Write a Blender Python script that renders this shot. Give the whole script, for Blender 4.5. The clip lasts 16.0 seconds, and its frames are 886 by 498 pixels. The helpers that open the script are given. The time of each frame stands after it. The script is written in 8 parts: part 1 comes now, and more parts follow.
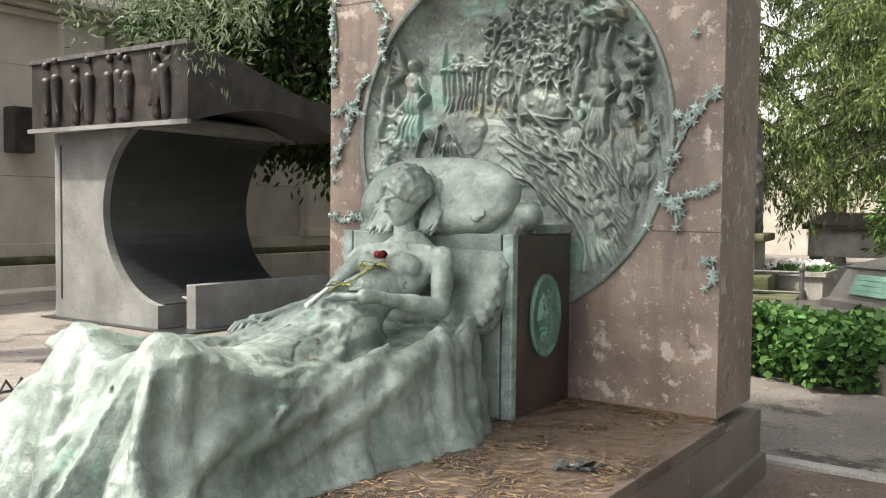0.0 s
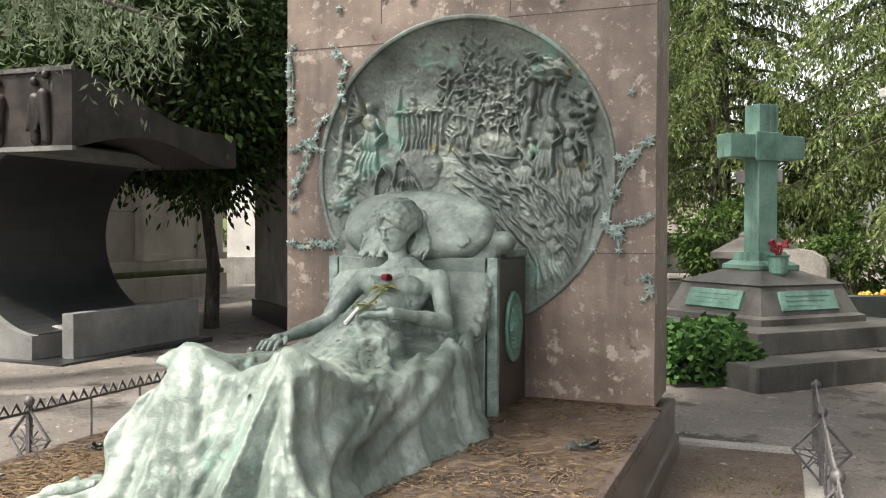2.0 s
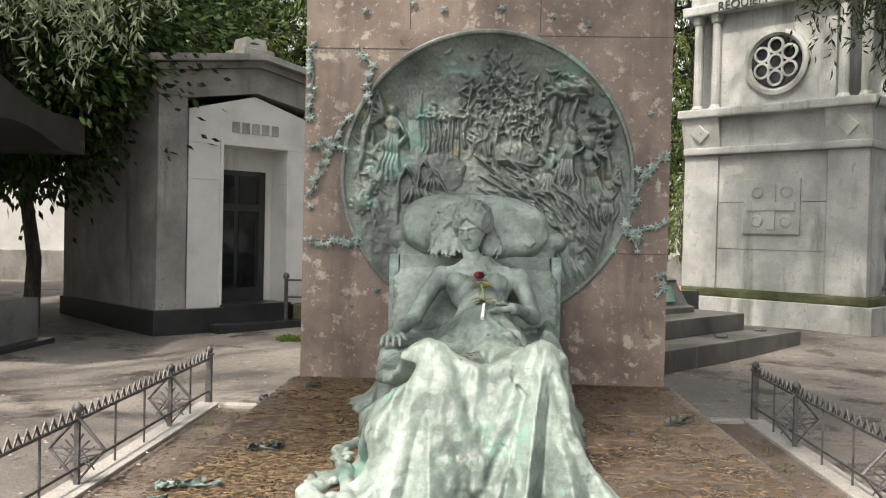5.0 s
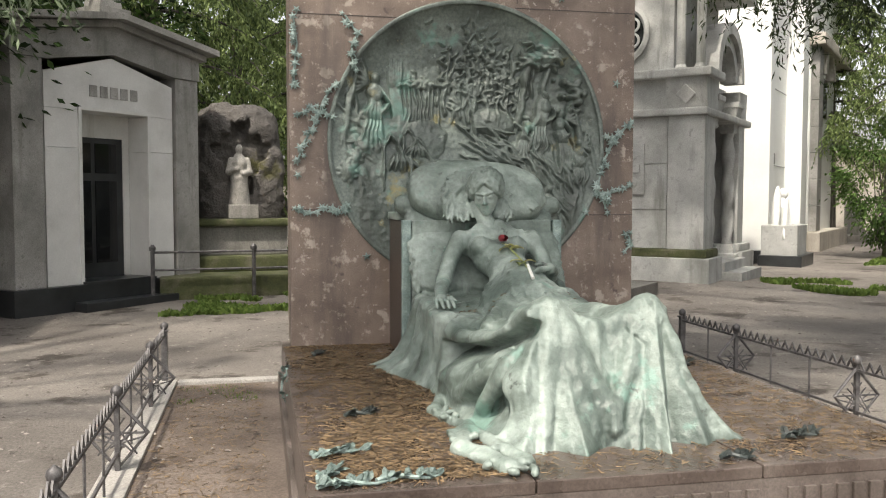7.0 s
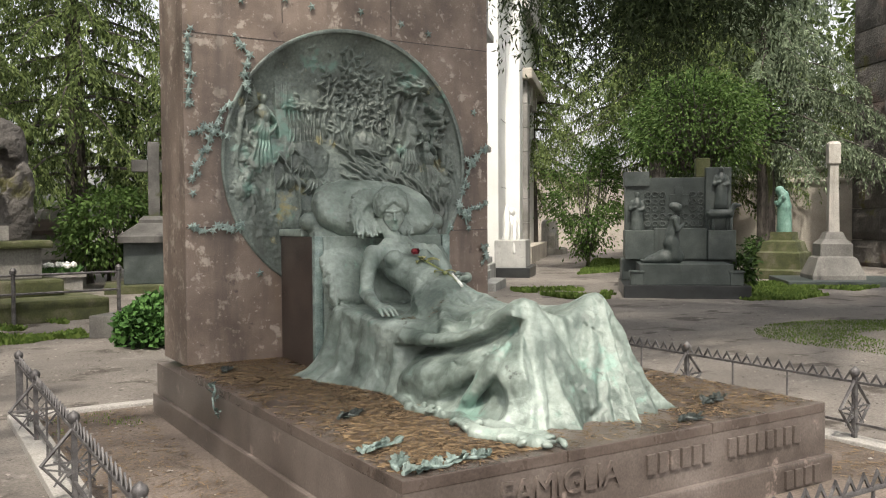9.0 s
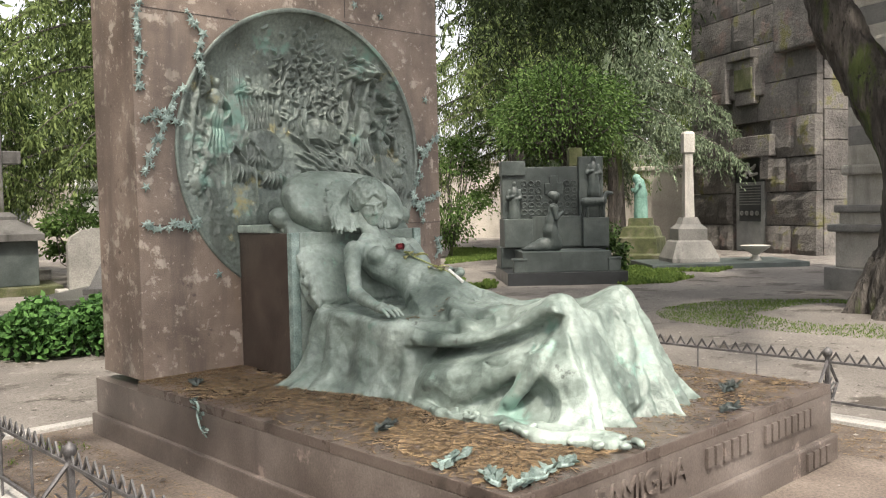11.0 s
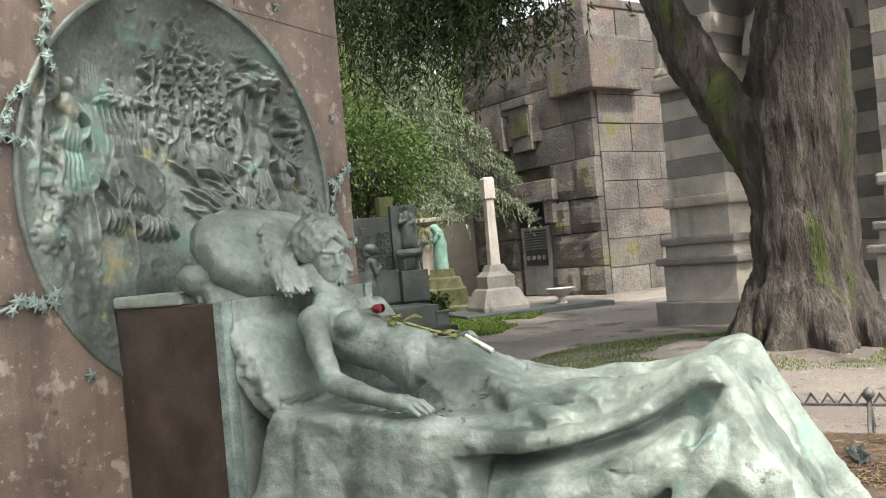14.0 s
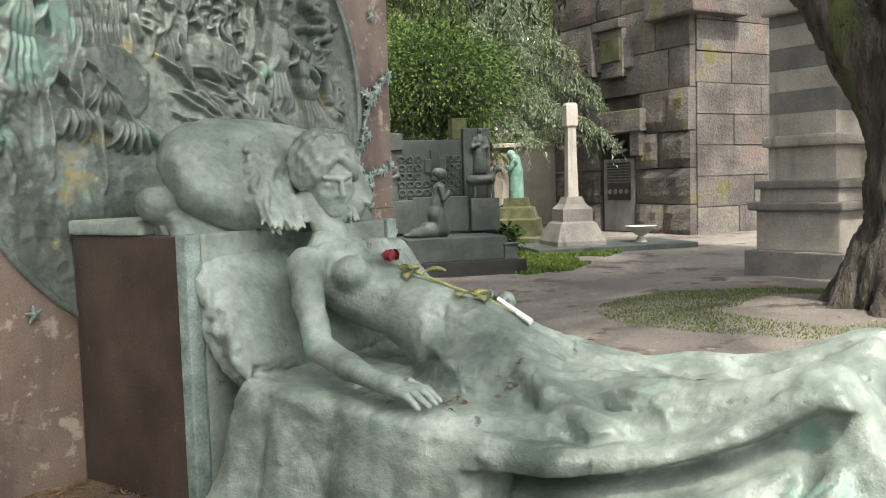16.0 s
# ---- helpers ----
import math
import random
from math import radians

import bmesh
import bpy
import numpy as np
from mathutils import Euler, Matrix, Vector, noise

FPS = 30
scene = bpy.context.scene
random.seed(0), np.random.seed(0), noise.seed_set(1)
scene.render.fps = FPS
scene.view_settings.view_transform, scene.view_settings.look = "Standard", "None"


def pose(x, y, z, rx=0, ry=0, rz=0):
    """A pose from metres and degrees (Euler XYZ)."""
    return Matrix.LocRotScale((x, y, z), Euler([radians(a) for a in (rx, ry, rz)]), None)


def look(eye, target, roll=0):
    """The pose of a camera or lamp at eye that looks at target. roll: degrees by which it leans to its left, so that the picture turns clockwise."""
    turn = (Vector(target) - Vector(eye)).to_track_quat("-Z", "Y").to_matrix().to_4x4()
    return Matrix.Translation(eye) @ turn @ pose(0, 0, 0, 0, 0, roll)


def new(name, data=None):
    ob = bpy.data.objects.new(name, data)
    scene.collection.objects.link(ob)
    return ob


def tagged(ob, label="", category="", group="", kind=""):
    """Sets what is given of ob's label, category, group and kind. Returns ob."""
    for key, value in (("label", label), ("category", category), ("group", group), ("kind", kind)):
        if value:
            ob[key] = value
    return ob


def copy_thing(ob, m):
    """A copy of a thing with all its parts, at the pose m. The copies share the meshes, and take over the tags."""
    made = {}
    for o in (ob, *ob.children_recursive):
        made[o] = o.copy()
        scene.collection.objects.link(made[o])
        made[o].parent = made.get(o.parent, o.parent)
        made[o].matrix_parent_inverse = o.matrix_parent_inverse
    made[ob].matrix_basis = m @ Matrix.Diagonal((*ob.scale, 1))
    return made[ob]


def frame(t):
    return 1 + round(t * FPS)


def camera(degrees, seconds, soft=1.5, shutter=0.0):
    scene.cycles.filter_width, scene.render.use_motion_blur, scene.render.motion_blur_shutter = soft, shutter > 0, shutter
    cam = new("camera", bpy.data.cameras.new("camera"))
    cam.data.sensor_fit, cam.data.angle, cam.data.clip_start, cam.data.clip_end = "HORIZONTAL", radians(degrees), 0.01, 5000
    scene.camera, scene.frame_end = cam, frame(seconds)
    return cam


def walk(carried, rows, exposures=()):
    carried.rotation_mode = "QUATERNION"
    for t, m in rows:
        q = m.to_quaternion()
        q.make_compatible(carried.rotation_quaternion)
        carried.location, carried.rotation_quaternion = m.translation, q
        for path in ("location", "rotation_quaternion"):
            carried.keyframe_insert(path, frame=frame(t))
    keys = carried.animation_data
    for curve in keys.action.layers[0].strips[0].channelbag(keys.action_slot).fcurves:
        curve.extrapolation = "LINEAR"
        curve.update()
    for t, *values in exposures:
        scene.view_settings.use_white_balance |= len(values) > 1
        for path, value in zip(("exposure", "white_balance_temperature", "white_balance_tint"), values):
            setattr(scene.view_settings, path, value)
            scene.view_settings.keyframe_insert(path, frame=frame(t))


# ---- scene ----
cam = camera(53.8, 16.0, soft=1.1)
METRES, EYE, TURN = 10.5, 1.35, 34.65
OX, OY = 2.54, -4.117
ROWS = [
    (0.0, 0.0, 0.0, 0.0, 0.03, -2.56, -0.69),
    (0.5, -0.0183, -0.0592, -0.0019, -2.85, -1.92, -0.2),
    (1.0, -0.0489, -0.0652, -0.0008, -9.8, -2.28, 0.48),
    (1.5, -0.0723, -0.0599, 0.0006, -12.46, -3.72, 0.67),
    (2.0, -0.1024, -0.0496, 0.0025, -13.56, -1.05, -0.2),
    (2.5, -0.1354, -0.04, 0.002, -17.05, -1.45, -0.36),
    (3.0, -0.1662, -0.0319, 0.0038, -20.74, -0.97, 0.31),
    (3.5, -0.1946, -0.0221, 0.0016, -23.43, -1.22, 0.57),
    (4.0, -0.2266, -0.0173, 0.0031, -26.68, -0.91, -0.53),
    (6.5, -0.3816, 0.0446, 0.0018, -41.49, -2.43, -0.04),
    (7.0, -0.4051, 0.0692, 0.0013, -46.51, -3.2, -0.09),
    (7.5, -0.436, 0.0879, -0.0009, -53.39, -2.66, -0.49),
    (8.0, -0.4678, 0.1073, 0.0008, -58.89, -3.37, 0.31),
    (8.5, -0.4889, 0.1308, 0.0005, -63.2, -2.22, 1.04),
    (9.0, -0.5112, 0.1535, -0.0003, -66.61, -1.95, 0.32),
    (11.5, -0.4969, 0.2795, 0.0026, -80.77, -1.82, 1.75),
    (12.0, -0.4718, 0.3059, 0.0009, -83.41, 0.06, 2.32),
    (12.5, -0.453, 0.3301, -0.0, -85.86, 0.43, 2.98),
    (13.0, -0.4322, 0.3551, 0.001, -90.37, -0.5, 3.84),
    (13.5, -0.4071, 0.3708, -0.0015, -92.94, 0.07, 4.41),
    (14.0, -0.3796, 0.3821, -0.0005, -94.68, 0.37, 5.07),
    (14.5, -0.3547, 0.3887, -0.0006, -96.45, -1.27, 5.86),
    (15.0, -0.3323, 0.3866, 0.0001, -98.02, -3.36, 6.16),
    (15.5, -0.3138, 0.3723, 0.0004, -94.76, -3.74, 4.17),
    (16.0, -0.3007, 0.3608, 0.002, -89.29, -4.26, 1.74),
]
walk(cam, [(t, pose(OX, OY, EYE, 0, 0, TURN) @ pose(METRES * x, METRES * y, METRES * z, 90 + pitch, roll, yaw)) for t, x, y, z, yaw, pitch, roll in ROWS], exposures=[(0, 1.72, 6900, 11), (0.8, 1.7, 6900, 11), (2.2, 1.38, 6900, 11), (3.5, 1.24, 6900, 11), (6.5, 1.08, 6900, 11), (8.5, 0.9, 6900, 11), (9.2, 0.92, 6900, 11), (11.5, 1.36, 6900, 11), (16, 1.46, 6900, 11)])

# world, sun
world = bpy.data.worlds.new("sky")
scene.world = world
world.use_nodes = True
wn = world.node_tree.nodes
sky = wn.new("ShaderNodeTexSky")
sky.sky_type = "NISHITA"
sky.sun_disc = False
sky.sun_elevation = radians(58)
sky.sun_rotation = radians(215)
sky.air_density, sky.dust_density, sky.ozone_density = 1.0, 4.0, 1.0
pale = wn.new("ShaderNodeHueSaturation")
pale.inputs["Saturation"].default_value, pale.inputs["Value"].default_value = 0.3, 1.0
world.node_tree.links.new(sky.outputs[0], pale.inputs["Color"])
world.node_tree.links.new(pale.outputs[0], wn["Background"].inputs[0])
wn["Background"].inputs[1].default_value = 0.15
sun = new("sun", bpy.data.lights.new("sun", "SUN"))
sun.data.energy, sun.data.angle, sun.data.color = 2.3, radians(2), (1.0, 0.95, 0.86)
SUN_FROM = Vector((-math.sin(radians(35)) * math.cos(radians(58)), -math.cos(radians(35)) * math.cos(radians(58)), math.sin(radians(58))))
sun.matrix_world = look(tuple(SUN_FROM * 30), (0, 0, 0))

# materials
def surface(name, cols, scale=3.0, rough=0.8, metal=0.0, bump=0.15, fine=60.0, stretch=(1, 1, 1), spots=None, stain=None, fine_amt=0.35, vary=0.0, bump_dist=0.01):
    """A stone-like surface: broad colour drift, fine grain, optional spots (colour, scale, threshold) and a streaky stain (colour, scale, threshold)."""
    m = bpy.data.materials.new(name)
    m.use_nodes = True
    n, l = m.node_tree.nodes, m.node_tree.links
    b = n["Principled BSDF"]
    geo = n.new("ShaderNodeNewGeometry")
    mp = n.new("ShaderNodeMapping")
    mp.inputs["Scale"].default_value = stretch
    l.new(geo.outputs["Position"], mp.inputs["Vector"])

    def nz(sc, det=5.0, ro=0.6, src=mp):
        t = n.new("ShaderNodeTexNoise")
        t.inputs["Scale"].default_value, t.inputs["Detail"].default_value, t.inputs["Roughness"].default_value = sc, det, ro
        l.new(src.outputs[0], t.inputs["Vector"])
        return t
    big = nz(scale)
    ramp = n.new("ShaderNodeValToRGB")
    e = ramp.color_ramp.elements
    e[0].position, e[1].position = 0.32, 0.68
    e[0].color, e[1].color = (*cols[0], 1), (*cols[-1], 1)
    for i, c in enumerate(cols[1:-1]):
        k = e.new(0.32 + 0.36 * (i + 1) / (len(cols) - 1))
        k.color = (*c, 1)
    l.new(big.outputs[0], ramp.inputs[0])
    out = ramp.outputs[0]
    grain = nz(fine, 3.0, 0.7)
    gr = n.new("ShaderNodeMapRange")
    gr.inputs[1].default_value, gr.inputs[2].default_value = 0.25, 0.75
    gr.inputs[3].default_value, gr.inputs[4].default_value = 1 - fine_amt, 1 + fine_amt
    l.new(grain.outputs[0], gr.inputs[0])
    mul = n.new("ShaderNodeMix")
    mul.data_type, mul.blend_type = "RGBA", "MULTIPLY"
    mul.inputs[0].default_value = 1.0
    l.new(out, mul.inputs[6])
    l.new(gr.outputs[0], mul.inputs[7])
    out = mul.outputs[2]

    def layer(out, col, sc, thr, src, soft=0.06, det=6.0):
        t = nz(sc, det, 0.65, src)
        r = n.new("ShaderNodeMapRange")
        r.inputs[1].default_value, r.inputs[2].default_value = thr, thr + soft
        l.new(t.outputs[0], r.inputs[0])
        mx = n.new("ShaderNodeMix")
        mx.data_type = "RGBA"
        l.new(r.outputs[0], mx.inputs[0])
        l.new(out, mx.inputs[6])
        mx.inputs[7].default_value = (*col, 1)
        return mx.outputs[2]
    for s in (spots if isinstance(spots, list) else [spots] if spots else []):
        out = layer(out, *s, mp)
    if stain:
        m2 = n.new("ShaderNodeMapping")
        m2.inputs["Scale"].default_value = (1, 1, 0.12)
        l.new(geo.outputs["Position"], m2.inputs["Vector"])
        for s in (stain if isinstance(stain, list) else [stain]):
            out = layer(out, *s, m2, soft=0.2)
    if vary:
        oi = n.new("ShaderNodeObjectInfo")
        isl = n.new("ShaderNodeMath")
        isl.operation = "ADD"
        l.new(oi.outputs["Random"], isl.inputs[0])
        l.new(geo.outputs["Random Per Island"], isl.inputs[1])
        fr = n.new("ShaderNodeMath")
        fr.operation = "FRACT"
        l.new(isl.outputs[0], fr.inputs[0])
        vr = n.new("ShaderNodeMapRange")
        vr.inputs[3].default_value, vr.inputs[4].default_value = 1 - vary, 1 + vary
        l.new(fr.outputs[0], vr.inputs[0])
        mv = n.new("ShaderNodeMix")
        mv.data_type, mv.blend_type = "RGBA", "MULTIPLY"
        mv.inputs[0].default_value = 1.0
        l.new(out, mv.inputs[6])
        l.new(vr.outputs[0], mv.inputs[7])
        out = mv.outputs[2]
    l.new(out, b.inputs["Base Color"])
    rr = n.new("ShaderNodeMapRange")
    rr.inputs[3].default_value, rr.inputs[4].default_value = max(0.05, rough - 0.15), min(1, rough + 0.12)
    l.new(big.outputs[0], rr.inputs[0])
    l.new(rr.outputs[0], b.inputs["Roughness"])
    b.inputs["Metallic"].default_value = metal
    if bump:
        bp = n.new("ShaderNodeBump")
        bp.inputs["Strength"].default_value, bp.inputs["Distance"].default_value = bump, bump_dist
        l.new(grain.outputs[0], bp.inputs["Height"])
        l.new(bp.outputs[0], b.inputs["Normal"])
    return m


def leafy(name, a, b_, trans=0.35):
    """Foliage: colour differs from leaf to leaf; some light passes through."""
    m = bpy.data.materials.new(name)
    m.use_nodes = True
    n, l = m.node_tree.nodes, m.node_tree.links
    b = n["Principled BSDF"]
    geo = n.new("ShaderNodeNewGeometry")
    ramp = n.new("ShaderNodeValToRGB")
    ramp.color_ramp.elements[0].color, ramp.color_ramp.elements[1].color = (*a, 1), (*b_, 1)
    l.new(geo.outputs["Random Per Island"], ramp.inputs[0])
    l.new(ramp.outputs[0], b.inputs["Base Color"])
    b.inputs["Roughness"].default_value = 0.7
    b.inputs["Specular IOR Level"].default_value = 0.25
    tr = n.new("ShaderNodeBsdfTranslucent")
    l.new(ramp.outputs[0], tr.inputs[0])
    mx = n.new("ShaderNodeMixShader")
    mx.inputs[0].default_value = trans
    l.new(b.outputs[0], mx.inputs[1])
    l.new(tr.outputs[0], mx.inputs[2])
    l.new(mx.outputs[0], n["Material Output"].inputs[0])
    return m


M_STELE = surface("red_granite", [(0.105, 0.078, 0.063), (0.17, 0.13, 0.106), (0.24, 0.19, 0.158)], 2.6, 0.5, bump=0.12, fine=140, spots=[((0.34, 0.295, 0.25), 8.0, 0.56), ((0.36, 0.31, 0.27), 24.0, 0.60), ((0.09, 0.065, 0.056), 5.0, 0.62)], stain=[((0.075, 0.06, 0.053), 3.0, 0.52), ((0.2, 0.15, 0.10), 5.0, 0.63)])
M_SLAB = surface("wet_granite", [(0.07, 0.057, 0.05), (0.115, 0.095, 0.084), (0.17, 0.145, 0.13)], 2.5, 0.38, bump=0.15, fine=90, spots=[((0.26, 0.21, 0.185), 6.0, 0.63)], stain=((0.07, 0.055, 0.05), 5.0, 0.56))
M_BLOCK = surface("dark_red_stone", [(0.024, 0.018, 0.015), (0.048, 0.036, 0.03), (0.085, 0.066, 0.055)], 3.0, 0.38, bump=0.2, fine=100, spots=[((0.17, 0.13, 0.11), 11.0, 0.66), ((0.11, 0.085, 0.07), 28.0, 0.64)], stain=((0.03, 0.022, 0.02), 6.0, 0.52))
M_BRONZE = surface("green_bronze", [(0.066, 0.092, 0.08), (0.182, 0.226, 0.202), (0.33, 0.39, 0.355)], 3.2, 0.5, 0.05, bump=0.5, fine=34, spots=[((0.17, 0.27, 0.23), 3.6, 0.61), ((0.085, 0.1, 0.09), 9.0, 0.64), ((0.40, 0.44, 0.41), 14.0, 0.73), ((0.07, 0.08, 0.07), 26.0, 0.7)], stain=[((0.33, 0.39, 0.358), 5.0, 0.575), ((0.085, 0.103, 0.093), 7.0, 0.53), ((0.18, 0.29, 0.245), 6.0, 0.63)], fine_amt=0.2, bump_dist=0.012)
M_RELIEF = surface("dark_green_bronze", [(0.06, 0.073, 0.066), (0.125, 0.152, 0.137), (0.21, 0.25, 0.225)], 2.2, 0.48, 0.12, bump=0.35, fine=45, spots=[((0.15, 0.25, 0.215), 2.3, 0.56), ((0.24, 0.22, 0.115), 3.0, 0.60), ((0.26, 0.31, 0.28), 12.0, 0.64)], stain=[((0.06, 0.068, 0.06), 4.0, 0.55), ((0.18, 0.27, 0.238), 6.0, 0.62)], bump_dist=0.01)
M_VERDI = surface("verdigris", [(0.12, 0.17, 0.16), (0.21, 0.28, 0.26), (0.33, 0.41, 0.385)], 14, 0.6, 0.1, bump=0.2, fine=120)
M_CROSS = surface("bright_verdigris", [(0.07, 0.15, 0.125), (0.13, 0.25, 0.205), (0.2, 0.34, 0.285)], 3, 0.6, 0.1, bump=0.2, fine=80, stain=((0.03, 0.045, 0.04), 5.0, 0.56))
M_WETSTONE = surface("dark_wet_stone", [(0.045, 0.043, 0.04), (0.085, 0.082, 0.077), (0.14, 0.136, 0.128)], 1.8, 0.4, bump=0.25, fine=60, spots=[((0.06, 0.065, 0.035), 3.0, 0.62)], stain=[((0.2, 0.195, 0.185), 4.0, 0.6), ((0.03, 0.029, 0.027), 5.0, 0.56)])
M_WETTOP = surface("wet_granite_top", [(0.055, 0.042, 0.036), (0.09, 0.07, 0.06), (0.14, 0.115, 0.1)], 2.5, 0.3, bump=0.2, fine=90, spots=[((0.2, 0.16, 0.14), 6.0, 0.62), ((0.045, 0.035, 0.03), 3.0, 0.56)])
M_GRANITE = surface("grey_granite", [(0.17, 0.168, 0.158), (0.26, 0.255, 0.24), (0.36, 0.35, 0.335)], 1.5, 0.75, bump=0.2, fine=80, spots=((0.2, 0.2, 0.185), 14.0, 0.58), stain=[((0.10, 0.10, 0.085), 3.0, 0.55), ((0.4, 0.4, 0.38), 5.0, 0.64)])
M_MARBLE = surface("pale_marble", [(0.5, 0.5, 0.48), (0.62, 0.62, 0.6), (0.7, 0.7, 0.68)], 1.2, 0.55, bump=0.06, fine=50, stain=((0.36, 0.36, 0.33), 2.5, 0.6), fine_amt=0.08)
M_GOTHIC = surface("weathered_marble", [(0.25, 0.255, 0.24), (0.35, 0.355, 0.34), (0.46, 0.465, 0.45)], 1.6, 0.7, bump=0.1, fine=60, spots=((0.3, 0.305, 0.29), 9.0, 0.58), stain=[((0.13, 0.135, 0.115), 2.4, 0.54), ((0.16, 0.17, 0.09), 3.0, 0.65), ((0.5, 0.5, 0.48), 6.0, 0.65)], fine_amt=0.2)
M_WHITE = surface("white_marble", [(0.7, 0.71, 0.69), (0.8, 0.81, 0.79)], 1.0, 0.6, bump=0.05, fine=40, stain=((0.5, 0.53, 0.5), 1.5, 0.62), fine_amt=0.06)
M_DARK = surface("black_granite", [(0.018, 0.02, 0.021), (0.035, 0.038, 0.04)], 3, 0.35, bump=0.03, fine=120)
M_DARKBRONZE = surface("dark_bronze_stone", [(0.03, 0.04, 0.038), (0.052, 0.065, 0.062), (0.082, 0.098, 0.092)], 2.5, 0.55, bump=0.2, fine=70, stain=((0.035, 0.042, 0.04), 4.0, 0.56))
M_CONC = surface("concrete", [(0.12, 0.123, 0.12), (0.17, 0.174, 0.168), (0.225, 0.228, 0.22)], 2.0, 0.85, bump=0.2, fine=70, stain=((0.13, 0.135, 0.12), 3.0, 0.57))
M_COPPER = surface("dark_copper", [(0.02, 0.018, 0.018), (0.038, 0.034, 0.033), (0.06, 0.05, 0.046)], 4.0, 0.5, 0.35, bump=0.2, fine=50)
M_BEIGE = surface("beige_limestone", [(0.33, 0.3, 0.26), (0.42, 0.39, 0.34), (0.5, 0.46, 0.4)], 0.9, 0.85, bump=0.15, fine=60, stain=((0.22, 0.2, 0.17), 1.6, 0.57))
M_RUG = surface("rough_dark_stone", [(0.055, 0.05, 0.046), (0.1, 0.092, 0.084), (0.16, 0.148, 0.135)], 1.3, 0.85, bump=0.8, fine=14, spots=[((0.115, 0.11, 0.045), 1.3, 0.59), ((0.13, 0.098, 0.086), 0.8, 0.56)], stain=((0.05, 0.047, 0.045), 1.5, 0.56), vary=0.25, bump_dist=0.06)
M_ASHLAR = surface("grey_ashlar", [(0.16, 0.155, 0.14), (0.24, 0.23, 0.21), (0.3, 0.29, 0.265)], 1.3, 0.85, bump=0.25, fine=40, stain=((0.08, 0.078, 0.07), 2.2, 0.56), vary=0.2)
M_STRIPE = surface("striped_pale_stone", [(0.33, 0.31, 0.27), (0.42, 0.4, 0.36), (0.5, 0.47, 0.42)], 2, 0.8, bump=0.15, fine=60, stain=((0.2, 0.19, 0.16), 3.0, 0.58))
M_STRIPE2 = surface("striped_grey_stone", [(0.15, 0.145, 0.135), (0.2, 0.195, 0.185), (0.25, 0.24, 0.23)], 2, 0.8, bump=0.15, fine=60)
M_MOSS = surface("mossy_stone", [(0.03, 0.036, 0.014), (0.062, 0.07, 0.026), (0.115, 0.11, 0.075)], 3, 0.95, bump=0.6, fine=50)
M_IRON = surface("grey_iron", [(0.05, 0.047, 0.048), (0.1, 0.096, 0.097), (0.16, 0.153, 0.15)], 12, 0.55, 0.35, bump=0.15, fine=120, spots=[((0.14, 0.07, 0.04), 16.0, 0.66)])
M_GLASSDARK = bpy.data.materials.new("dark_glass")
M_GLASSDARK.use_nodes = True
M_GLASSDARK.node_tree.nodes["Principled BSDF"].inputs["Base Color"].default_value = (0.008, 0.009, 0.01, 1)
M_GLASSDARK.node_tree.nodes["Principled BSDF"].inputs["Roughness"].default_value = 0.06
M_BARK = surface("bark", [(0.03, 0.026, 0.022), (0.07, 0.061, 0.053), (0.14, 0.124, 0.108)], 9, 0.95, bump=1.0, fine=30, stretch=(1, 1, 0.22), spots=[((0.06, 0.08, 0.02), 2.0, 0.56), ((0.02, 0.017, 0.014), 22.0, 0.58)], bump_dist=0.06)
M_NEEDLE = leafy("conifer_needles", (0.035, 0.06, 0.022), (0.2, 0.26, 0.09))
M_DARKNEEDLE = leafy("dark_conifer_needles", (0.015, 0.026, 0.012), (0.06, 0.085, 0.035), 0.25)
M_NEEDLE2 = leafy("grey_green_needles", (0.08, 0.11, 0.07), (0.24, 0.30, 0.19))
M_LEAF = leafy("evergreen_leaves", (0.006, 0.015, 0.004), (0.045, 0.09, 0.018), 0.2)
M_LIGHTLEAF = leafy("bright_leaves", (0.025, 0.055, 0.012), (0.12, 0.2, 0.055))
M_IVY = leafy("ivy_leaves", (0.02, 0.06, 0.015), (0.09, 0.2, 0.05), 0.2)
M_GRASS = leafy("grass_blades", (0.06, 0.11, 0.02), (0.17, 0.24, 0.06), 0.3)
M_LITTER = leafy("brown_needles", (0.05, 0.036, 0.024), (0.25, 0.175, 0.1), 0.0)


def ground_material():
    """Trodden gravel and earth, with finer sandy places."""
    m = surface("earth_gravel", [(0.1, 0.089, 0.078), (0.155, 0.14, 0.125), (0.22, 0.2, 0.178)], 0.55, 0.8, bump=0.7, fine=55, spots=[((0.06, 0.05, 0.041), 1.3, 0.56), ((0.22, 0.205, 0.185), 5.0, 0.6), ((0.055, 0.047, 0.04), 9.0, 0.62), ((0.28, 0.262, 0.235), 24.0, 0.66), ((0.05, 0.04, 0.03), 30.0, 0.7)], fine_amt=0.45, bump_dist=0.012)
    return m


M_GROUND = ground_material()
M_KERB = surface("kerb_stone", [(0.28, 0.27, 0.25), (0.38, 0.365, 0.34)], 3, 0.85, bump=0.2, fine=70, stain=((0.18, 0.17, 0.14), 4.0, 0.6))
M_PLOT = surface("brown_plot_earth", [(0.085, 0.066, 0.053), (0.13, 0.104, 0.086), (0.18, 0.148, 0.125)], 1.6, 0.9, bump=0.7, fine=60, spots=[((0.3, 0.26, 0.22), 28.0, 0.66)], fine_amt=0.45)

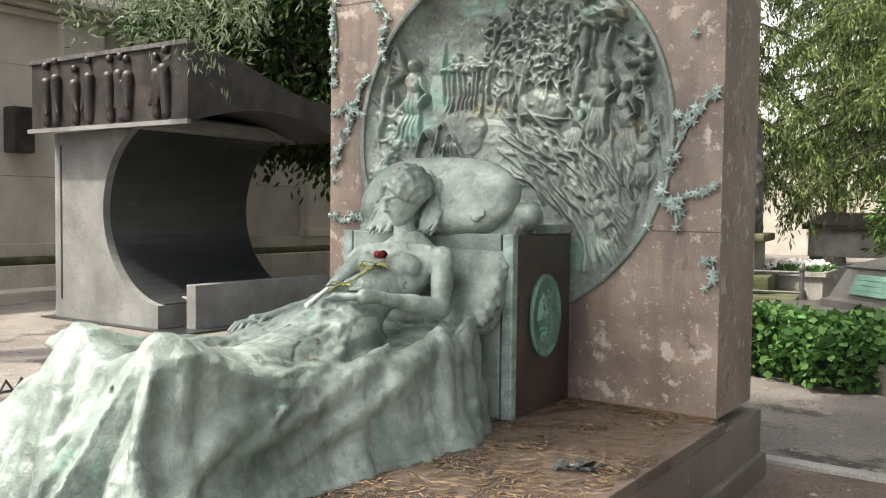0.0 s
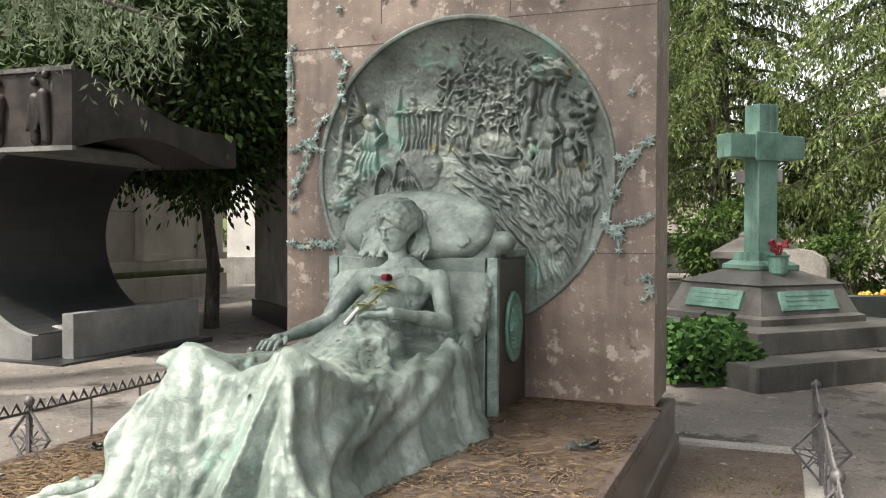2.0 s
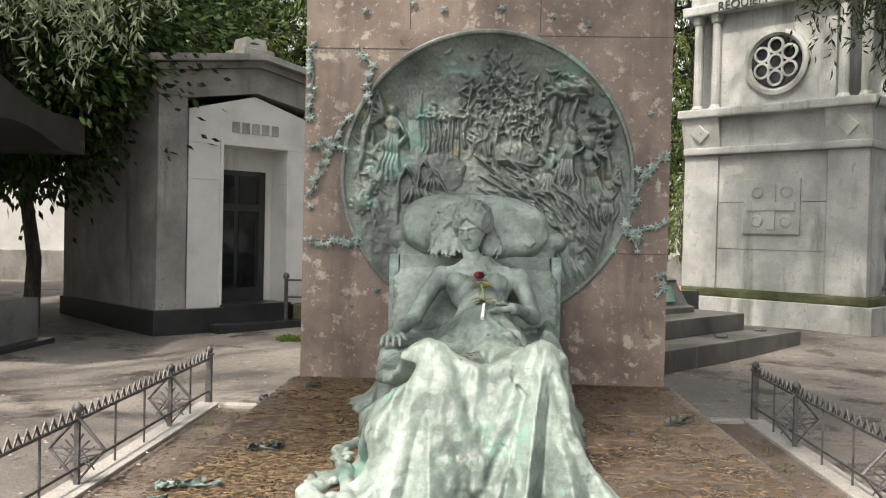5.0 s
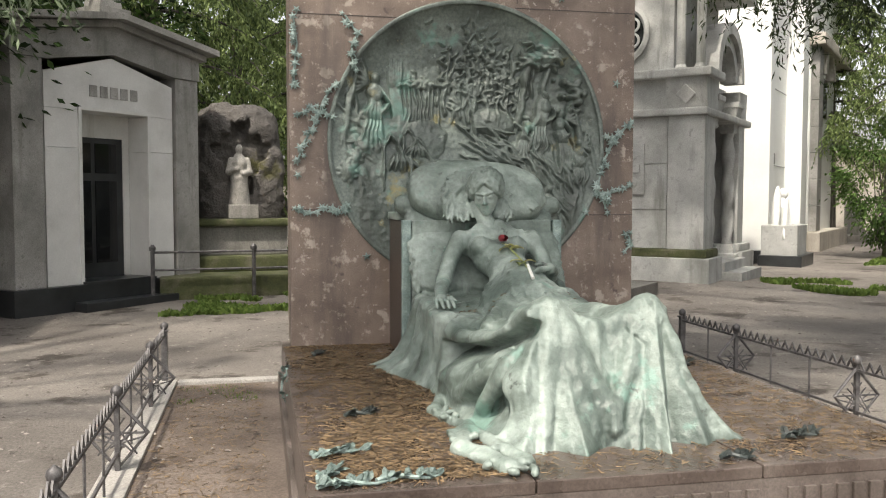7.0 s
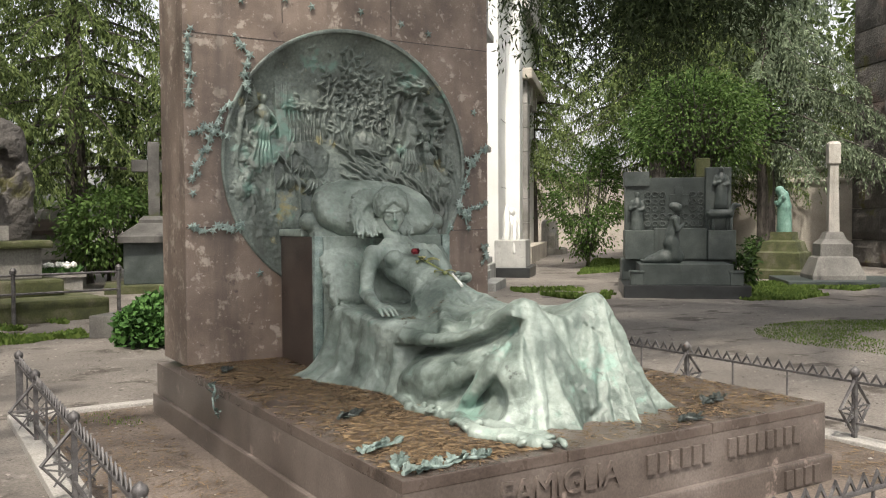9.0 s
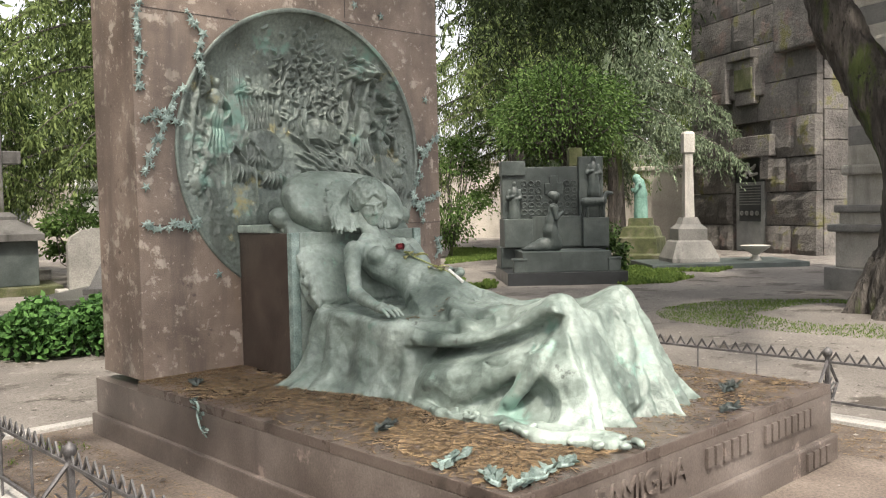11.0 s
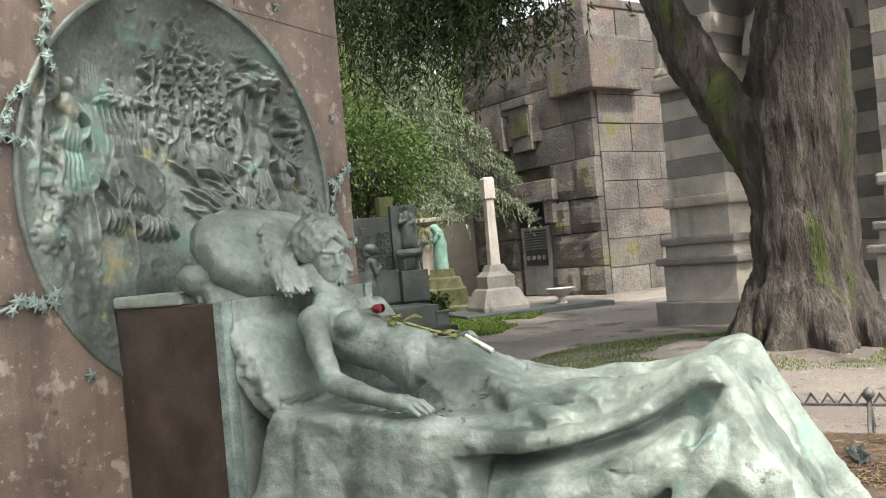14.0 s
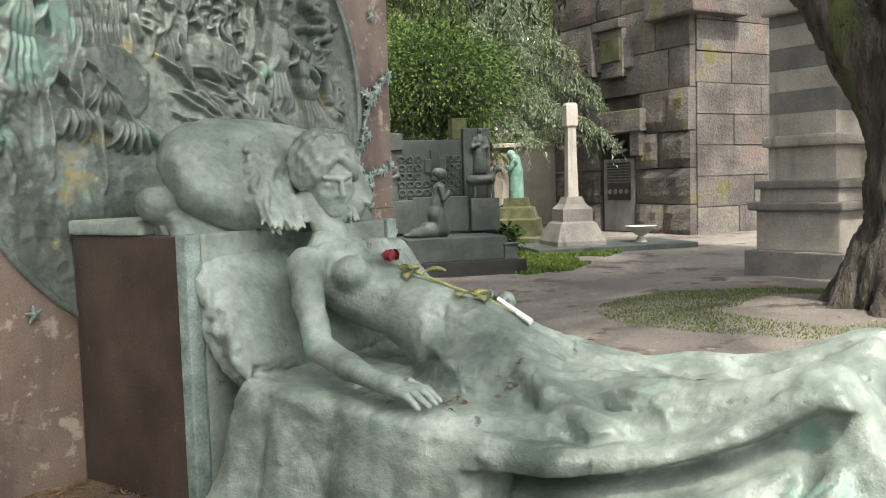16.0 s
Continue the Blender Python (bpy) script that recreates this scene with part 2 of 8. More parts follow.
# mesh kit
def link(name, bm, material, parent=None, label=""):
    me = bpy.data.meshes.new(name)
    bm.to_mesh(me)
    bm.free()
    if material:
        me.materials.append(material)
    ob = new(name, me)
    if parent is not None:
        ob.parent = parent
    if label:
        ob["label"] = label
    return ob


part = link


def thing(name, label, category, at=(0, 0, 0), rz=0.0, group="", kind=""):
    ob = new(name)
    ob.empty_display_size = 0.1
    ob.matrix_basis = pose(*at, 0, 0, rz)
    return tagged(ob, label, category, group, kind)


def box(bm, x0, x1, y0, y1, z0, z1, bevel=0.0, m=None):
    v = bmesh.ops.create_cube(bm, size=1, matrix=(m or Matrix()) @ Matrix.Translation(((x0 + x1) / 2, (y0 + y1) / 2, (z0 + z1) / 2)) @ Matrix.Diagonal((x1 - x0, y1 - y0, z1 - z0, 1)))["verts"]
    if bevel:
        ed = list({e for a in v for e in a.link_edges})
        bmesh.ops.bevel(bm, geom=ed, offset=bevel, segments=2, profile=0.6, affect="EDGES")
    return bm


def mkbox(*a, bevel=0.0, m=None):
    return box(bmesh.new(), *a, bevel=bevel, m=m)


def prism(bm, pts, y0, y1, m=None):
    """An outline in x, z carried from y0 to y1."""
    m = m or Matrix()
    f = bm.faces.new([bm.verts.new(m @ Vector((x, y0, z))) for x, z in pts])
    r = bmesh.ops.extrude_face_region(bm, geom=[f])
    d = (m.to_3x3() @ Vector((0, y1 - y0, 0)))
    bmesh.ops.translate(bm, verts=[v for v in r["geom"] if isinstance(v, bmesh.types.BMVert)], vec=d)
    bmesh.ops.recalc_face_normals(bm, faces=bm.faces)
    return bm


def lathe(bm, prof, n=16, at=(0, 0, 0), m=None, square=False):
    """A profile of (radius, height) turned round z; square=True makes it four-sided."""
    m = m or Matrix()
    k = 4 if square else n
    rings = []
    for r, z in prof:
        ring = []
        for i in range(k):
            a = 2 * math.pi * (i + (0.5 if square else 0)) / k
            rr = r * (math.sqrt(2) if square else 1)
            ring.append(bm.verts.new(m @ Vector((at[0] + rr * math.cos(a), at[1] + rr * math.sin(a), at[2] + z))))
        rings.append(ring)
    for a, b in zip(rings, rings[1:]):
        for i in range(k):
            bm.faces.new((a[i], a[(i + 1) % k], b[(i + 1) % k], b[i]))
    bm.faces.new(rings[0][::-1])
    bm.faces.new(rings[-1])
    return bm


def tube(bm, pts, radii, n=8):
    """A round limb along points, with a radius at each."""
    rings = []
    for i, p in enumerate(pts):
        p = Vector(p)
        d = (Vector(pts[min(i + 1, len(pts) - 1)]) - Vector(pts[max(i - 1, 0)])).normalized()
        u = d.orthogonal().normalized() if abs(d.z) < 0.9 else Vector((1, 0, 0)).cross(d).normalized()
        if i and u.dot(rings[-1][1]) < 0:
            u = -u
        if i:
            pu = rings[-1][1]
            u = (pu - d * pu.dot(d)).normalized()
        w = d.cross(u)
        r = radii[i] if hasattr(radii, "__len__") else radii
        rings.append(([bm.verts.new(p + u * (r * math.cos(2 * math.pi * j / n)) + w * (r * math.sin(2 * math.pi * j / n))) for j in range(n)], u))
    for (a, _), (b, _) in zip(rings, rings[1:]):
        for j in range(n):
            bm.faces.new((a[j], a[(j + 1) % n], b[(j + 1) % n], b[j]))
    bm.faces.new(rings[0][0][::-1])
    bm.faces.new(rings[-1][0])
    return bm


def smooth(ob):
    ob.data.polygons.foreach_set("use_smooth", [True] * len(ob.data.polygons))
    return ob


def array_mesh(name, verts, faces, material, parent=None, smooth_it=True, label=""):
    """A mesh from numpy arrays; all faces have the same number of corners."""
    me = bpy.data.meshes.new(name)
    verts, faces = np.asarray(verts, np.float32), np.asarray(faces, np.int32)
    k = faces.shape[1]
    me.vertices.add(len(verts))
    me.vertices.foreach_set("co", verts.ravel())
    me.loops.add(faces.size)
    me.loops.foreach_set("vertex_index", faces.ravel())
    me.polygons.add(len(faces))
    me.polygons.foreach_set("loop_start", np.arange(0, faces.size, k, dtype=np.int32))
    if smooth_it:
        me.polygons.foreach_set("use_smooth", np.ones(len(faces), bool))
    me.update(calc_edges=True)
    me.validate()
    me.materials.append(material)
    ob = new(name, me)
    if parent is not None:
        ob.parent = parent
    if label:
        ob["label"] = label
    return ob


def vnoise(p, seed=0):
    """Smooth value noise in -1..1 at points p (n, 3)."""
    p = np.asarray(p, np.float32)
    i = np.floor(p).astype(np.int64)
    f = p - i
    f = f * f * (3 - 2 * f)

    def hsh(a, b, c):
        h = (a * 374761393 + b * 668265263 + c * 2147483647 + seed * 144665) & 0xFFFFFFFF
        h = ((h ^ (h >> 13)) * 1274126177) & 0xFFFFFFFF
        return ((h ^ (h >> 16)) & 0xFFFF).astype(np.float32) / 32767.5 - 1
    r = 0
    for dx in (0, 1):
        wx = f[:, 0] if dx else 1 - f[:, 0]
        for dy in (0, 1):
            wy = f[:, 1] if dy else 1 - f[:, 1]
            for dz in (0, 1):
                wz = f[:, 2] if dz else 1 - f[:, 2]
                r = r + wx * wy * wz * hsh(i[:, 0] + dx, i[:, 1] + dy, i[:, 2] + dz)
    return r


class Field:
    """A solid drawn as a distance field, melted together from rounded forms, then skinned."""

    def __init__(self, lo, hi, h):
        self.lo, self.h = np.array(lo, np.float32), h
        self.n = np.ceil((np.array(hi) - np.array(lo)) / h).astype(int) + 1
        self.d = np.full(self.n, 9.0, np.float32)
        self.ax = [self.lo[k] + h * np.arange(self.n[k], dtype=np.float32) for k in range(3)]

    def sub(self, lo, hi):
        s = []
        for k in range(3):
            a = max(0, int((lo[k] - self.lo[k]) / self.h))
            b = min(self.n[k], int((hi[k] - self.lo[k]) / self.h) + 2)
            s.append(slice(a, max(a, b)))
        return tuple(s)

    def grid(self, s):
        return np.meshgrid(self.ax[0][s[0]], self.ax[1][s[1]], self.ax[2][s[2]], indexing="ij", sparse=True)

    def blend(self, s, d, k, cut):
        o = self.d[s]
        if cut:
            d = -d
            h = np.maximum(k - np.abs(o - d), 0) / max(k, 1e-6)
            self.d[s] = np.maximum(o, d) + h * h * k / 4
        else:
            h = np.maximum(k - np.abs(o - d), 0) / max(k, 1e-6)
            self.d[s] = np.minimum(o, d) - h * h * k / 4

    def cap(self, a, b, ra, rb=None, k=0.03, cut=False):
        rb = ra if rb is None else rb
        a, b = np.array(a, np.float32), np.array(b, np.float32)
        mg = max(ra, rb) + k + 4 * self.h
        s = self.sub(np.minimum(a, b) - mg, np.maximum(a, b) + mg)
        x, y, z = self.grid(s)
        v = b - a
        t = np.clip(((x - a[0]) * v[0] + (y - a[1]) * v[1] + (z - a[2]) * v[2]) / max(float(v @ v), 1e-9), 0, 1)
        d = np.sqrt((x - a[0] - t * v[0]) ** 2 + (y - a[1] - t * v[1]) ** 2 + (z - a[2] - t * v[2]) ** 2) - (ra + (rb - ra) * t)
        self.blend(s, d, k, cut)

    def path(self, pts, radii, k=0.03, cut=False):
        for i in range(len(pts) - 1):
            self.cap(pts[i], pts[i + 1], radii[i], radii[i + 1], k, cut)

    def ell(self, c, r, rot=(0, 0, 0), k=0.03, cut=False, power=2.0):
        c, r = np.array(c, np.float32), np.array(r, np.float32)
        mg = float(r.max()) * 1.1 + k + 4 * self.h
        s = self.sub(c - mg, c + mg)
        x, y, z = self.grid(s)
        R = np.array(Euler([radians(q) for q in rot]).to_matrix(), np.float32)
        x, y, z = x - c[0], y - c[1], z - c[2]
        u = (R[0, 0] * x + R[1, 0] * y + R[2, 0] * z) / r[0]
        v = (R[0, 1] * x + R[1, 1] * y + R[2, 1] * z) / r[1]
        w = (R[0, 2] * x + R[1, 2] * y + R[2, 2] * z) / r[2]
        q = (np.abs(u) ** power + np.abs(v) ** power + np.abs(w) ** power) ** (1 / power)
        self.blend(s, (q - 1) * float(r.min()), k, cut)

    def skin(self):
        d = self.d
        inside = d < 0
        c = np.zeros(np.array(d.shape) - 1, np.int8)
        for i in (0, 1):
            for j in (0, 1):
                for k in (0, 1):
                    c += inside[i:i + c.shape[0], j:j + c.shape[1], k:k + c.shape[2]]
        act = np.argwhere((c > 0) & (c < 8))
        idx = np.full(c.shape, -1, np.int32)
        idx[act[:, 0], act[:, 1], act[:, 2]] = np.arange(len(act))
        acc, cnt = np.zeros((len(act), 3), np.float32), np.zeros(len(act), np.float32)
        for axis in range(3):
            for i in (0, 1):
                for j in (0, 1):
                    o = [0, 0, 0]
                    oth = [q for q in range(3) if q != axis]
                    o[oth[0]], o[oth[1]] = i, j
                    a = act + o
                    e = [0, 0, 0]
                    e[axis] = 1
                    b = a + e
                    da, db = d[a[:, 0], a[:, 1], a[:, 2]], d[b[:, 0], b[:, 1], b[:, 2]]
                    m = (da < 0) != (db < 0)
                    t = np.where(m, da / np.where(m, da - db, 1), 0)
                    p = np.tile(np.array(o, np.float32), (len(act), 1))
                    p[:, axis] += t
                    acc[m] += p[m]
                    cnt[m] += 1
        v = self.lo + self.h * (act + acc / np.maximum(cnt, 1)[:, None])
        quads = []
        for axis in range(3):
            u, w = (axis + 1) % 3, (axis + 2) % 3
            sl = [slice(1, -1)] * 3
            sl[axis] = slice(0, -1)
            a = inside[tuple(sl)]
            sl[axis] = slice(1, None)
            b = inside[tuple(sl)]
            for flag, rev in ((a & ~b, False), (~a & b, True)):
                p = np.argwhere(flag)
                p[:, u] += 1
                p[:, w] += 1
                q = []
                for du, dw in ((-1, -1), (0, -1), (0, 0), (-1, 0)):
                    g = p.copy()
                    g[:, u] += du
                    g[:, w] += dw
                    q.append(idx[g[:, 0], g[:, 1], g[:, 2]])
                q = np.stack(q, 1)
                quads.append(q[:, ::-1] if rev else q)
        f = np.concatenate(quads)
        return v, f[(f >= 0).all(1)]

    def rough(self, amp, scale, seed=0, ridge=False, stretch=(1, 1, 1), band=0.06, where=None):
        m = np.argwhere(np.abs(self.d) < band)
        w = self.lo + self.h * m
        p = w * np.array(stretch, np.float32) * scale
        v = vnoise(p, seed) + 0.5 * vnoise(p * 2.1, seed + 1)
        if ridge:
            v = 1 - 2 * np.abs(v)
        if where is not None:
            v = v * where(w)
        self.d[m[:, 0], m[:, 1], m[:, 2]] -= amp * v


def merged(fields):
    vs, fs, o = [], [], 0
    for f in fields:
        v, q = f.skin()
        vs.append(v)
        fs.append(q + o)
        o += len(v)
    return np.concatenate(vs), np.concatenate(fs)

# ground
def gz(x, y):
    """Height of the ground: nearly level, with a dip and two low mounds."""
    z = -0.06 + 0.012 * math.sin(x * 0.9 + 1) * math.sin(y * 0.7)
    z -= 0.09 * math.exp(-((x + 3.6) ** 2 + (y - 6.3) ** 2) / 9)
    z += 0.10 * math.exp(-((x - 5.5) ** 2 + (y - 7.8) ** 2) / 8)
    z += 0.17 * math.exp(-(((x - 6.6) / 2.4) ** 2 + ((y + 1.2) / 2.0) ** 2))
    return z


def build_ground():
    xs = np.concatenate([[-400, -150, -60, -35], np.arange(-22, 26.01, 0.25), [35, 60, 150, 400]])
    ys = np.concatenate([[-400, -150, -60, -25], np.arange(-14, 26.01, 0.25), [35, 60, 150, 400]])
    v = [(x, y, gz(x, y) + 0.012 * noise.noise((x * 1.3, y * 1.3, 0.5))) for x in xs for y in ys]
    ny = len(ys)
    f = [(i * ny + j, (i + 1) * ny + j, (i + 1) * ny + j + 1, i * ny + j + 1) for i in range(len(xs) - 1) for j in range(ny - 1)]
    ob = array_mesh("ground", v, f, M_GROUND)
    tagged(ob, "trodden grey-brown earth and gravel path between the graves", "ground", kind="structure")


build_ground()
S = 0.37  # top of the slab


def build_plinth():
    t = thing("plinth", "low reddish-brown granite plinth strewn with brown needles", "plinth")
    part("base_course", mkbox(-1.25, 1.36, -3.058, 0.63, -0.14, 0.10, bevel=0.012), M_SLAB, t)
    edges_x = [-1.225, -0.42, 0.47, 1.335]
    edges_y = [-3.03, -1.95, -0.95, -0.02]
    part("body", mkbox(-1.222, 1.332, -3.027, 0.6, 0.10, S - 0.05, bevel=0.0), M_SLAB, t)
    for i in range(3):
        for j in range(3):
            part("slab", mkbox(edges_x[i] + 0.003, edges_x[i + 1] - 0.003, edges_y[j] + 0.003, edges_y[j + 1] - 0.003, S - 0.05, S + random.uniform(-0.002, 0.002), bevel=0.005), M_WETTOP, t)
    return t


def build_stele():
    t = thing("stele", "tall reddish-brown granite stele with a round recess", "gravestone")
    x0, x1, z0, z1, yb = -1.17, 1.28, S, 3.7, 0.58
    cx, cz, R = 0.065, 1.755, 0.975
    ang = [2 * math.pi * i / 120 for i in range(120)]
    ang += [math.atan2(b - cz, a - cx) % (2 * math.pi) for a in (x0, x1) for b in (z0, z1)]
    ang = sorted(ang)

    def rim(a):
        c, s = math.cos(a), math.sin(a)
        k = min([((x1 if c > 0 else x0) - cx) / c if abs(c) > 1e-9 else 1e9, ((z1 if s > 0 else z0) - cz) / s if abs(s) > 1e-9 else 1e9])
        return cx + k * c, cz + k * s
    bm = bmesh.new()
    inner = [bm.verts.new((cx + R * math.cos(a), 0, cz + R * math.sin(a))) for a in ang]
    deep = [bm.verts.new((cx + R * math.cos(a), 0.2, cz + R * math.sin(a))) for a in ang]
    outer = [bm.verts.new((rim(a)[0], 0, rim(a)[1])) for a in ang]
    back = [bm.verts.new((rim(a)[0], yb, rim(a)[1])) for a in ang]
    n = len(ang)
    for i in range(n):
        j = (i + 1) % n
        bm.faces.new((inner[i], outer[i], outer[j], inner[j]))
        bm.faces.new((inner[i], inner[j], deep[j], deep[i]))
        bm.faces.new((outer[i], back[i], back[j], outer[j]))
    bm.faces.new(deep)
    bm.faces.new(back[::-1])
    bmesh.ops.recalc_face_normals(bm, faces=bm.faces)
    part("body", bm, M_STELE, t)
    for z, a, b in ((1.30, x0, -0.80), (1.26, 0.92, x1), (2.60, x0, -0.45), (2.70, 0.38, x1)):
        part("joint", mkbox(a + 0.004, b, -0.002, 0.01, z - 0.003, z + 0.003), M_BLOCK, t)
    for x, z in ((0.40, 3.2), (-0.47, 3.15)):
        part("joint", mkbox(x - 0.003, x + 0.003, -0.002, 0.01, 2.73, 3.69), M_BLOCK, t)
    return t


build_plinth()
build_stele()


def build_block():
    t = thing("headrest_block", "dark reddish stone block with green bronze edging", "plinth")
    part("body", mkbox(-0.50, 0.505, -0.58, -0.002, S, 1.235, bevel=0.008), M_BLOCK, t)
    part("cap", mkbox(-0.515, 0.515, -0.40, -0.004, 1.235, 1.285, bevel=0.012), M_BRONZE, t, "green bronze cap")
    for x in (-0.485, 0.49):
        part("edge_strip", mkbox(x - 0.028, x + 0.03, -0.625, -0.575, S, 1.24, bevel=0.008), M_VERDI, t, "pale green bronze strip")
    bm = bmesh.new()
    box(bm, -0.45, 0.45, -0.62, -0.575, S, 1.24, bevel=0.008)
    part("front_plate", bm, M_BRONZE, t)
    return t


build_block()

# bronze figure asleep under a sheet
from mathutils.bvhtree import BVHTree


def fold_noise(u, seed):
    u = np.asarray(u, np.float32)
    p = np.stack([u.ravel(), np.full(u.size, seed * 3.7, np.float32), np.zeros(u.size, np.float32)], 1)
    return vnoise(p, seed).reshape(u.shape)


def build_sculpture():
    F = Field((-0.98, -3.05, S - 0.03), (0.85, -0.12, 1.46), 0.0082)
    x, y, z = np.meshgrid(*F.ax, indexing="ij", sparse=True)

    def crest(d, w):
        return np.clip(1 - np.abs(d) / w, 0, 1)
    # how high the bed and the covered legs stand, from the cushion to the knees
    top = np.interp(-y, [0.5, 0.9, 1.2, 1.5, 1.75, 1.95, 2.1, 2.22, 2.33, 2.42, 2.6], [0.82, 0.785, 0.775, 0.755, 0.735, 0.735, 0.76, 0.805, 0.86, 0.875, 0.80]).astype(np.float32)
    kx = [-0.167, 0.284]
    near = np.clip(1 - np.abs(y + 2.40) / 0.50, 0, 1) ** 1.2
    for k0 in kx:
        top = top + near * 0.085 * crest(x - k0, 0.20) ** 1.4
    top = top - 0.028 * near * np.exp(-((x - 0.06) / 0.12) ** 2)
    top = top - 0.35 * np.clip(np.abs(x - 0.06) - 0.30, 0, 1) * near
    # front of the sheet hangs from the knees: a taut hollow between two ridges, flared at the far side
    sp = np.clip((0.95 - z) / 0.58, 0, 1)
    front = 2.385 + 0.27 * sp ** 1.1
    front = front - 0.9 * np.clip(np.abs(x - 0.05) - 0.34, 0, 1) ** 1.3
    for x0, x1, am, w0, w1 in ((kx[0], -0.13, 0.10, 0.05, 0.10), (kx[0] - 0.10, -0.42, 0.15, 0.05, 0.10), (kx[0] - 0.05, -0.29, 0.05, 0.03, 0.06), (kx[1] - 0.01, 0.10, 0.07, 0.04, 0.07), (kx[1] + 0.005, 0.20, 0.15, 0.035, 0.07), (kx[1] + 0.02, 0.40, 0.06, 0.03, 0.10), (kx[1] + 0.03, 0.60, 0.12, 0.05, 0.12), (0.05, -0.02, 0.02, 0.03, 0.06)):
        line = x0 + (x1 - x0) * sp ** 1.15
        front = front + am * crest(x - line, w0 + (w1 - w0) * sp) ** 0.85 * (0.22 + 0.9 * sp)
    fx = (x - 0.05) / (0.55 + 0.6 * sp)
    front = front + sp * (0.010 * fold_noise(fx * 6, 3) + 0.003 * fold_noise(fx * 21, 4))
    # sides hang from the bed's edge and spread over the slab
    h = np.clip((z - S) / 0.40, 0, 1.6)
    spread = np.exp(-h * 4.0)
    edge = np.clip((-y - 1.60) / 0.78, 0, 1)
    wl = np.interp(-y, [0.5, 0.75, 1.2, 1.58, 1.64, 1.8, 2.1, 2.35, 2.6, 2.9], [0.42, 0.45, 0.455, 0.455, 0.44, 0.41, 0.33, 0.24, 0.30, 0.22]).astype(np.float32)
    wl = wl + 0.30 * spread * np.interp(-y, [0.56, 0.64, 0.75, 0.95, 1.3, 1.6, 1.9, 2.3, 2.6], [0.0, 0.5, 1.0, 0.75, 0.28, 0.16, 0.35, 0.75, 0.5])
    wr = np.interp(-y, [0.5, 0.9, 1.2, 1.7, 2.2, 2.4, 2.6, 2.9], [0.40, 0.45, 0.455, 0.43, 0.37, 0.36, 0.36, 0.25]).astype(np.float32)
    wr = wr + 0.22 * np.exp(-h * 2.6) * np.interp(-y, [0.6, 0.85, 1.1, 1.6, 2.2, 2.6], [0.0, 0.5, 0.7, 0.45, 0.55, 1.15])
    hang = np.clip(1.1 - h, 0, 1)
    wl = wl + 0.060 * hang * (0.5 + 0.5 * fold_noise(y * 2.3, 8)) * (crest(np.mod(-y * 3.9 + 0.75 * h + 0.35 * np.sin(y * 4.1), 1.0) - 0.5, 0.5) - 0.4) + 0.018 * fold_noise(y * 16 + h * 1.6, 5)
    wr = wr + 0.026 * hang * (0.5 + 0.5 * fold_noise(y * 2.1, 9)) * (crest(np.mod(-y * 3.0 - 0.9 * h + 0.30 * np.sin(y * 3.7), 1.0) - 0.5, 0.5) - 0.4) + 0.022 * fold_noise(y * 13 - h, 6)
    # past the seat's corner the edge rises to the knee over a deep tuck, and a thick roll bulges below it
    on = np.clip((-y - 1.57) / 0.07, 0, 1)
    ez = 0.715 + 0.01 * edge + 0.20 * edge ** 2.6
    under = ez - 0.055 - z
    tuck = np.clip(under / 0.022, 0, 1) * np.exp(-(np.clip(under, 0, 1) / 0.075) ** 2)
    wl = wl - 0.16 * on * tuck * (1 - 0.35 * edge)
    wl = wl + 0.014 * on * np.exp(-((z - ez + 0.02) / 0.03) ** 2)
    roll = 0.50 + 0.16 * np.clip((-y - 1.55) / 0.75, 0, 1)
    wl = wl + 0.085 * np.clip((-y - 1.62) * 5, 0, 1) * np.exp(-((z - roll + 0.05) / 0.085) ** 2) * np.clip((2.75 + y) * 4, 0, 1)
    # a notch where the seat ends
    wl = wl - 0.07 * np.exp(-((y + 1.635 + 0.10 * (0.70 - z)) / 0.022) ** 2) * np.clip((0.70 - z) * 9, 0, 1)
    d = np.full(F.d.shape, -9.0, np.float32)
    for q, k in (((-x - wl) * 0.8, 0.03), ((x - wr) * 0.8, 0.03), ((-y - front) * 0.7, 0.022), ((z - top) * 0.8, 0.03), ((y + 0.70 + 0.22 * (z - 0.40)) + 0 * x, 0.02)):
        hh = np.maximum(k - np.abs(d - q), 0) / k
        d = np.maximum(d, q) + hh * hh * k / 4
    F.d = d.astype(np.float32)
    del d
    F.rough(0.006, 6, 1, True, (1, 0.45, 0.6), 0.05)
    F.rough(0.0035, 14, 7, True, (1, 0.5, 0.8), 0.05)
    # back cushion, leaning, with a crumpled edge
    F.ell((0.01, -0.585, 1.075), (0.468, 0.080, 0.345), (-35, 0, 0), k=0.02, power=8)
    cr = random.Random(12)
    for i in range(34):
        q = i / 33
        for sx in (-0.452, 0.466):
            o = cr.gauss(0, 0.012)
            F.ell((sx + cr.gauss(0, 0.008), -0.425 - 0.37 * q - o * 0.8, 1.335 - 0.50 * q + o * 0.6), (cr.uniform(0.008, 0.018), cr.uniform(0.014, 0.030), cr.uniform(0.010, 0.018)), (cr.uniform(10, 60), cr.uniform(-40, 40), cr.uniform(0, 180)), k=0.014)
    F.cap((-0.475, -0.44, 1.335), (0.505, -0.44, 1.325), 0.062, 0.062, k=0.012)
    # torso and the lap under thin cloth
    F.ell((0.03, -0.86, 1.025), (0.165, 0.165, 0.098), (28, 0, 0), k=0.05)
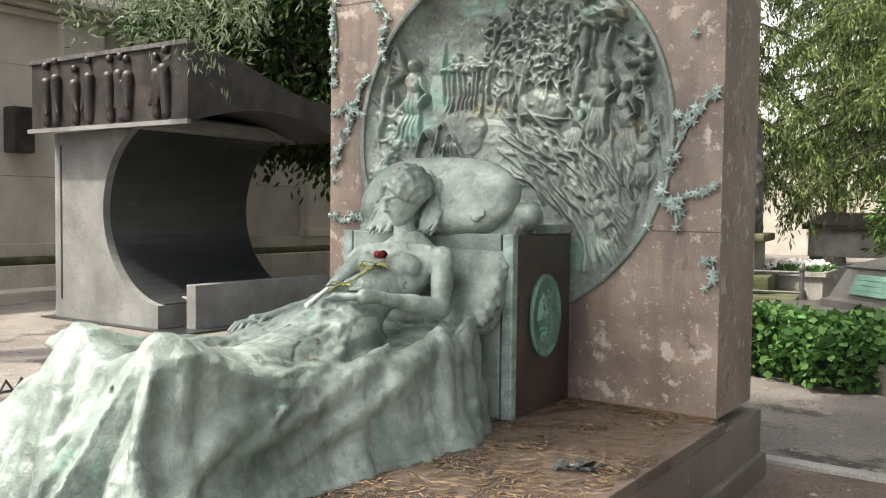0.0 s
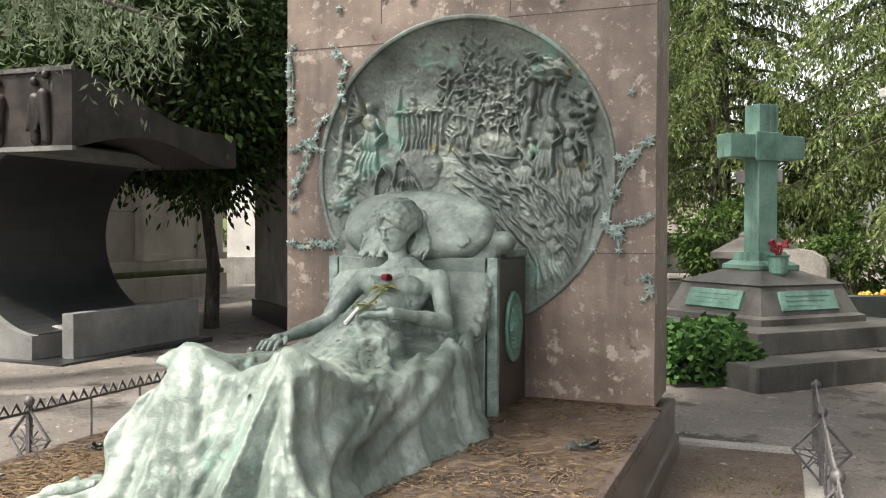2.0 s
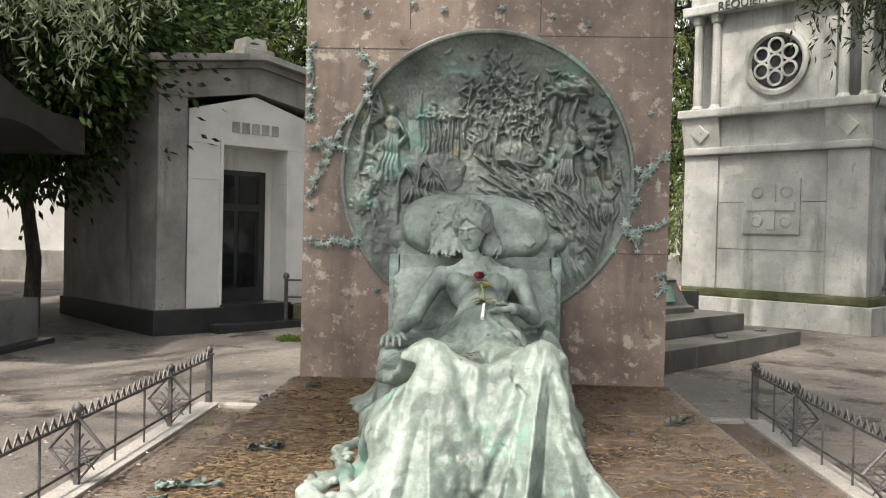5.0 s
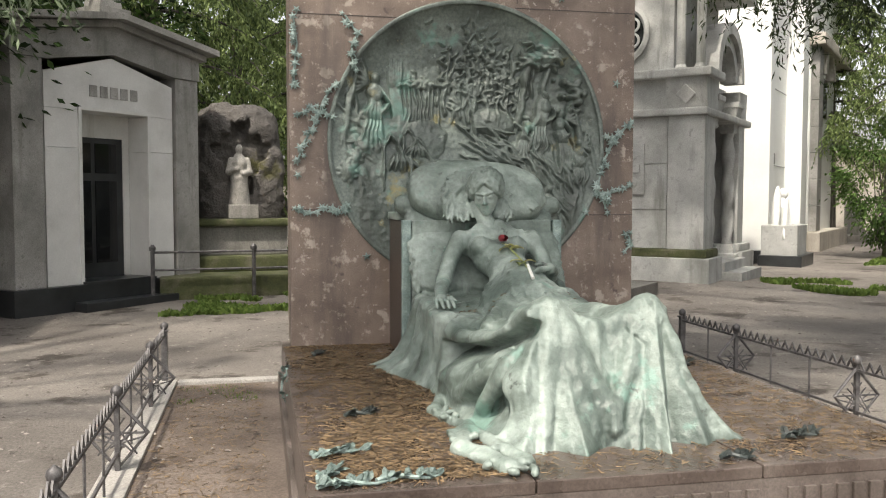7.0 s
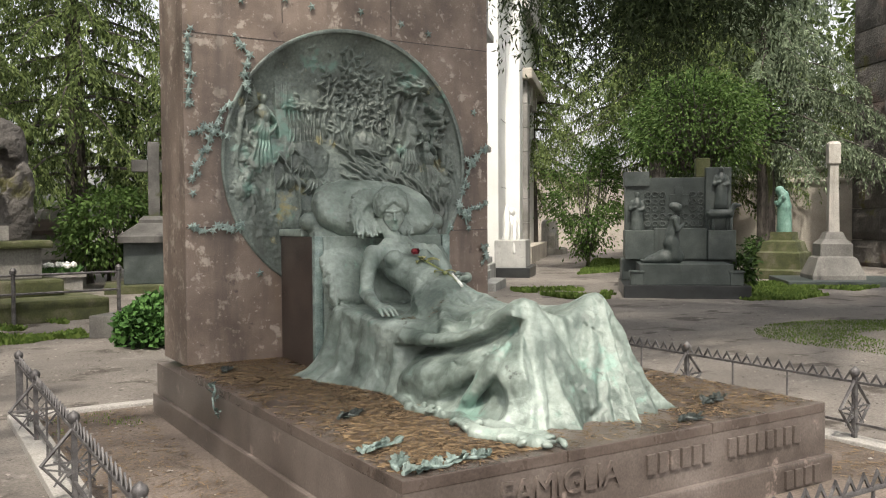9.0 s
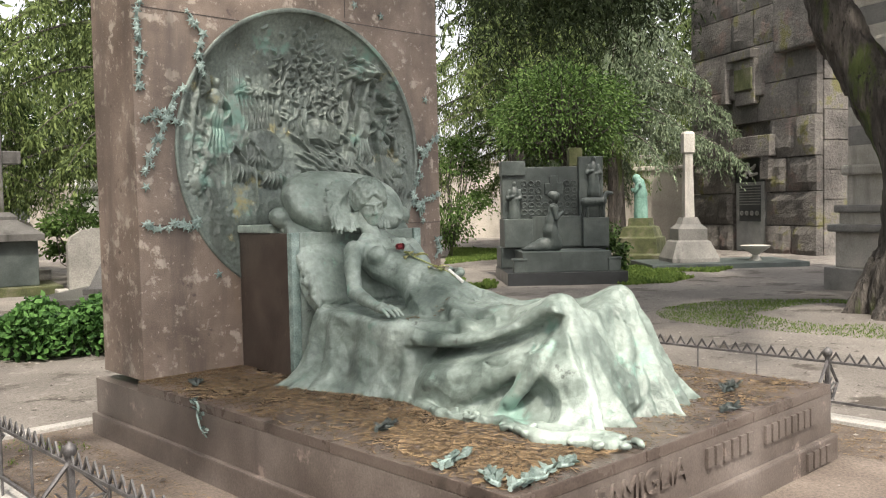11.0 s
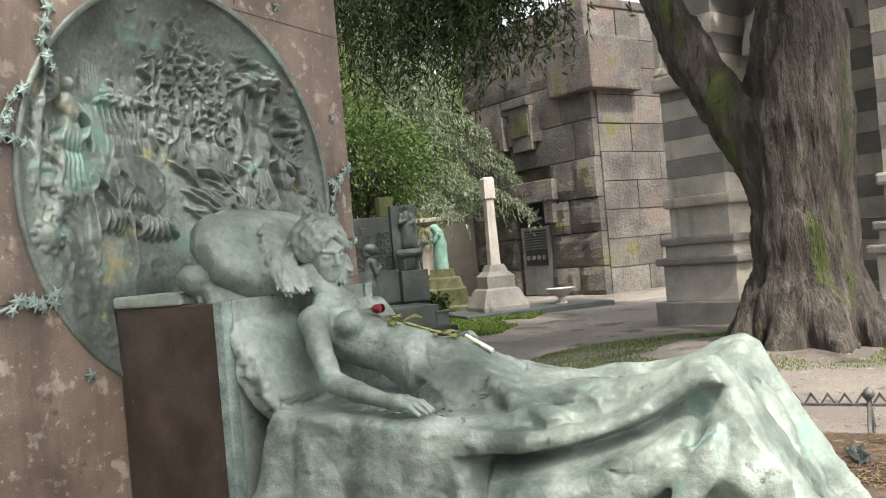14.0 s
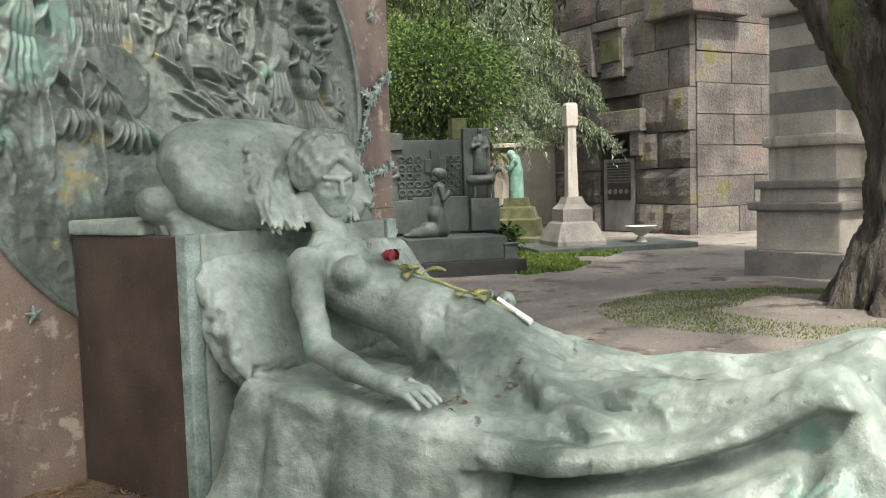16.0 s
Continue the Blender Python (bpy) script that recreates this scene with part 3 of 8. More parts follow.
    F.path([(0.03, -0.90, 1.025), (0.04, -1.12, 0.935), (0.045, -1.34, 0.865), (0.05, -1.48, 0.80)], [0.105, 0.108, 0.118, 0.135], k=0.05)
    F.ell((0.04, -1.38, 0.80), (0.235, 0.26, 0.135), (18, 0, 0), k=0.05)
    F.path([(-0.18, -0.80, 1.105), (0.03, -0.79, 1.10), (0.24, -0.81, 1.105)], [0.055, 0.05, 0.055], k=0.07)
    F.path([(-0.16, -0.79, 1.12), (-0.02, -0.755, 1.185), (0.06, -0.755, 1.185), (0.22, -0.80, 1.12)], [0.035, 0.045, 0.045, 0.035], k=0.06)
    for bx in (-0.085, 0.13):
        F.ell((bx, -0.915, 1.092), (0.066, 0.060, 0.060), (20, 0, 0), k=0.022)
        F.ell((bx, -0.948, 1.146), (0.010, 0.010, 0.010), k=0.012)
    # collar bones
    for sx in (-1, 1):
        F.cap((0.02 + sx * 0.02, -0.835, 1.178), (0.03 + sx * 0.16, -0.83, 1.178), 0.010, 0.010, k=0.025)
    F.path([(-0.03, -1.50, 0.74), (-0.11, -1.95, 0.755), (kx[0], -2.34, 0.86)], [0.125, 0.085, 0.04], k=0.09)
    F.path([(0.13, -1.50, 0.74), (0.22, -1.95, 0.755), (kx[1], -2.34, 0.86)], [0.125, 0.085, 0.04], k=0.09)
    # arms
    F.path([(-0.190, -0.81, 1.125), (-0.265, -0.89, 1.02), (-0.325, -0.985, 0.895)], [0.058, 0.047, 0.043], k=0.018)
    F.path([(-0.325, -0.985, 0.895), (-0.375, -1.14, 0.862), (-0.412, -1.30, 0.835)], [0.043, 0.038, 0.026], k=0.012)
    F.path([(0.255, -0.82, 1.125), (0.30, -0.88, 1.02), (0.335, -0.945, 0.915)], [0.058, 0.047, 0.043], k=0.018)
    F.path([(0.335, -0.945, 0.915), (0.295, -1.10, 0.945), (0.245, -1.245, 0.972)], [0.043, 0.038, 0.026], k=0.012)
    # long pulled folds
    folds = (
        ((-0.43, -1.40, 0.75), (-0.30, -1.75, 0.745), (-0.16, -2.15, 0.80), 0.016),
        ((0.43, -0.85, 0.86), (0.45, -0.92, 0.70), (0.55, -0.95, 0.42), 0.024), ((0.40, -1.05, 0.84), (0.46, -1.10, 0.70), (0.53, -1.15, 0.42), 0.016),
        ((0.40, -1.10, 0.80), (0.455, -1.45, 0.66), (0.44, -1.95, 0.50), 0.024), ((0.36, -1.35, 0.80), (0.42, -1.75, 0.68), (0.42, -2.20, 0.55), 0.022),
        ((0.30, -1.55, 0.80), (0.36, -1.95, 0.75), (0.31, -2.35, 0.89), 0.020), ((0.40, -2.00, 0.66), (0.40, -2.25, 0.62), (0.44, -2.45, 0.46), 0.022),
        ((-0.10, -1.55, 0.86), (-0.22, -1.75, 0.785), (-0.33, -1.95, 0.745), 0.016), ((0.10, -1.60, 0.86), (0.02, -1.90, 0.79), (-0.06, -2.20, 0.80), 0.014),
        ((0.22, -1.50, 0.87), (0.14, -1.85, 0.80), (0.10, -2.20, 0.80), 0.013), ((-0.40, -1.75, 0.50), (-0.38, -2.05, 0.56), (-0.30, -2.32, 0.72), 0.030),
        ((-0.44, -1.85, 0.42), (-0.44, -2.1, 0.50), (-0.36, -2.35, 0.68), 0.022), ((-0.43, -2.2, 0.40), (-0.40, -2.35, 0.55), (-0.30, -2.42, 0.74), 0.020),
    )
    folds += tuple(((kx[k] + 0.02 * i, -2.40, 0.90), (kx[k] + 0.5 * dx, -2.52, 0.70), (kx[k] + dx, -2.66, 0.44), 0.014) for k, dx, i in ((0, 0.12, 1), (0, 0.22, 2), (1, -0.08, -1), (1, -0.26, -2), (0, -0.10, 0)))
    for a, b, c, r in folds:
        pts = []
        for i in range(9):
            q = i / 8
            pts.append(tuple((1 - q) ** 2 * a[j] + 2 * q * (1 - q) * (2 * b[j] - 0.5 * (a[j] + c[j])) + q * q * c[j] for j in range(3)))
        F.path(pts, [r * s for s in (0.2, 0.45, 0.62, 0.7, 0.72, 0.7, 0.62, 0.45, 0.2)], k=0.06)
    # trailing end of cloth on the slab
    trail = [(-0.48, -1.62, 0.372), (-0.52, -1.80, 0.375), (-0.58, -1.98, 0.378), (-0.56, -2.14, 0.376), (-0.50, -2.30, 0.378), (-0.56, -2.48, 0.378), (-0.60, -2.62, 0.378), (-0.54, -2.76, 0.38), (-0.48, -2.90, 0.378), (-0.40, -2.86, 0.378)]
    F.path(trail, [0.014, 0.022, 0.030, 0.022, 0.026, 0.030, 0.036, 0.038, 0.034, 0.03], k=0.02)
    F.path([(-0.50, -2.30, 0.375), (-0.46, -2.5, 0.378), (-0.44, -2.7, 0.38), (-0.40, -2.82, 0.378)], [0.02, 0.026, 0.03, 0.03], k=0.02)
    tr = random.Random(8)
    for i in range(44):
        p = trail[tr.randrange(2, 10)]
        c = (p[0] + tr.gauss(0, 0.025), p[1] + tr.gauss(0, 0.05), 0.388 + tr.random() * 0.016)
        F.ell(c, (0.022, 0.014, 0.012), (tr.uniform(-40, 40), tr.uniform(-40, 40), tr.uniform(0, 180)), k=0.008)
    # crisp creases laid on the cloth

    def lie(px, py):
        a = int(round((px - F.lo[0]) / F.h))
        b = int(round((py - F.lo[1]) / F.h))
        if not (0 <= a < F.n[0] and 0 <= b < F.n[1]):
            return None
        col = np.nonzero(F.d[a, b] < 0)[0]
        return F.lo[2] + F.h * float(col[-1]) if len(col) else None
    rng = random.Random(4)
    lines = []
    for i in range(150):
        if i < 62:
            px, py, ang, ln = rng.uniform(-0.16, 0.22), rng.uniform(-1.75, -1.06), rng.gauss(-1.75, 0.45), rng.uniform(0.12, 0.36)
        elif i < 104:
            px, py, ang, ln = rng.uniform(-0.42, 0.40), rng.uniform(-2.3, -1.6), rng.gauss(-1.45, 0.3), rng.uniform(0.2, 0.5)
        elif i < 130:
            px, py, ang, ln = rng.uniform(-0.45, -0.2), rng.uniform(-1.6, -1.0), rng.gauss(2.6, 0.5), rng.uniform(0.1, 0.25)
        else:
            px, py, ang, ln = rng.choice((-0.42, 0.42)) + rng.gauss(0, 0.03), rng.uniform(-1.0, -0.80), rng.gauss(-1.57, 0.5), rng.uniform(0.1, 0.25)
        bend, pts = rng.gauss(0, 0.5), []
        for k in range(6):
            z0 = lie(px, py)
            arm = min(abs(px + 0.37) + max(0, -1.02 - py) * 0, 9) < 0.06 and py > -1.5
            if z0 is None or z0 < 0.55 or arm:
                break
            pts.append((px, py, z0))
            px, py, ang = px + math.cos(ang) * ln / 5, py + math.sin(ang) * ln / 5, ang + bend / 5
        if len(pts) > 2 and max(abs(a[2] - b[2]) for a, b in zip(pts, pts[1:])) < 0.07:
            lines.append((pts, rng.random() < 0.45, rng.uniform(0.007, 0.013)))
    for pts, cut, r in lines:
        dz = 0.008 if cut else -0.004
        F.path([(a, b, c + dz) for a, b, c in pts], [r * q for q in (0.4, 0.9, 1.0, 1.0, 0.8, 0.4)[:len(pts)]], k=0.010, cut=cut)

    def cloth(p):
        """1 on the sheet, 0 on bare arms, breast and cushion."""
        k = np.clip((-1.00 - p[:, 1] + 0.35 * np.abs(p[:, 0] - 0.03)) / 0.06, 0, 1)
        k = np.maximum(k, np.clip((0.80 - p[:, 2]) / 0.03, 0, 1))
        arm = ((p[:, 0] < -0.27) & (p[:, 1] > -1.5) & (p[:, 2] > 0.79)) | ((p[:, 0] > 0.2) & (p[:, 1] > -1.32) & (p[:, 2] > 0.89))
        return np.where(arm, 0, k)
    F.rough(0.0038, 9, 31, True, (1, 0.14, 0.45), 0.05, cloth)
    F.rough(0.0024, 20, 33, True, (1, 0.16, 0.5), 0.05, cloth)
    F.rough(0.0016, 24, 2, True, (1, 0.7, 1), 0.04)
    # pillow: two puffed faces meeting in a seam, laid back on the bolster
    H = Field((-0.60, -0.98, 1.00), (0.58, -0.12, 1.72), 0.0062)
    pc = (-0.005, -0.485, 1.412)
    H.ell(pc, (0.445, 0.118, 0.232), (-38, 2, 0), k=0.0, power=2.7)
    for i in range(9):
        th = 0.35 + 0.25 * i
        o = (pc[0] + 0.33, pc[1] - 0.17 * 0.616 - 0.055, pc[2] - 0.17 * 0.788 + 0.03)
        H.cap(o, (o[0] + 0.075 * math.cos(th) - 0.03, o[1] + 0.03 * math.sin(th), o[2] + 0.06 * math.sin(th)), 0.006, 0.003, k=0.012)
    H.rough(0.003, 7, 3, True, (1, 1, 1), 0.04)
    # loose waves of hair lie over the pillow, most of them on one side
    hr = random.Random(9)

    def on_pillow(u, v, t=0.115):
        # a place on the pillow's front, u across and v up its face in metres
        return pc[0] + u, pc[1] + v * 0.616 - t * 0.788, pc[2] + v * 0.788 + t * 0.616
    H.ell(on_pillow(-0.16, -0.10, 0.075), (0.09, 0.05, 0.15), (-38, 20, 0), k=0.03)
    H.ell(on_pillow(0.08, -0.20, 0.075), (0.05, 0.045, 0.09), (-38, -15, 0), k=0.03)
    for i in range(120):
        left = hr.random() < 0.76
        s = on_pillow(-0.04 + hr.gauss(0, 0.03), hr.uniform(-0.04, 0.05), 0.15)
        if left:
            m = on_pillow(hr.uniform(-0.27, -0.08), hr.uniform(-0.04, 0.12), hr.uniform(0.11, 0.16))
            e = on_pillow(hr.uniform(-0.26, -0.10), hr.uniform(-0.31, -0.16), hr.uniform(0.08, 0.11))
        else:
            m = on_pillow(hr.uniform(0.04, 0.13), hr.uniform(-0.12, 0.02), hr.uniform(0.11, 0.14))
            e = on_pillow(hr.uniform(0.06, 0.15), hr.uniform(-0.29, -0.20), hr.uniform(0.08, 0.11))
        ph, am, fr = hr.uniform(0, 6), hr.uniform(0.012, 0.024), hr.uniform(14, 24)
        pts = []
        for q in np.linspace(0, 1, 15):
            w = am * math.sin(q * fr + ph) * min(1, q * 3)
            w2 = am * math.cos(q * fr + ph) * min(1, q * 3)
            c = [(1 - q) ** 2 * s[k] + 2 * q * (1 - q) * m[k] + q * q * e[k] for k in range(3)]
            pts.append((c[0] + w, c[1] + 0.5 * w2, c[2] + 0.6 * w2))
        H.path(pts, [0.009] + [0.0115] * 12 + [0.009, 0.006], k=0.006)
    H.path([(-0.045, -0.715, 1.33), (-0.01, -0.755, 1.22), (0.02, -0.80, 1.13)], [0.052, 0.048, 0.06], k=0.03)
    # head
    G = Field((-0.17, -0.20, -0.20), (0.17, 0.19, 0.20), 0.0045)
    G.ell((0, 0.02, 0.022), (0.088, 0.108, 0.104), k=0.02)
    G.ell((0, -0.050, -0.030), (0.064, 0.070, 0.094), (-8, 0, 0), k=0.035)
    G.ell((0, -0.092, -0.096), (0.024, 0.024, 0.020), k=0.03)
    G.path([(0, -0.118, 0.020), (0, -0.128, -0.004), (0, -0.140, -0.026)], [0.007, 0.008, 0.011], k=0.012)
    for sx in (-1, 1):
        G.cap((sx * 0.009, -0.126, -0.030), (sx * 0.010, -0.120, -0.034), 0.008, k=0.008)
        G.ell((sx * 0.031, -0.117, 0.006), (0.018, 0.009, 0.010), k=0.012, cut=True)
        G.ell((sx * 0.031, -0.103, 0.001), (0.018, 0.012, 0.011), k=0.006)
        G.cap((sx * 0.013, -0.117, 0.026), (sx * 0.050, -0.098, 0.024), 0.008, 0.005, k=0.014)
        G.ell((sx * 0.040, -0.086, -0.034), (0.022, 0.020, 0.024), k=0.03)
        G.ell((sx * 0.086, -0.005, -0.012), (0.012, 0.020, 0.028), k=0.012)
    G.cap((-0.016, -0.113, -0.057), (0.016, -0.113, -0.057), 0.0060, k=0.006)
    G.cap((-0.022, -0.108, -0.0635), (0.022, -0.108, -0.0635), 0.0022, k=0.004, cut=True)
    G.cap((-0.012, -0.110, -0.070), (0.012, -0.110, -0.070), 0.0068, k=0.006)
    # parted hair in waves from the crown over the temples, standing proud of the brow
    for side in (-1, 1):
        for i in range(17):
            ph = 0.60 + 2.2 * i / 16
            d0 = Vector((0.03 * side, -math.cos(ph), math.sin(ph))).normalized()
            d1 = Vector((side, -0.34 * math.cos(ph * 0.75) + 0.12, -0.62)).normalized()
            pts = []
            for q in np.linspace(0, 1, 9):
                dd = d0.lerp(d1, q).normalized()
                s = 1.08 + 0.055 * math.sin(q * 13 + 2.2 * math.sin(i * 2.4)) + 0.10 * math.sin(q * 3.1) * (1 if i < 10 else 0.4)
                pts.append((0.088 * dd.x * s, 0.02 + 0.108 * dd.y * s, 0.022 + 0.104 * dd.z * s))
            G.path(pts, [0.009, 0.012, 0.013, 0.014, 0.014, 0.014, 0.014, 0.012, 0.009], k=0.008)
    # the two palms and their fingers
    low_palm = Field((-0.56, -1.52, 0.73), (-0.30, -1.24, 0.93), 0.005)
    low_palm.path([(-0.411, -1.285, 0.838), (-0.418, -1.345, 0.832)], [0.027, 0.033], k=0.02)
    for i in range(4):
        fx0 = -0.450 + 0.022 * i
        low_palm.path([(fx0, -1.36, 0.832), (fx0 - 0.008 + 0.007 * i, -1.415 - 0.006 * (i % 3), 0.826), (fx0 - 0.012 + 0.010 * i, -1.455 - 0.010 * (1.5 - abs(i - 1.5)), 0.798)], [0.013, 0.0115, 0.008], k=0.004)
    low_palm.path([(-0.395, -1.30, 0.842), (-0.362, -1.345, 0.838), (-0.345, -1.385, 0.822)], [0.015, 0.013, 0.009], k=0.008)
    top_palm = Field((0.02, -1.52, 0.88), (0.32, -1.20, 1.08), 0.005)
    top_palm.path([(0.245, -1.245, 0.978), (0.205, -1.315, 0.985)], [0.027, 0.033], k=0.02)
    for i in range(4):
        q = 0.021 * (i - 1.5)
        top_palm.path([(0.190 + q * 0.7, -1.335 + q * 0.6 - 0.01, 0.985), (0.145 + q * 0.9, -1.375 + q * 0.5, 0.990), (0.105 + q, -1.395 + q * 0.6, 0.972)], [0.013, 0.0115, 0.008], k=0.004)
    top_palm.path([(0.21, -1.28, 0.995), (0.16, -1.285, 1.012), (0.125, -1.31, 1.008)], [0.015, 0.012, 0.009], k=0.008)
    v, f = merged([F, H, low_palm, top_palm])
    # the head nods forward, turned a little
    hv, hf = merged([G])
    nod = np.array((Matrix.Rotation(radians(-21), 3, "Z") @ Matrix.Rotation(radians(-5), 3, "Y") @ Matrix.Rotation(radians(20), 3, "X")).transposed())
    hv = np.asarray(hv) @ nod + np.array((-0.012, -0.742, 1.416))
    f = np.concatenate([np.asarray(f), np.asarray(hf) + len(v)])
    v = np.concatenate([np.asarray(v), hv])
    ob = array_mesh("statue", v, f, M_BRONZE)
    tagged(ob, "green bronze reclining figure under a draped sheet on the plinth", "statue")
    return BVHTree.FromPolygons([tuple(p) for p in v.tolist()], f.tolist())


SURFACE = build_sculpture()


def on_statue(x, y):
    """Height of the statue's surface at a place in plan."""
    hit = SURFACE.ray_cast(Vector((x, y, 2.0)), Vector((0, 0, -1)))[0]
    return hit.z if hit else S


def build_relief():
    """Round bronze relief set into the stele: a wood over a sloping hill, winged figures at the sides, streaming cloth below."""
    t = thing("round_relief", "round green bronze relief set into the stele", "relief")
    cx, cz, R = 0.065, 1.755, 0.985
    n = 430
    g = np.linspace(-1, 1, n, dtype=np.float32)
    u, w = np.meshgrid(g, g, indexing="ij")
    r = np.sqrt(u * u + w * w)
    P = np.stack([u.ravel(), w.ravel(), np.zeros(u.size)], 1)

    def nz(s, seed, sx=1.0, sz=1.0):
        return vnoise(P * np.array([s * sx, s * sz, 1]), seed).reshape(u.shape)
    y = 0.165 * np.clip(1 - r ** 6, 0, 1) * (0.45 + 0.55 * np.clip((w + 0.45), 0, 1))
    B = np.zeros_like(u)
    # wavy edges for all the forms
    uu, ww = u + 0.012 * nz(14, 41), w + 0.012 * nz(14, 42)

    def dome(a, b, sx, sz, th=0.0, am=0.04, base=0.0):
        """A rounded form with a crisp edge, laid over what is there."""
        e = max(sx, sz) * 1.3 + 0.03
        i0, i1 = np.searchsorted(g, (a - e, a + e))
        j0, j1 = np.searchsorted(g, (b - e, b + e))
        if i1 <= i0 or j1 <= j0:
            return
        s = (slice(i0, i1), slice(j0, j1))
        p = ((uu[s] - a) * math.cos(th) + (ww[s] - b) * math.sin(th)) / sx
        q = (-(uu[s] - a) * math.sin(th) + (ww[s] - b) * math.cos(th)) / sz
        k = np.clip(1 - p * p - q * q, 0, 1) ** 0.5
        B[s] = np.maximum(B[s], np.where(k > 0, base + am * k, 0)) + 0.12 * am * k

    def ribbon(pts, wd, am, base=0.0):
        for (a, b), (c, d) in zip(pts, pts[1:]):
            ln = math.hypot(c - a, d - b)
            dome((a + c) / 2, (b + d) / 2, wd, ln * 0.62, -math.atan2(c - a, d - b), am, base)
    rs = random.Random(5)
    # the hill: a broad ledge sloping to the right, with a rounded boulder
    hill = 0.13 - 0.16 * (u + 0.3) + 0.03 * nz(4, 31)
    slope = np.clip((hill - w) / 0.02, 0, 1)
    B += slope * (0.022 + 0.02 * np.clip((hill - w) * 2, 0, 1))
    dome(0.20, 0.16, 0.16, 0.10, -0.1, 0.045, 0.01)
    dome(-0.32, 0.02, 0.17, 0.16, 0.2, 0.03, 0.03)
    # columns of trunks under a flat ledge of leaves
    for i in range(9):
        a = -0.48 + 0.035 * i
        ribbon([(a, 0.42), (a + rs.gauss(0, 0.008), 0.26), (a + rs.gauss(0, 0.008), 0.10)], 0.013, 0.026)
    for i in range(16):
        dome(-0.48 + 0.022 * i, 0.42 + rs.gauss(0, 0.012), 0.03, 0.016, rs.gauss(0, 0.4), 0.04)
    # hanging strands across the wood
    for i in range(34):
        a, b = rs.uniform(-0.16, 0.52), rs.uniform(0.30, 0.66)
        c = rs.uniform(0.10, 0.26)
        ribbon([(a, b), (a + rs.gauss(0, 0.02), b - c), (a + rs.gauss(0, 0.03), b - 2 * c * 0.8)], rs.uniform(0.008, 0.018), rs.uniform(0.018, 0.034))
    # leaf masses of the middle tree, thick with small leaves
    for i in range(330):
        a, b = rs.gauss(0.13, 0.15), rs.gauss(0.54, 0.15)
        dome(a, b, rs.uniform(0.007, 0.013), rs.uniform(0.016, 0.036), rs.uniform(0, 3.14), rs.uniform(0.012, 0.024), 0.008 + 0.014 * rs.random())
    for i in range(70):
        a = rs.uniform(-0.45, 0.1)
        dome(a, 0.40 + 0.9 * abs(rs.gauss(0, 0.05)), 0.010, 0.024, rs.uniform(0, 3.14), 0.02, 0.004)
    # flat crown at the upper right
    for i in range(60):
        dome(rs.gauss(0.56, 0.08), rs.gauss(0.62, 0.035), rs.uniform(0.03, 0.07), rs.uniform(0.010, 0.022), rs.gauss(-0.2, 0.3), rs.uniform(0.035, 0.06), 0.01)
    ribbon([(0.46, 0.62), (0.44, 0.42), (0.40, 0.18)], 0.03, 0.05)
    ribbon([(0.62, 0.58), (0.56, 0.36), (0.50, 0.12)], 0.028, 0.05)

    def figure(a, b, s, lean, am, wing=0):
        """A standing robed shape, its robe in long folds, with or without a wing."""
        dome(a, b, 0.036 * s, 0.046 * s, lean, am * 1.1, 0.02)
        dome(a + 0.02 * lean, b - 0.10 * s, 0.055 * s, 0.075 * s, lean, am, 0.02)
        for k in range(5):
            o = (k - 2) * 0.024 * s
            ribbon([(a + o * 0.6, b - 0.12 * s), (a + o - 0.12 * lean * s, b - 0.28 * s), (a + o * 1.7 - 0.32 * lean * s, b - 0.50 * s)], 0.020 * s, am * 0.85, 0.015)
        ribbon([(a + 0.05 * s, b - 0.07 * s), (a + 0.10 * s, b - 0.18 * s), (a + 0.03 * s, b - 0.24 * s)], 0.017 * s, am, 0.025)
        for k in range(6 if wing else 0):
            ribbon([(a + wing * 0.05 * s, b - 0.05 * s), (a + wing * (0.10 + 0.02 * k) * s, b + (0.12 - 0.05 * k) * s), (a + wing * (0.14 + 0.015 * k) * s, b + (0.05 - 0.12 * k) * s)], 0.016 * s, am * 0.7, 0.012)
    figure(-0.66, 0.45, 1.0, 0.10, 0.055, -1)
    for i in range(6):
        ribbon([(-0.56 + 0.02 * i, 0.58), (-0.55 + 0.015 * i, 0.40), (-0.53 + 0.012 * i, 0.12)], 0.012, 0.03)
    figure(0.58, 0.36, 0.8, 0.25, 0.055)
    figure(0.70, 0.24, 0.75, -0.2, 0.05, 1)
    figure(0.45, 0.20, 0.6, 0.4, 0.04)
    figure(0.83, 0.02, 0.6, 0.1, 0.045, 1)
    figure(0.60, -0.32, 0.75, -0.35, 0.05)
    # bunch of flowers hung at the upper right
    for i in range(26):
        dome(rs.gauss(0.79, 0.03), rs.gauss(0.40, 0.07), 0.022, 0.022, 0, 0.03, 0.04)
    # large leaves and small faces at the left edge
    for i in range(60):
        a = rs.gauss(-0.78, 0.06)
        b = rs.uniform(-0.35, 0.28)
        dome(a + 0.25 * b * b, b, rs.uniform(0.014, 0.03), rs.uniform(0.05, 0.09), rs.gauss(0.5, 0.7), rs.uniform(0.025, 0.045), 0.01)
    for a, b, s in ((-0.86, -0.20, 0.06), (-0.74, -0.03, 0.05), (-0.80, -0.10, 0.045)):
        dome(a, b, s * 0.9, s, 0, 0.05, 0.035)
        for i in range(9):
            th = i * 0.7
            dome(a + s * math.cos(th), b + s * math.sin(th), 0.018, 0.018, 0, 0.02, 0.045)
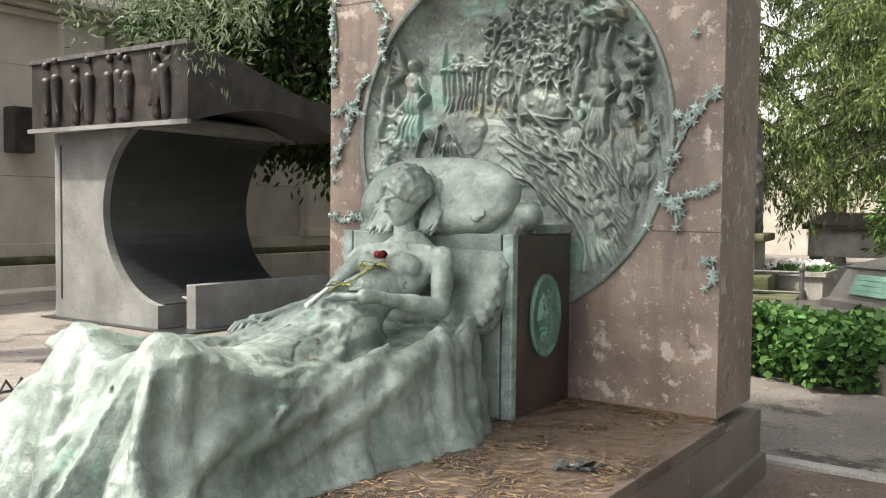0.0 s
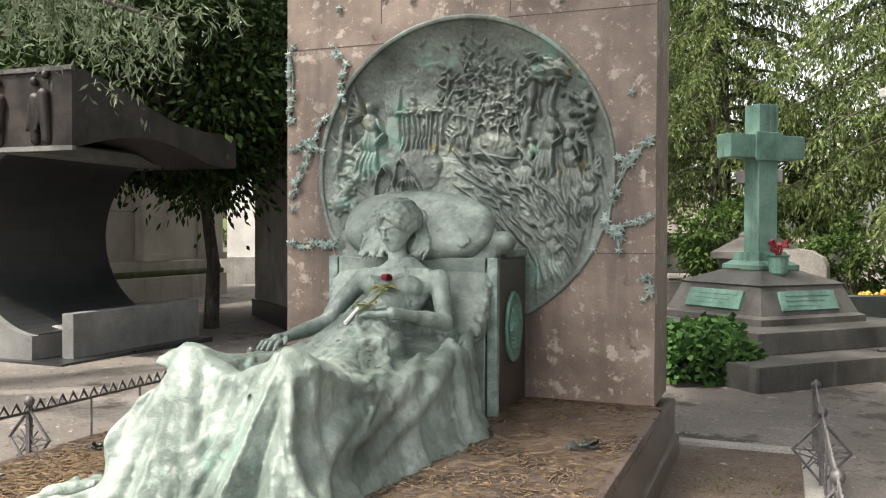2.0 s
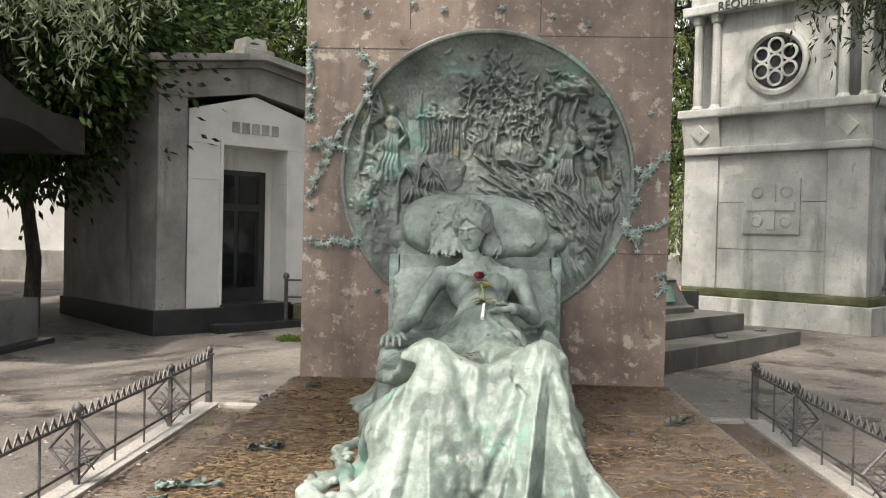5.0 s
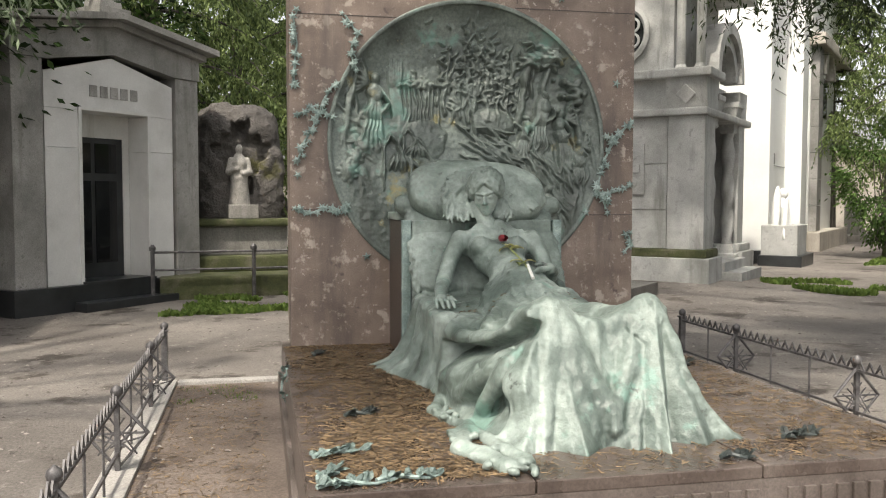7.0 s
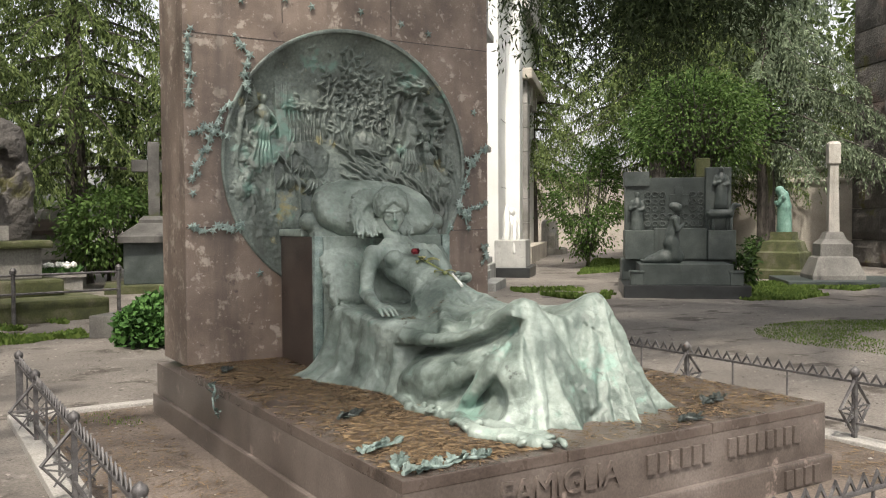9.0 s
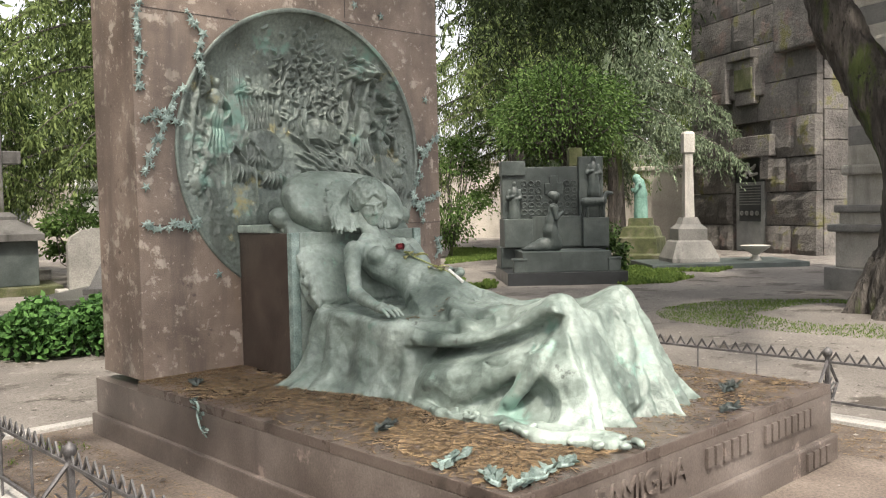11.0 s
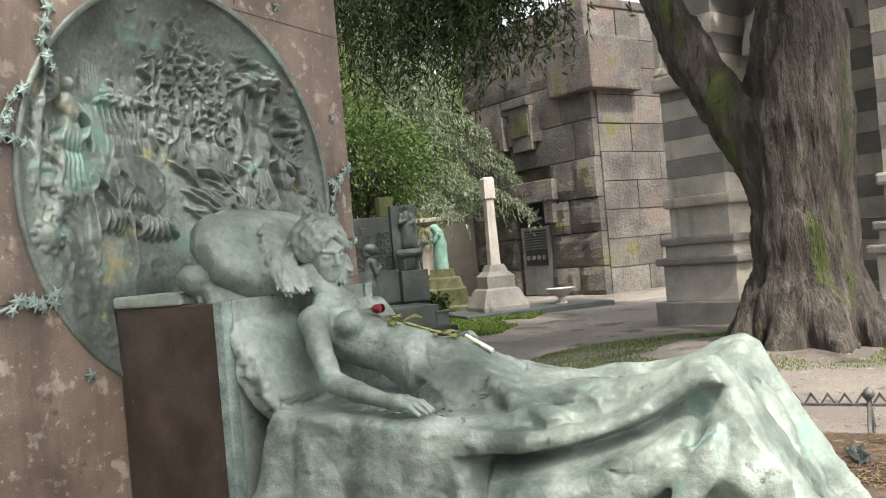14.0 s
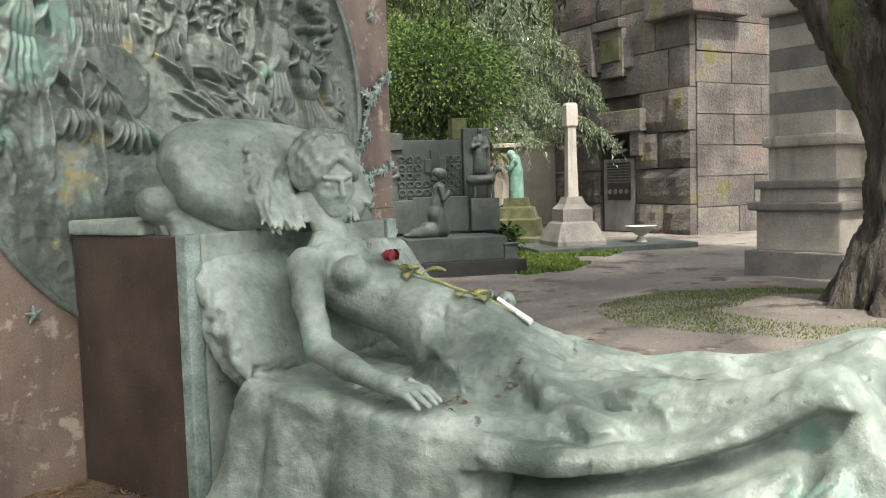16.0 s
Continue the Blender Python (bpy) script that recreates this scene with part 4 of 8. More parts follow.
    # drooping flowers on bent stalks above the pillow
    for a, b, s in ((-0.47, -0.10, 1.0), (-0.26, -0.13, 1.1), (-0.36, -0.02, 0.8)):
        ribbon([(a, b), (a - 0.04 * s, b + 0.10 * s), (a - 0.09 * s, b + 0.16 * s), (a - 0.13 * s, b + 0.10 * s), (a - 0.14 * s, b - 0.2 * s)], 0.012, 0.04, 0.045)
        for k in range(6):
            dome(a + 0.03 * (k - 2.5) * s, b - 0.035 * s, 0.014 * s, 0.06 * s, 0.22 * (k - 2.5), 0.04, 0.045)
    # streaming cloth and stalks, from the hill down to the right
    for i in range(120):
        q = rs.random()
        a, b = 0.02 + 0.66 * q + rs.gauss(0, 0.09), 0.0 - 0.42 * q + rs.gauss(0, 0.11)
        th = 1.25 - 0.85 * q + rs.gauss(0, 0.22)
        ln, wd = rs.uniform(0.05, 0.15), rs.uniform(0.007, 0.017)
        dome(a, b, wd, ln, th, rs.uniform(0.016, 0.032), 0.035)
    for i in range(46):
        a, b = rs.uniform(0.5, 0.88), rs.uniform(-0.75, -0.05)
        if a * a + b * b < 0.85:
            dome(a, b, rs.uniform(0.008, 0.016), rs.uniform(0.07, 0.17), 0.1 - 0.5 * (a - 0.6) + rs.gauss(0, 0.12), rs.uniform(0.018, 0.032), 0.02)
    # stalks and blades at the lower left
    for i in range(34):
        a, b = rs.uniform(-0.82, -0.42), rs.uniform(-0.75, -0.22)
        if a * a + b * b < 0.82:
            dome(a, b, rs.uniform(0.007, 0.012), rs.uniform(0.06, 0.14), 0.5 + rs.gauss(0, 0.35), rs.uniform(0.014, 0.024), 0.012)
    B += 0.004 * nz(9, 17) + 0.004 * (1 - 2 * np.abs(nz(20, 18))) + 0.002 * nz(52, 19)
    # soften the grid's steps a little
    for i in range(2):
        B[1:-1, 1:-1] = 0.4 * B[1:-1, 1:-1] + 0.15 * (B[:-2, 1:-1] + B[2:, 1:-1] + B[1:-1, :-2] + B[1:-1, 2:])
    y = y - 0.95 * B * np.clip((1 - r) * 9, 0, 1)
    rimm = np.clip((r - 0.975) / 0.01, 0, 1)
    y = y * (1 - rimm) + (-0.008) * rimm
    V = np.stack([cx + R * u, y, cz + R * w], -1).reshape(-1, 3)
    keep = (r <= 1.0)
    idx = np.arange(n * n).reshape(n, n)
    f = np.stack([idx[:-1, :-1], idx[1:, :-1], idx[1:, 1:], idx[:-1, 1:]], -1).reshape(-1, 4)
    ok = keep.ravel()[f].all(1)
    f = f[ok]
    used = np.unique(f)
    mp = np.full(n * n, -1)
    mp[used] = np.arange(len(used))
    array_mesh("panel", V[used], mp[f], M_RELIEF, t)
    bm = bmesh.new()
    k = 128
    prof = ((0.975, -0.008), (0.99, -0.016), (1.002, -0.012), (1.003, 0.03))
    rings = [[bm.verts.new((cx + R * a * math.cos(2 * math.pi * i / k), b, cz + R * a * math.sin(2 * math.pi * i / k))) for i in range(k)] for a, b in prof]
    for a, b in zip(rings, rings[1:]):
        for i in range(k):
            bm.faces.new((a[i], b[i], b[(i + 1) % k], a[(i + 1) % k]))
    smooth(part("rim", bm, M_RELIEF, t))


build_relief()

# plot, kerb and iron fence
def build_plot():
    z = gz(0, -1)
    ob = part("plot_earth", mkbox(-2.0, 2.09, -3.85, 0.86, z - 0.1, z + 0.03), M_PLOT)
    tagged(ob, "brown earth and fine gravel inside the kerb", "ground", kind="structure")
    for a in ((-2.17, -2.0, -4.03, 0.97), (2.09, 2.26, -4.03, 0.97), (-1.99, 2.08, 0.86, 0.97), (-1.99, 2.08, -4.03, -3.86)):
        tagged(part("kerb", mkbox(*a, z - 0.1, z + 0.055, bevel=0.008), M_KERB), "narrow weathered pale stone kerb", "kerb", kind="structure")


build_plot()


def fence_run(a, b, stays, end_posts):
    """One straight run of low iron fence from a to b in plan."""
    a, b = Vector(a), Vector(b)
    L = (b - a).length
    base = gz(0, -1) + 0.055
    t = thing("iron_fence", "low grey iron grave fence with a zigzag crest", "fence", (a.x, a.y, base), math.degrees(math.atan2(b.y - a.y, b.x - a.x)), group="fence round the grave")
    for z, r in ((0.345, 0.009), (0.09, 0.008)):
        part("rail", mkbox(0.015, L - 0.015, -r, r, z - 0.008, z + 0.008, bevel=0.003), M_IRON, t)
    ball = [(0.012, 0.0), (0.026, 0.012), (0.031, 0.03), (0.026, 0.048), (0.012, 0.058), (0.004, 0.066)]
    for x in end_posts:
        bm = lathe(bmesh.new(), [(0.022, 0), (0.022, 0.37), (0.03, 0.372), (0.03, 0.385), (0.014, 0.39)], square=True, at=(x, 0, 0))
        p = part("post", bm, M_IRON, t)
        smooth(part("ball", lathe(bmesh.new(), ball, 12, (x, 0, 0.386)), M_IRON, p))
    for x in stays:
        bm = lathe(bmesh.new(), [(0.013, 0), (0.013, 0.38)], square=True, at=(x, 0, 0))
        p = part("post", bm, M_IRON, t)
        smooth(part("ball", lathe(bmesh.new(), ball, 12, (x, 0, 0.376)), M_IRON, p))
        bm = bmesh.new()
        tube(bm, [(x, 0, 0.36), (x, 0.15, 0.19), (x, 0, 0.01), (x, -0.15, 0.19), (x, 0, 0.36)], 0.011, 6)
        stay = part("lozenge_stay", bm, M_IRON, t, "lozenge-shaped iron lattice stay")
        for k in range(4):
            q = 0.035 + 0.03 * k
            for sd in (-1, 1):
                bm = bmesh.new()
                tube(bm, [(x, sd * q, 0.36 - q * 1.13 - 0.05), (x, sd * (q + 0.02 - 0.15), 0.06 + q * 0.6)], 0.005, 5)
                part("lattice_bar", bm, M_IRON, stay)
        bm = bmesh.new()
        tube(bm, [(x, -0.14, 0.19), (x, 0.14, 0.19)], 0.006, 5)
        part("lattice_bar", bm, M_IRON, stay)
    n = round(L / 0.46)
    for i in range(1, n):
        x = L * i / n
        if min([abs(x - s) for s in list(stays) + list(end_posts)]) < 0.12:
            continue
        part("baluster", lathe(bmesh.new(), [(0.007, 0), (0.007, 0.345)], 6, (x, 0, 0)), M_IRON, t)
    k = int(L / 0.085)
    first = None
    for i in range(k):
        x = (i + 0.5) * L / k
        if first is None:
            w = 0.040
            pts = [(-w, 0.352), (-w + 0.012, 0.352), (0, 0.392), (w - 0.012, 0.352), (w, 0.352), (0, 0.415)]
            first = part("crest_spike", prism(bmesh.new(), pts, -0.004, 0.004), M_IRON, t)
            o = first
        else:
            o = new("crest_spike", first.data)
            o.parent = t
        o.matrix_basis = Matrix.Translation((x, 0, 0))


fence_run((-2.09, 0.95), (-2.09, -3.95), [0.87, 2.27, 3.64], [0.0, 4.9])
fence_run((2.18, 0.95), (2.18, -3.95), [0.87, 2.25, 3.6], [0.0, 4.9])
fence_run((-2.05, -3.95), (2.14, -3.95), [1.4, 2.79], [])

# mausoleum of grey granite and pale marble with a gabled front
def bars(t, name, x0, x1, z0, z1, n, y, m, rng=None, depth=0.012):
    w = (x1 - x0) / n
    for i in range(n):
        part(name, mkbox(x0 + w * i + w * 0.14, x0 + w * (i + 1) - w * 0.14, y - depth, y + 0.004, z0, z1, bevel=0.002), m, t)


def gabled_mausoleum():
    at = (-4.4, 5.94)
    t = thing("gabled_mausoleum", "grey granite mausoleum with pale marble doorway and low gable", "mausoleum", (*at, gz(*at) - 0.02), 47.2)
    t.scale.z = 1.12
    W, D = 3.1, 3.2
    part("plinth", mkbox(-0.06, W + 0.06, -0.06, D, -0.15, 0.33, bevel=0.01), M_DARK, t, "black granite plinth")
    part("side_wall", mkbox(0, 0.3, 0.45, D, 0.33, 3.0), M_GRANITE, t)
    part("side_wall", mkbox(W - 0.3, W, 0.45, D, 0.33, 3.0), M_GRANITE, t)
    part("back_wall", mkbox(0.3, W - 0.3, D - 0.3, D, 0.33, 3.0), M_GRANITE, t)
    for a, b in ((0.0, 0.44), (W - 0.44, W)):
        part("pilaster", mkbox(a, b, 0.0, 0.45, 0.33, 2.99, bevel=0.008), M_GRANITE, t)
    # marble front: two jambs and a gabled head
    for a, b in ((0.48, 1.02), (2.15, 2.62)):
        part("marble_jamb", mkbox(a, b, 0.04, 0.45, 0.33, 1.98, bevel=0.005), M_MARBLE, t)
        bm = prism(bmesh.new(), [(a, 1.984), (b, 1.984), (b, 2.44), (a, 2.44)], 0.04, 0.45)
        part("marble_jamb", bm, M_MARBLE, t)
    bm = prism(bmesh.new(), [(0.48, 2.444), (2.62, 2.444), (2.62, 2.86), (1.55, 3.12), (0.48, 2.86)], 0.04, 0.45)
    part("marble_head", bm, M_MARBLE, t)
    bm = bmesh.new()
    for a, b in (((1.02, 1.04), (2.45, 2.45)),):
        pass
    bm.free()
    for a, b in ((0.98, 1.03), (2.14, 2.19)):
        part("frame_fillet", mkbox(a, b, 0.015, 0.05, 0.33, 2.5, bevel=0.004), M_MARBLE, t)
    part("frame_fillet", mkbox(0.98, 2.19, 0.014, 0.05, 2.445, 2.5, bevel=0.004), M_MARBLE, t)
    part("soffit", mkbox(1.02, 2.15, 0.451, 0.55, 2.15, 2.444), M_MARBLE, t)
    for a, b in ((0.98, 1.05), (2.04, 2.15)):
        part("reveal", mkbox(a, b, 0.451, 0.55, 0.33, 2.15), M_MARBLE, t)
    d = part("door", mkbox(1.05, 2.04, 0.47, 0.53, 0.36, 2.15), M_DARK, t, "dark metal double door with glass")
    for a in (1.13, 1.565):
        part("pane", mkbox(a, a + 0.36, 0.455, 0.472, 0.55, 1.60), M_GLASSDARK, d)
        part("pane", mkbox(a, a + 0.36, 0.455, 0.472, 1.70, 2.08), M_GLASSDARK, d)
    part("step", mkbox(0.8, 2.4, -0.32, -0.06, -0.15, 0.13, bevel=0.01), M_DARK, t)
    part("step", mkbox(1.0, 2.2, -0.06, 0.7, 0.30, 0.36, bevel=0.005), M_DARK, t)
    bars(t, "letter_bar", 1.15, 2.0, 2.62, 2.76, 5, 0.04, M_GRANITE)
    # entablature and cornice rise to a flat gable
    bm = prism(bmesh.new(), [(-0.02, 2.994), (0.48, 2.994), (1.55, 3.16), (2.62, 2.994), (W + 0.02, 2.994), (W + 0.02, 3.26), (1.55, 3.50), (-0.02, 3.26)], -0.02, D)
    part("entablature", bm, M_GRANITE, t)
    for o, z in ((0.10, 3.262), (0.24, 3.345)):
        bm = prism(bmesh.new(), [(-o, z), (1.55, z + 0.24), (W + o, z), (W + o, z + 0.08), (1.55, z + 0.32), (-o, z + 0.08)], -o, D + o)
        part("cornice", bm, M_GRANITE, t)
    part("acroterion", lathe(bmesh.new(), [(0.26, 3.62), (0.26, 3.74), (0.18, 3.76), (0.16, 3.9)], square=True, at=(1.55, 0.2, 0)), M_GRANITE, t)


gabled_mausoleum()


def arch(bm, cx, z, r0, r1, y0, y1, n=18):
    """A half ring standing on z."""
    vs = []
    for i in range(n + 1):
        a = math.pi * i / n
        vs.append([bm.verts.new((cx + r * math.cos(a), y, z + r * math.sin(a))) for r in (r0, r1) for y in (y0, y1)])
    for a, b in zip(vs, vs[1:]):
        for i, j in ((0, 1), (1, 3), (3, 2), (2, 0)):
            bm.faces.new((a[i], a[j], b[j], b[i]))
    bm.faces.new([vs[0][k] for k in (0, 1, 3, 2)])
    bm.faces.new([vs[-1][k] for k in (0, 2, 3, 1)])
    bmesh.ops.recalc_face_normals(bm, faces=bm.faces)
    return bm


def round_window(t, m, at, r):
    """A round tracery window in the plane x = 0 of the matrix m."""
    bm = bmesh.new()
    lathe(bm, [(r * 1.28, -0.03), (r * 1.28, 0.05), (r * 1.12, 0.06), (r * 1.02, 0.02), (r * 1.02, -0.03)], 40, m=m)
    w = part("round_window", bm, M_GOTHIC, t)
    part("pane", lathe(bmesh.new(), [(r, 0.004), (r, 0.024)], 40, m=m), M_GLASSDARK, w)
    for k in range(7):
        c = (0, 0) if k == 0 else (r * 0.63 * math.cos(k * math.pi / 3), r * 0.63 * math.sin(k * math.pi / 3))
        bm = bmesh.new()
        rr = r * 0.3
        vs = [[bm.verts.new(m @ Vector((c[0] + q * math.cos(2 * math.pi * i / 20), c[1] + q * math.sin(2 * math.pi * i / 20), z))) for q, z in ((rr * 0.78, 0.026), (rr * 0.78, 0.06), (rr * 1.08, 0.06), (rr * 1.08, 0.026))] for i in range(20)]
        for i in range(20):
            a, b = vs[i], vs[(i + 1) % 20]
            for j in range(4):
                bm.faces.new((a[j], b[j], b[(j + 1) % 4], a[(j + 1) % 4]))
        part("tracery", bm, M_GOTHIC, w)


def arcaded_mausoleum():
    at = (5.6, 6.9)
    t = thing("arcaded_mausoleum", "weathered grey-white marble chapel with arches and a rose window", "mausoleum", (*at, gz(*at) - 0.02), 47)
    W, D = 3.1, 2.9
    part("plinth", mkbox(-0.12, 0.75, -0.12, D + 0.1, -0.2, 0.42, bevel=0.02), M_GOTHIC, t)
    part("plinth", mkbox(0.75, W + 0.1, 0.5, D + 0.1, -0.2, 0.42), M_GOTHIC, t)
    part("plinth", mkbox(2.25, W + 0.12, -0.12, 0.5, -0.2, 0.42, bevel=0.02), M_GOTHIC, t)
    part("base_moulding", mkbox(-0.06, 0.70, -0.06, D + 0.05, 0.42, 0.56, bevel=0.03), M_MOSS, t, "mossy base moulding")
    part("base_moulding", mkbox(2.28, W + 0.06, -0.06, 0.6, 0.42, 0.56, bevel=0.03), M_GOTHIC, t)
    # side wall of five courses
    zs = [0.56, 1.20, 1.95, 2.72]
    for a, b in zip(zs, zs[1:]):
        part("side_wall_course", mkbox(0.02, 0.4, 0.62, D - 0.55, a + 0.004, b - 0.004, bevel=0.004), M_GOTHIC, t)
    part("back_wall", mkbox(0.4, W, D - 0.3, D, 0.42, 5.4), M_GOTHIC, t)
    part("right_wall", mkbox(W - 0.35, W, 0.6, D - 0.3, 0.42, 5.4), M_GOTHIC, t)
    for y0 in (0.0, D - 0.55):
        part("corner_pier", mkbox(-0.03, 0.60, y0 if y0 else 0.0, y0 + 0.6, 0.56, 2.72, bevel=0.01), M_GOTHIC, t)
        part("capital", prism(bmesh.new(), [(-0.03, 2.84), (0.60, 2.84), (0.70, 3.32), (-0.14, 3.32)], y0 - 0.03, y0 + 0.62), M_GOTHIC, t)
        m = pose(-0.085, y0 + 0.3, 3.06, 0, -13, 0) @ pose(0, 0, 0, 45, 0, 0)
        part("lozenge", mkbox(-0.03, 0.02, -0.11, 0.11, -0.11, 0.11, bevel=0.01, m=m), M_GOTHIC, t)
        for k in (0.10, 0.42):
            part("colonnette", lathe(bmesh.new(), [(0.09, 3.46), (0.11, 3.48), (0.075, 3.54), (0.075, 4.85), (0.1, 4.88), (0.12, 5.0)], 12, (0.02, y0 + k, 0)), M_GOTHIC, t)
    part("string_course", mkbox(-0.10, W + 0.02, -0.05, D + 0.05, 2.72, 2.84, bevel=0.03), M_GOTHIC, t)
    part("frieze", mkbox(0.0, 0.4, 0.6, D - 0.55, 2.84, 3.32), M_GOTHIC, t)
    part("cornice", mkbox(-0.2, 0.75, -0.12, D + 0.12, 3.32, 3.46, bevel=0.03), M_GOTHIC, t)
    part("cornice", mkbox(0.75, W + 0.1, 0.45, D + 0.12, 3.32, 3.46, bevel=0.03), M_GOTHIC, t)
    part("upper_wall", mkbox(0.05, 0.4, 0.55, D - 0.5, 3.46, 5.0), M_GOTHIC, t)
    part("top_cornice", mkbox(-0.15, W + 0.1, -0.1, D + 0.1, 5.0, 5.16, bevel=0.03), M_GOTHIC, t)
    part("parapet", mkbox(-0.05, W, 0.0, D, 5.16, 5.9, bevel=0.02), M_GOTHIC, t)
    round_window(t, pose(0.04, D / 2, 4.12, 0, -90, 0), None, 0.40)
    # carved cross panel on the side wall
    p = part("cross_panel", mkbox(-0.012, 0.03, 1.0, 1.9, 1.45, 2.30, bevel=0.006), M_GOTHIC, t)
    for a in ((1.38, 1.52, 1.52, 2.23), (1.07, 1.83, 1.81, 1.94)):
        part("cross_bar", mkbox(-0.035, -0.01, a[0], a[1], a[2], a[3], bevel=0.006), M_GOTHIC, p)
    for yy, zz in ((1.22, 1.65), (1.68, 1.65), (1.22, 2.1), (1.68, 2.1)):
        part("boss", lathe(bmesh.new(), [(0.10, -0.01), (0.10, 0.012), (0.07, 0.022), (0.065, 0.01)], 18, m=pose(-0.012, yy, zz, 0, -90, 0)), M_GOTHIC, p)
    # doorway with twisted columns and a round arch
    part("back_of_porch", mkbox(0.60, 2.75, 0.55, 0.62, 0.42, 5.0), M_GOTHIC, t)
    d = part("door", mkbox(0.98, 2.05, 0.48, 0.545, 0.42, 3.0), M_DARK, t, "dark bronze grille door")
    for i in range(6):
        part("door_bar", mkbox(1.02 + 0.18 * i, 1.05 + 0.18 * i, 0.455, 0.48, 0.5, 2.95), M_IRON, d)
    for zz in (0.9, 1.7, 2.5):
        part("door_bar", mkbox(0.98, 2.05, 0.45, 0.475, zz, zz + 0.05), M_IRON, d)
    for cx in (0.82, 2.2):
        bm = bmesh.new()
        rings = []
        for i in range(60):
            z = 0.56 + 2.0 * i / 59
            ring = []
            for k in range(16):
                a = 2 * math.pi * k / 16
                r = 0.105 + 0.022 * math.cos(2 * (a - z * 5.2))
                ring.append(bm.verts.new((cx + r * math.cos(a), 0.16 + r * math.sin(a), z)))
            rings.append(ring)
        for a, b in zip(rings, rings[1:]):
            for k in range(16):
                bm.faces.new((a[k], a[(k + 1) % 16], b[(k + 1) % 16], b[k]))
        c = smooth(part("twisted_column", bm, M_GOTHIC, t))
        part("column_base", lathe(bmesh.new(), [(0.2, -0.15), (0.2, 0.38), (0.16, 0.4), (0.16, 0.46), (0.13, 0.56)], square=True, at=(cx, 0.16, 0)), M_GOTHIC, c)
        part("column_capital", lathe(bmesh.new(), [(0.11, 2.56), (0.13, 2.6), (0.12, 2.66), (0.2, 3.0), (0.22, 3.02), (0.22, 3.1)], square=True, at=(cx, 0.16, 0)), M_GOTHIC, c)
    part("entrance_pier", mkbox(2.42, 2.86, 0.02, 0.6, 0.56, 2.72, bevel=0.01), M_GOTHIC, t)
    part("pier_capital", prism(bmesh.new(), [(2.42, 2.84), (2.86, 2.84), (2.94, 3.32), (2.34, 3.32)], 0.0, 0.62), M_GOTHIC, t)
    part("arch_ring", arch(bmesh.new(), 1.51, 3.46, 0.56, 0.74, 0.02, 0.3), M_GOTHIC, t)
    part("arch_ring", arch(bmesh.new(), 1.51, 3.46, 0.76, 0.95, -0.05, 0.3), M_GOTHIC, t)
    for i, (a, b) in enumerate(((0.0, 0.16), (0.16, 0.32))):
        part("step", mkbox(0.72, 2.3, -0.45 + 0.28 * i, 0.5, -0.2 if i == 0 else a, b, bevel=0.01), M_GOTHIC, t)
    # writing over the side cornice
    cu = bpy.data.curves.new("writing", "FONT")
    cu.body, cu.size, cu.extrude = "REQUIEM", 0.20, 0.006
    cu.align_x = "CENTER"
    ob = new("writing", cu)
    me = bpy.data.meshes.new_from_object(ob.evaluated_get(bpy.context.evaluated_depsgraph_get()))
    bpy.data.objects.remove(ob)
    w = new("inscription", me)
    me.materials.append(M_DARK)
    w.parent = t
    w.matrix_basis = Matrix.Translation((-0.158, D - 0.95, 5.02)) @ Matrix(((0, 0, -1, 0), (-1, 0, 0, 0), (0, 1, 0, 0), (0, 0, 0, 1)))


arcaded_mausoleum()


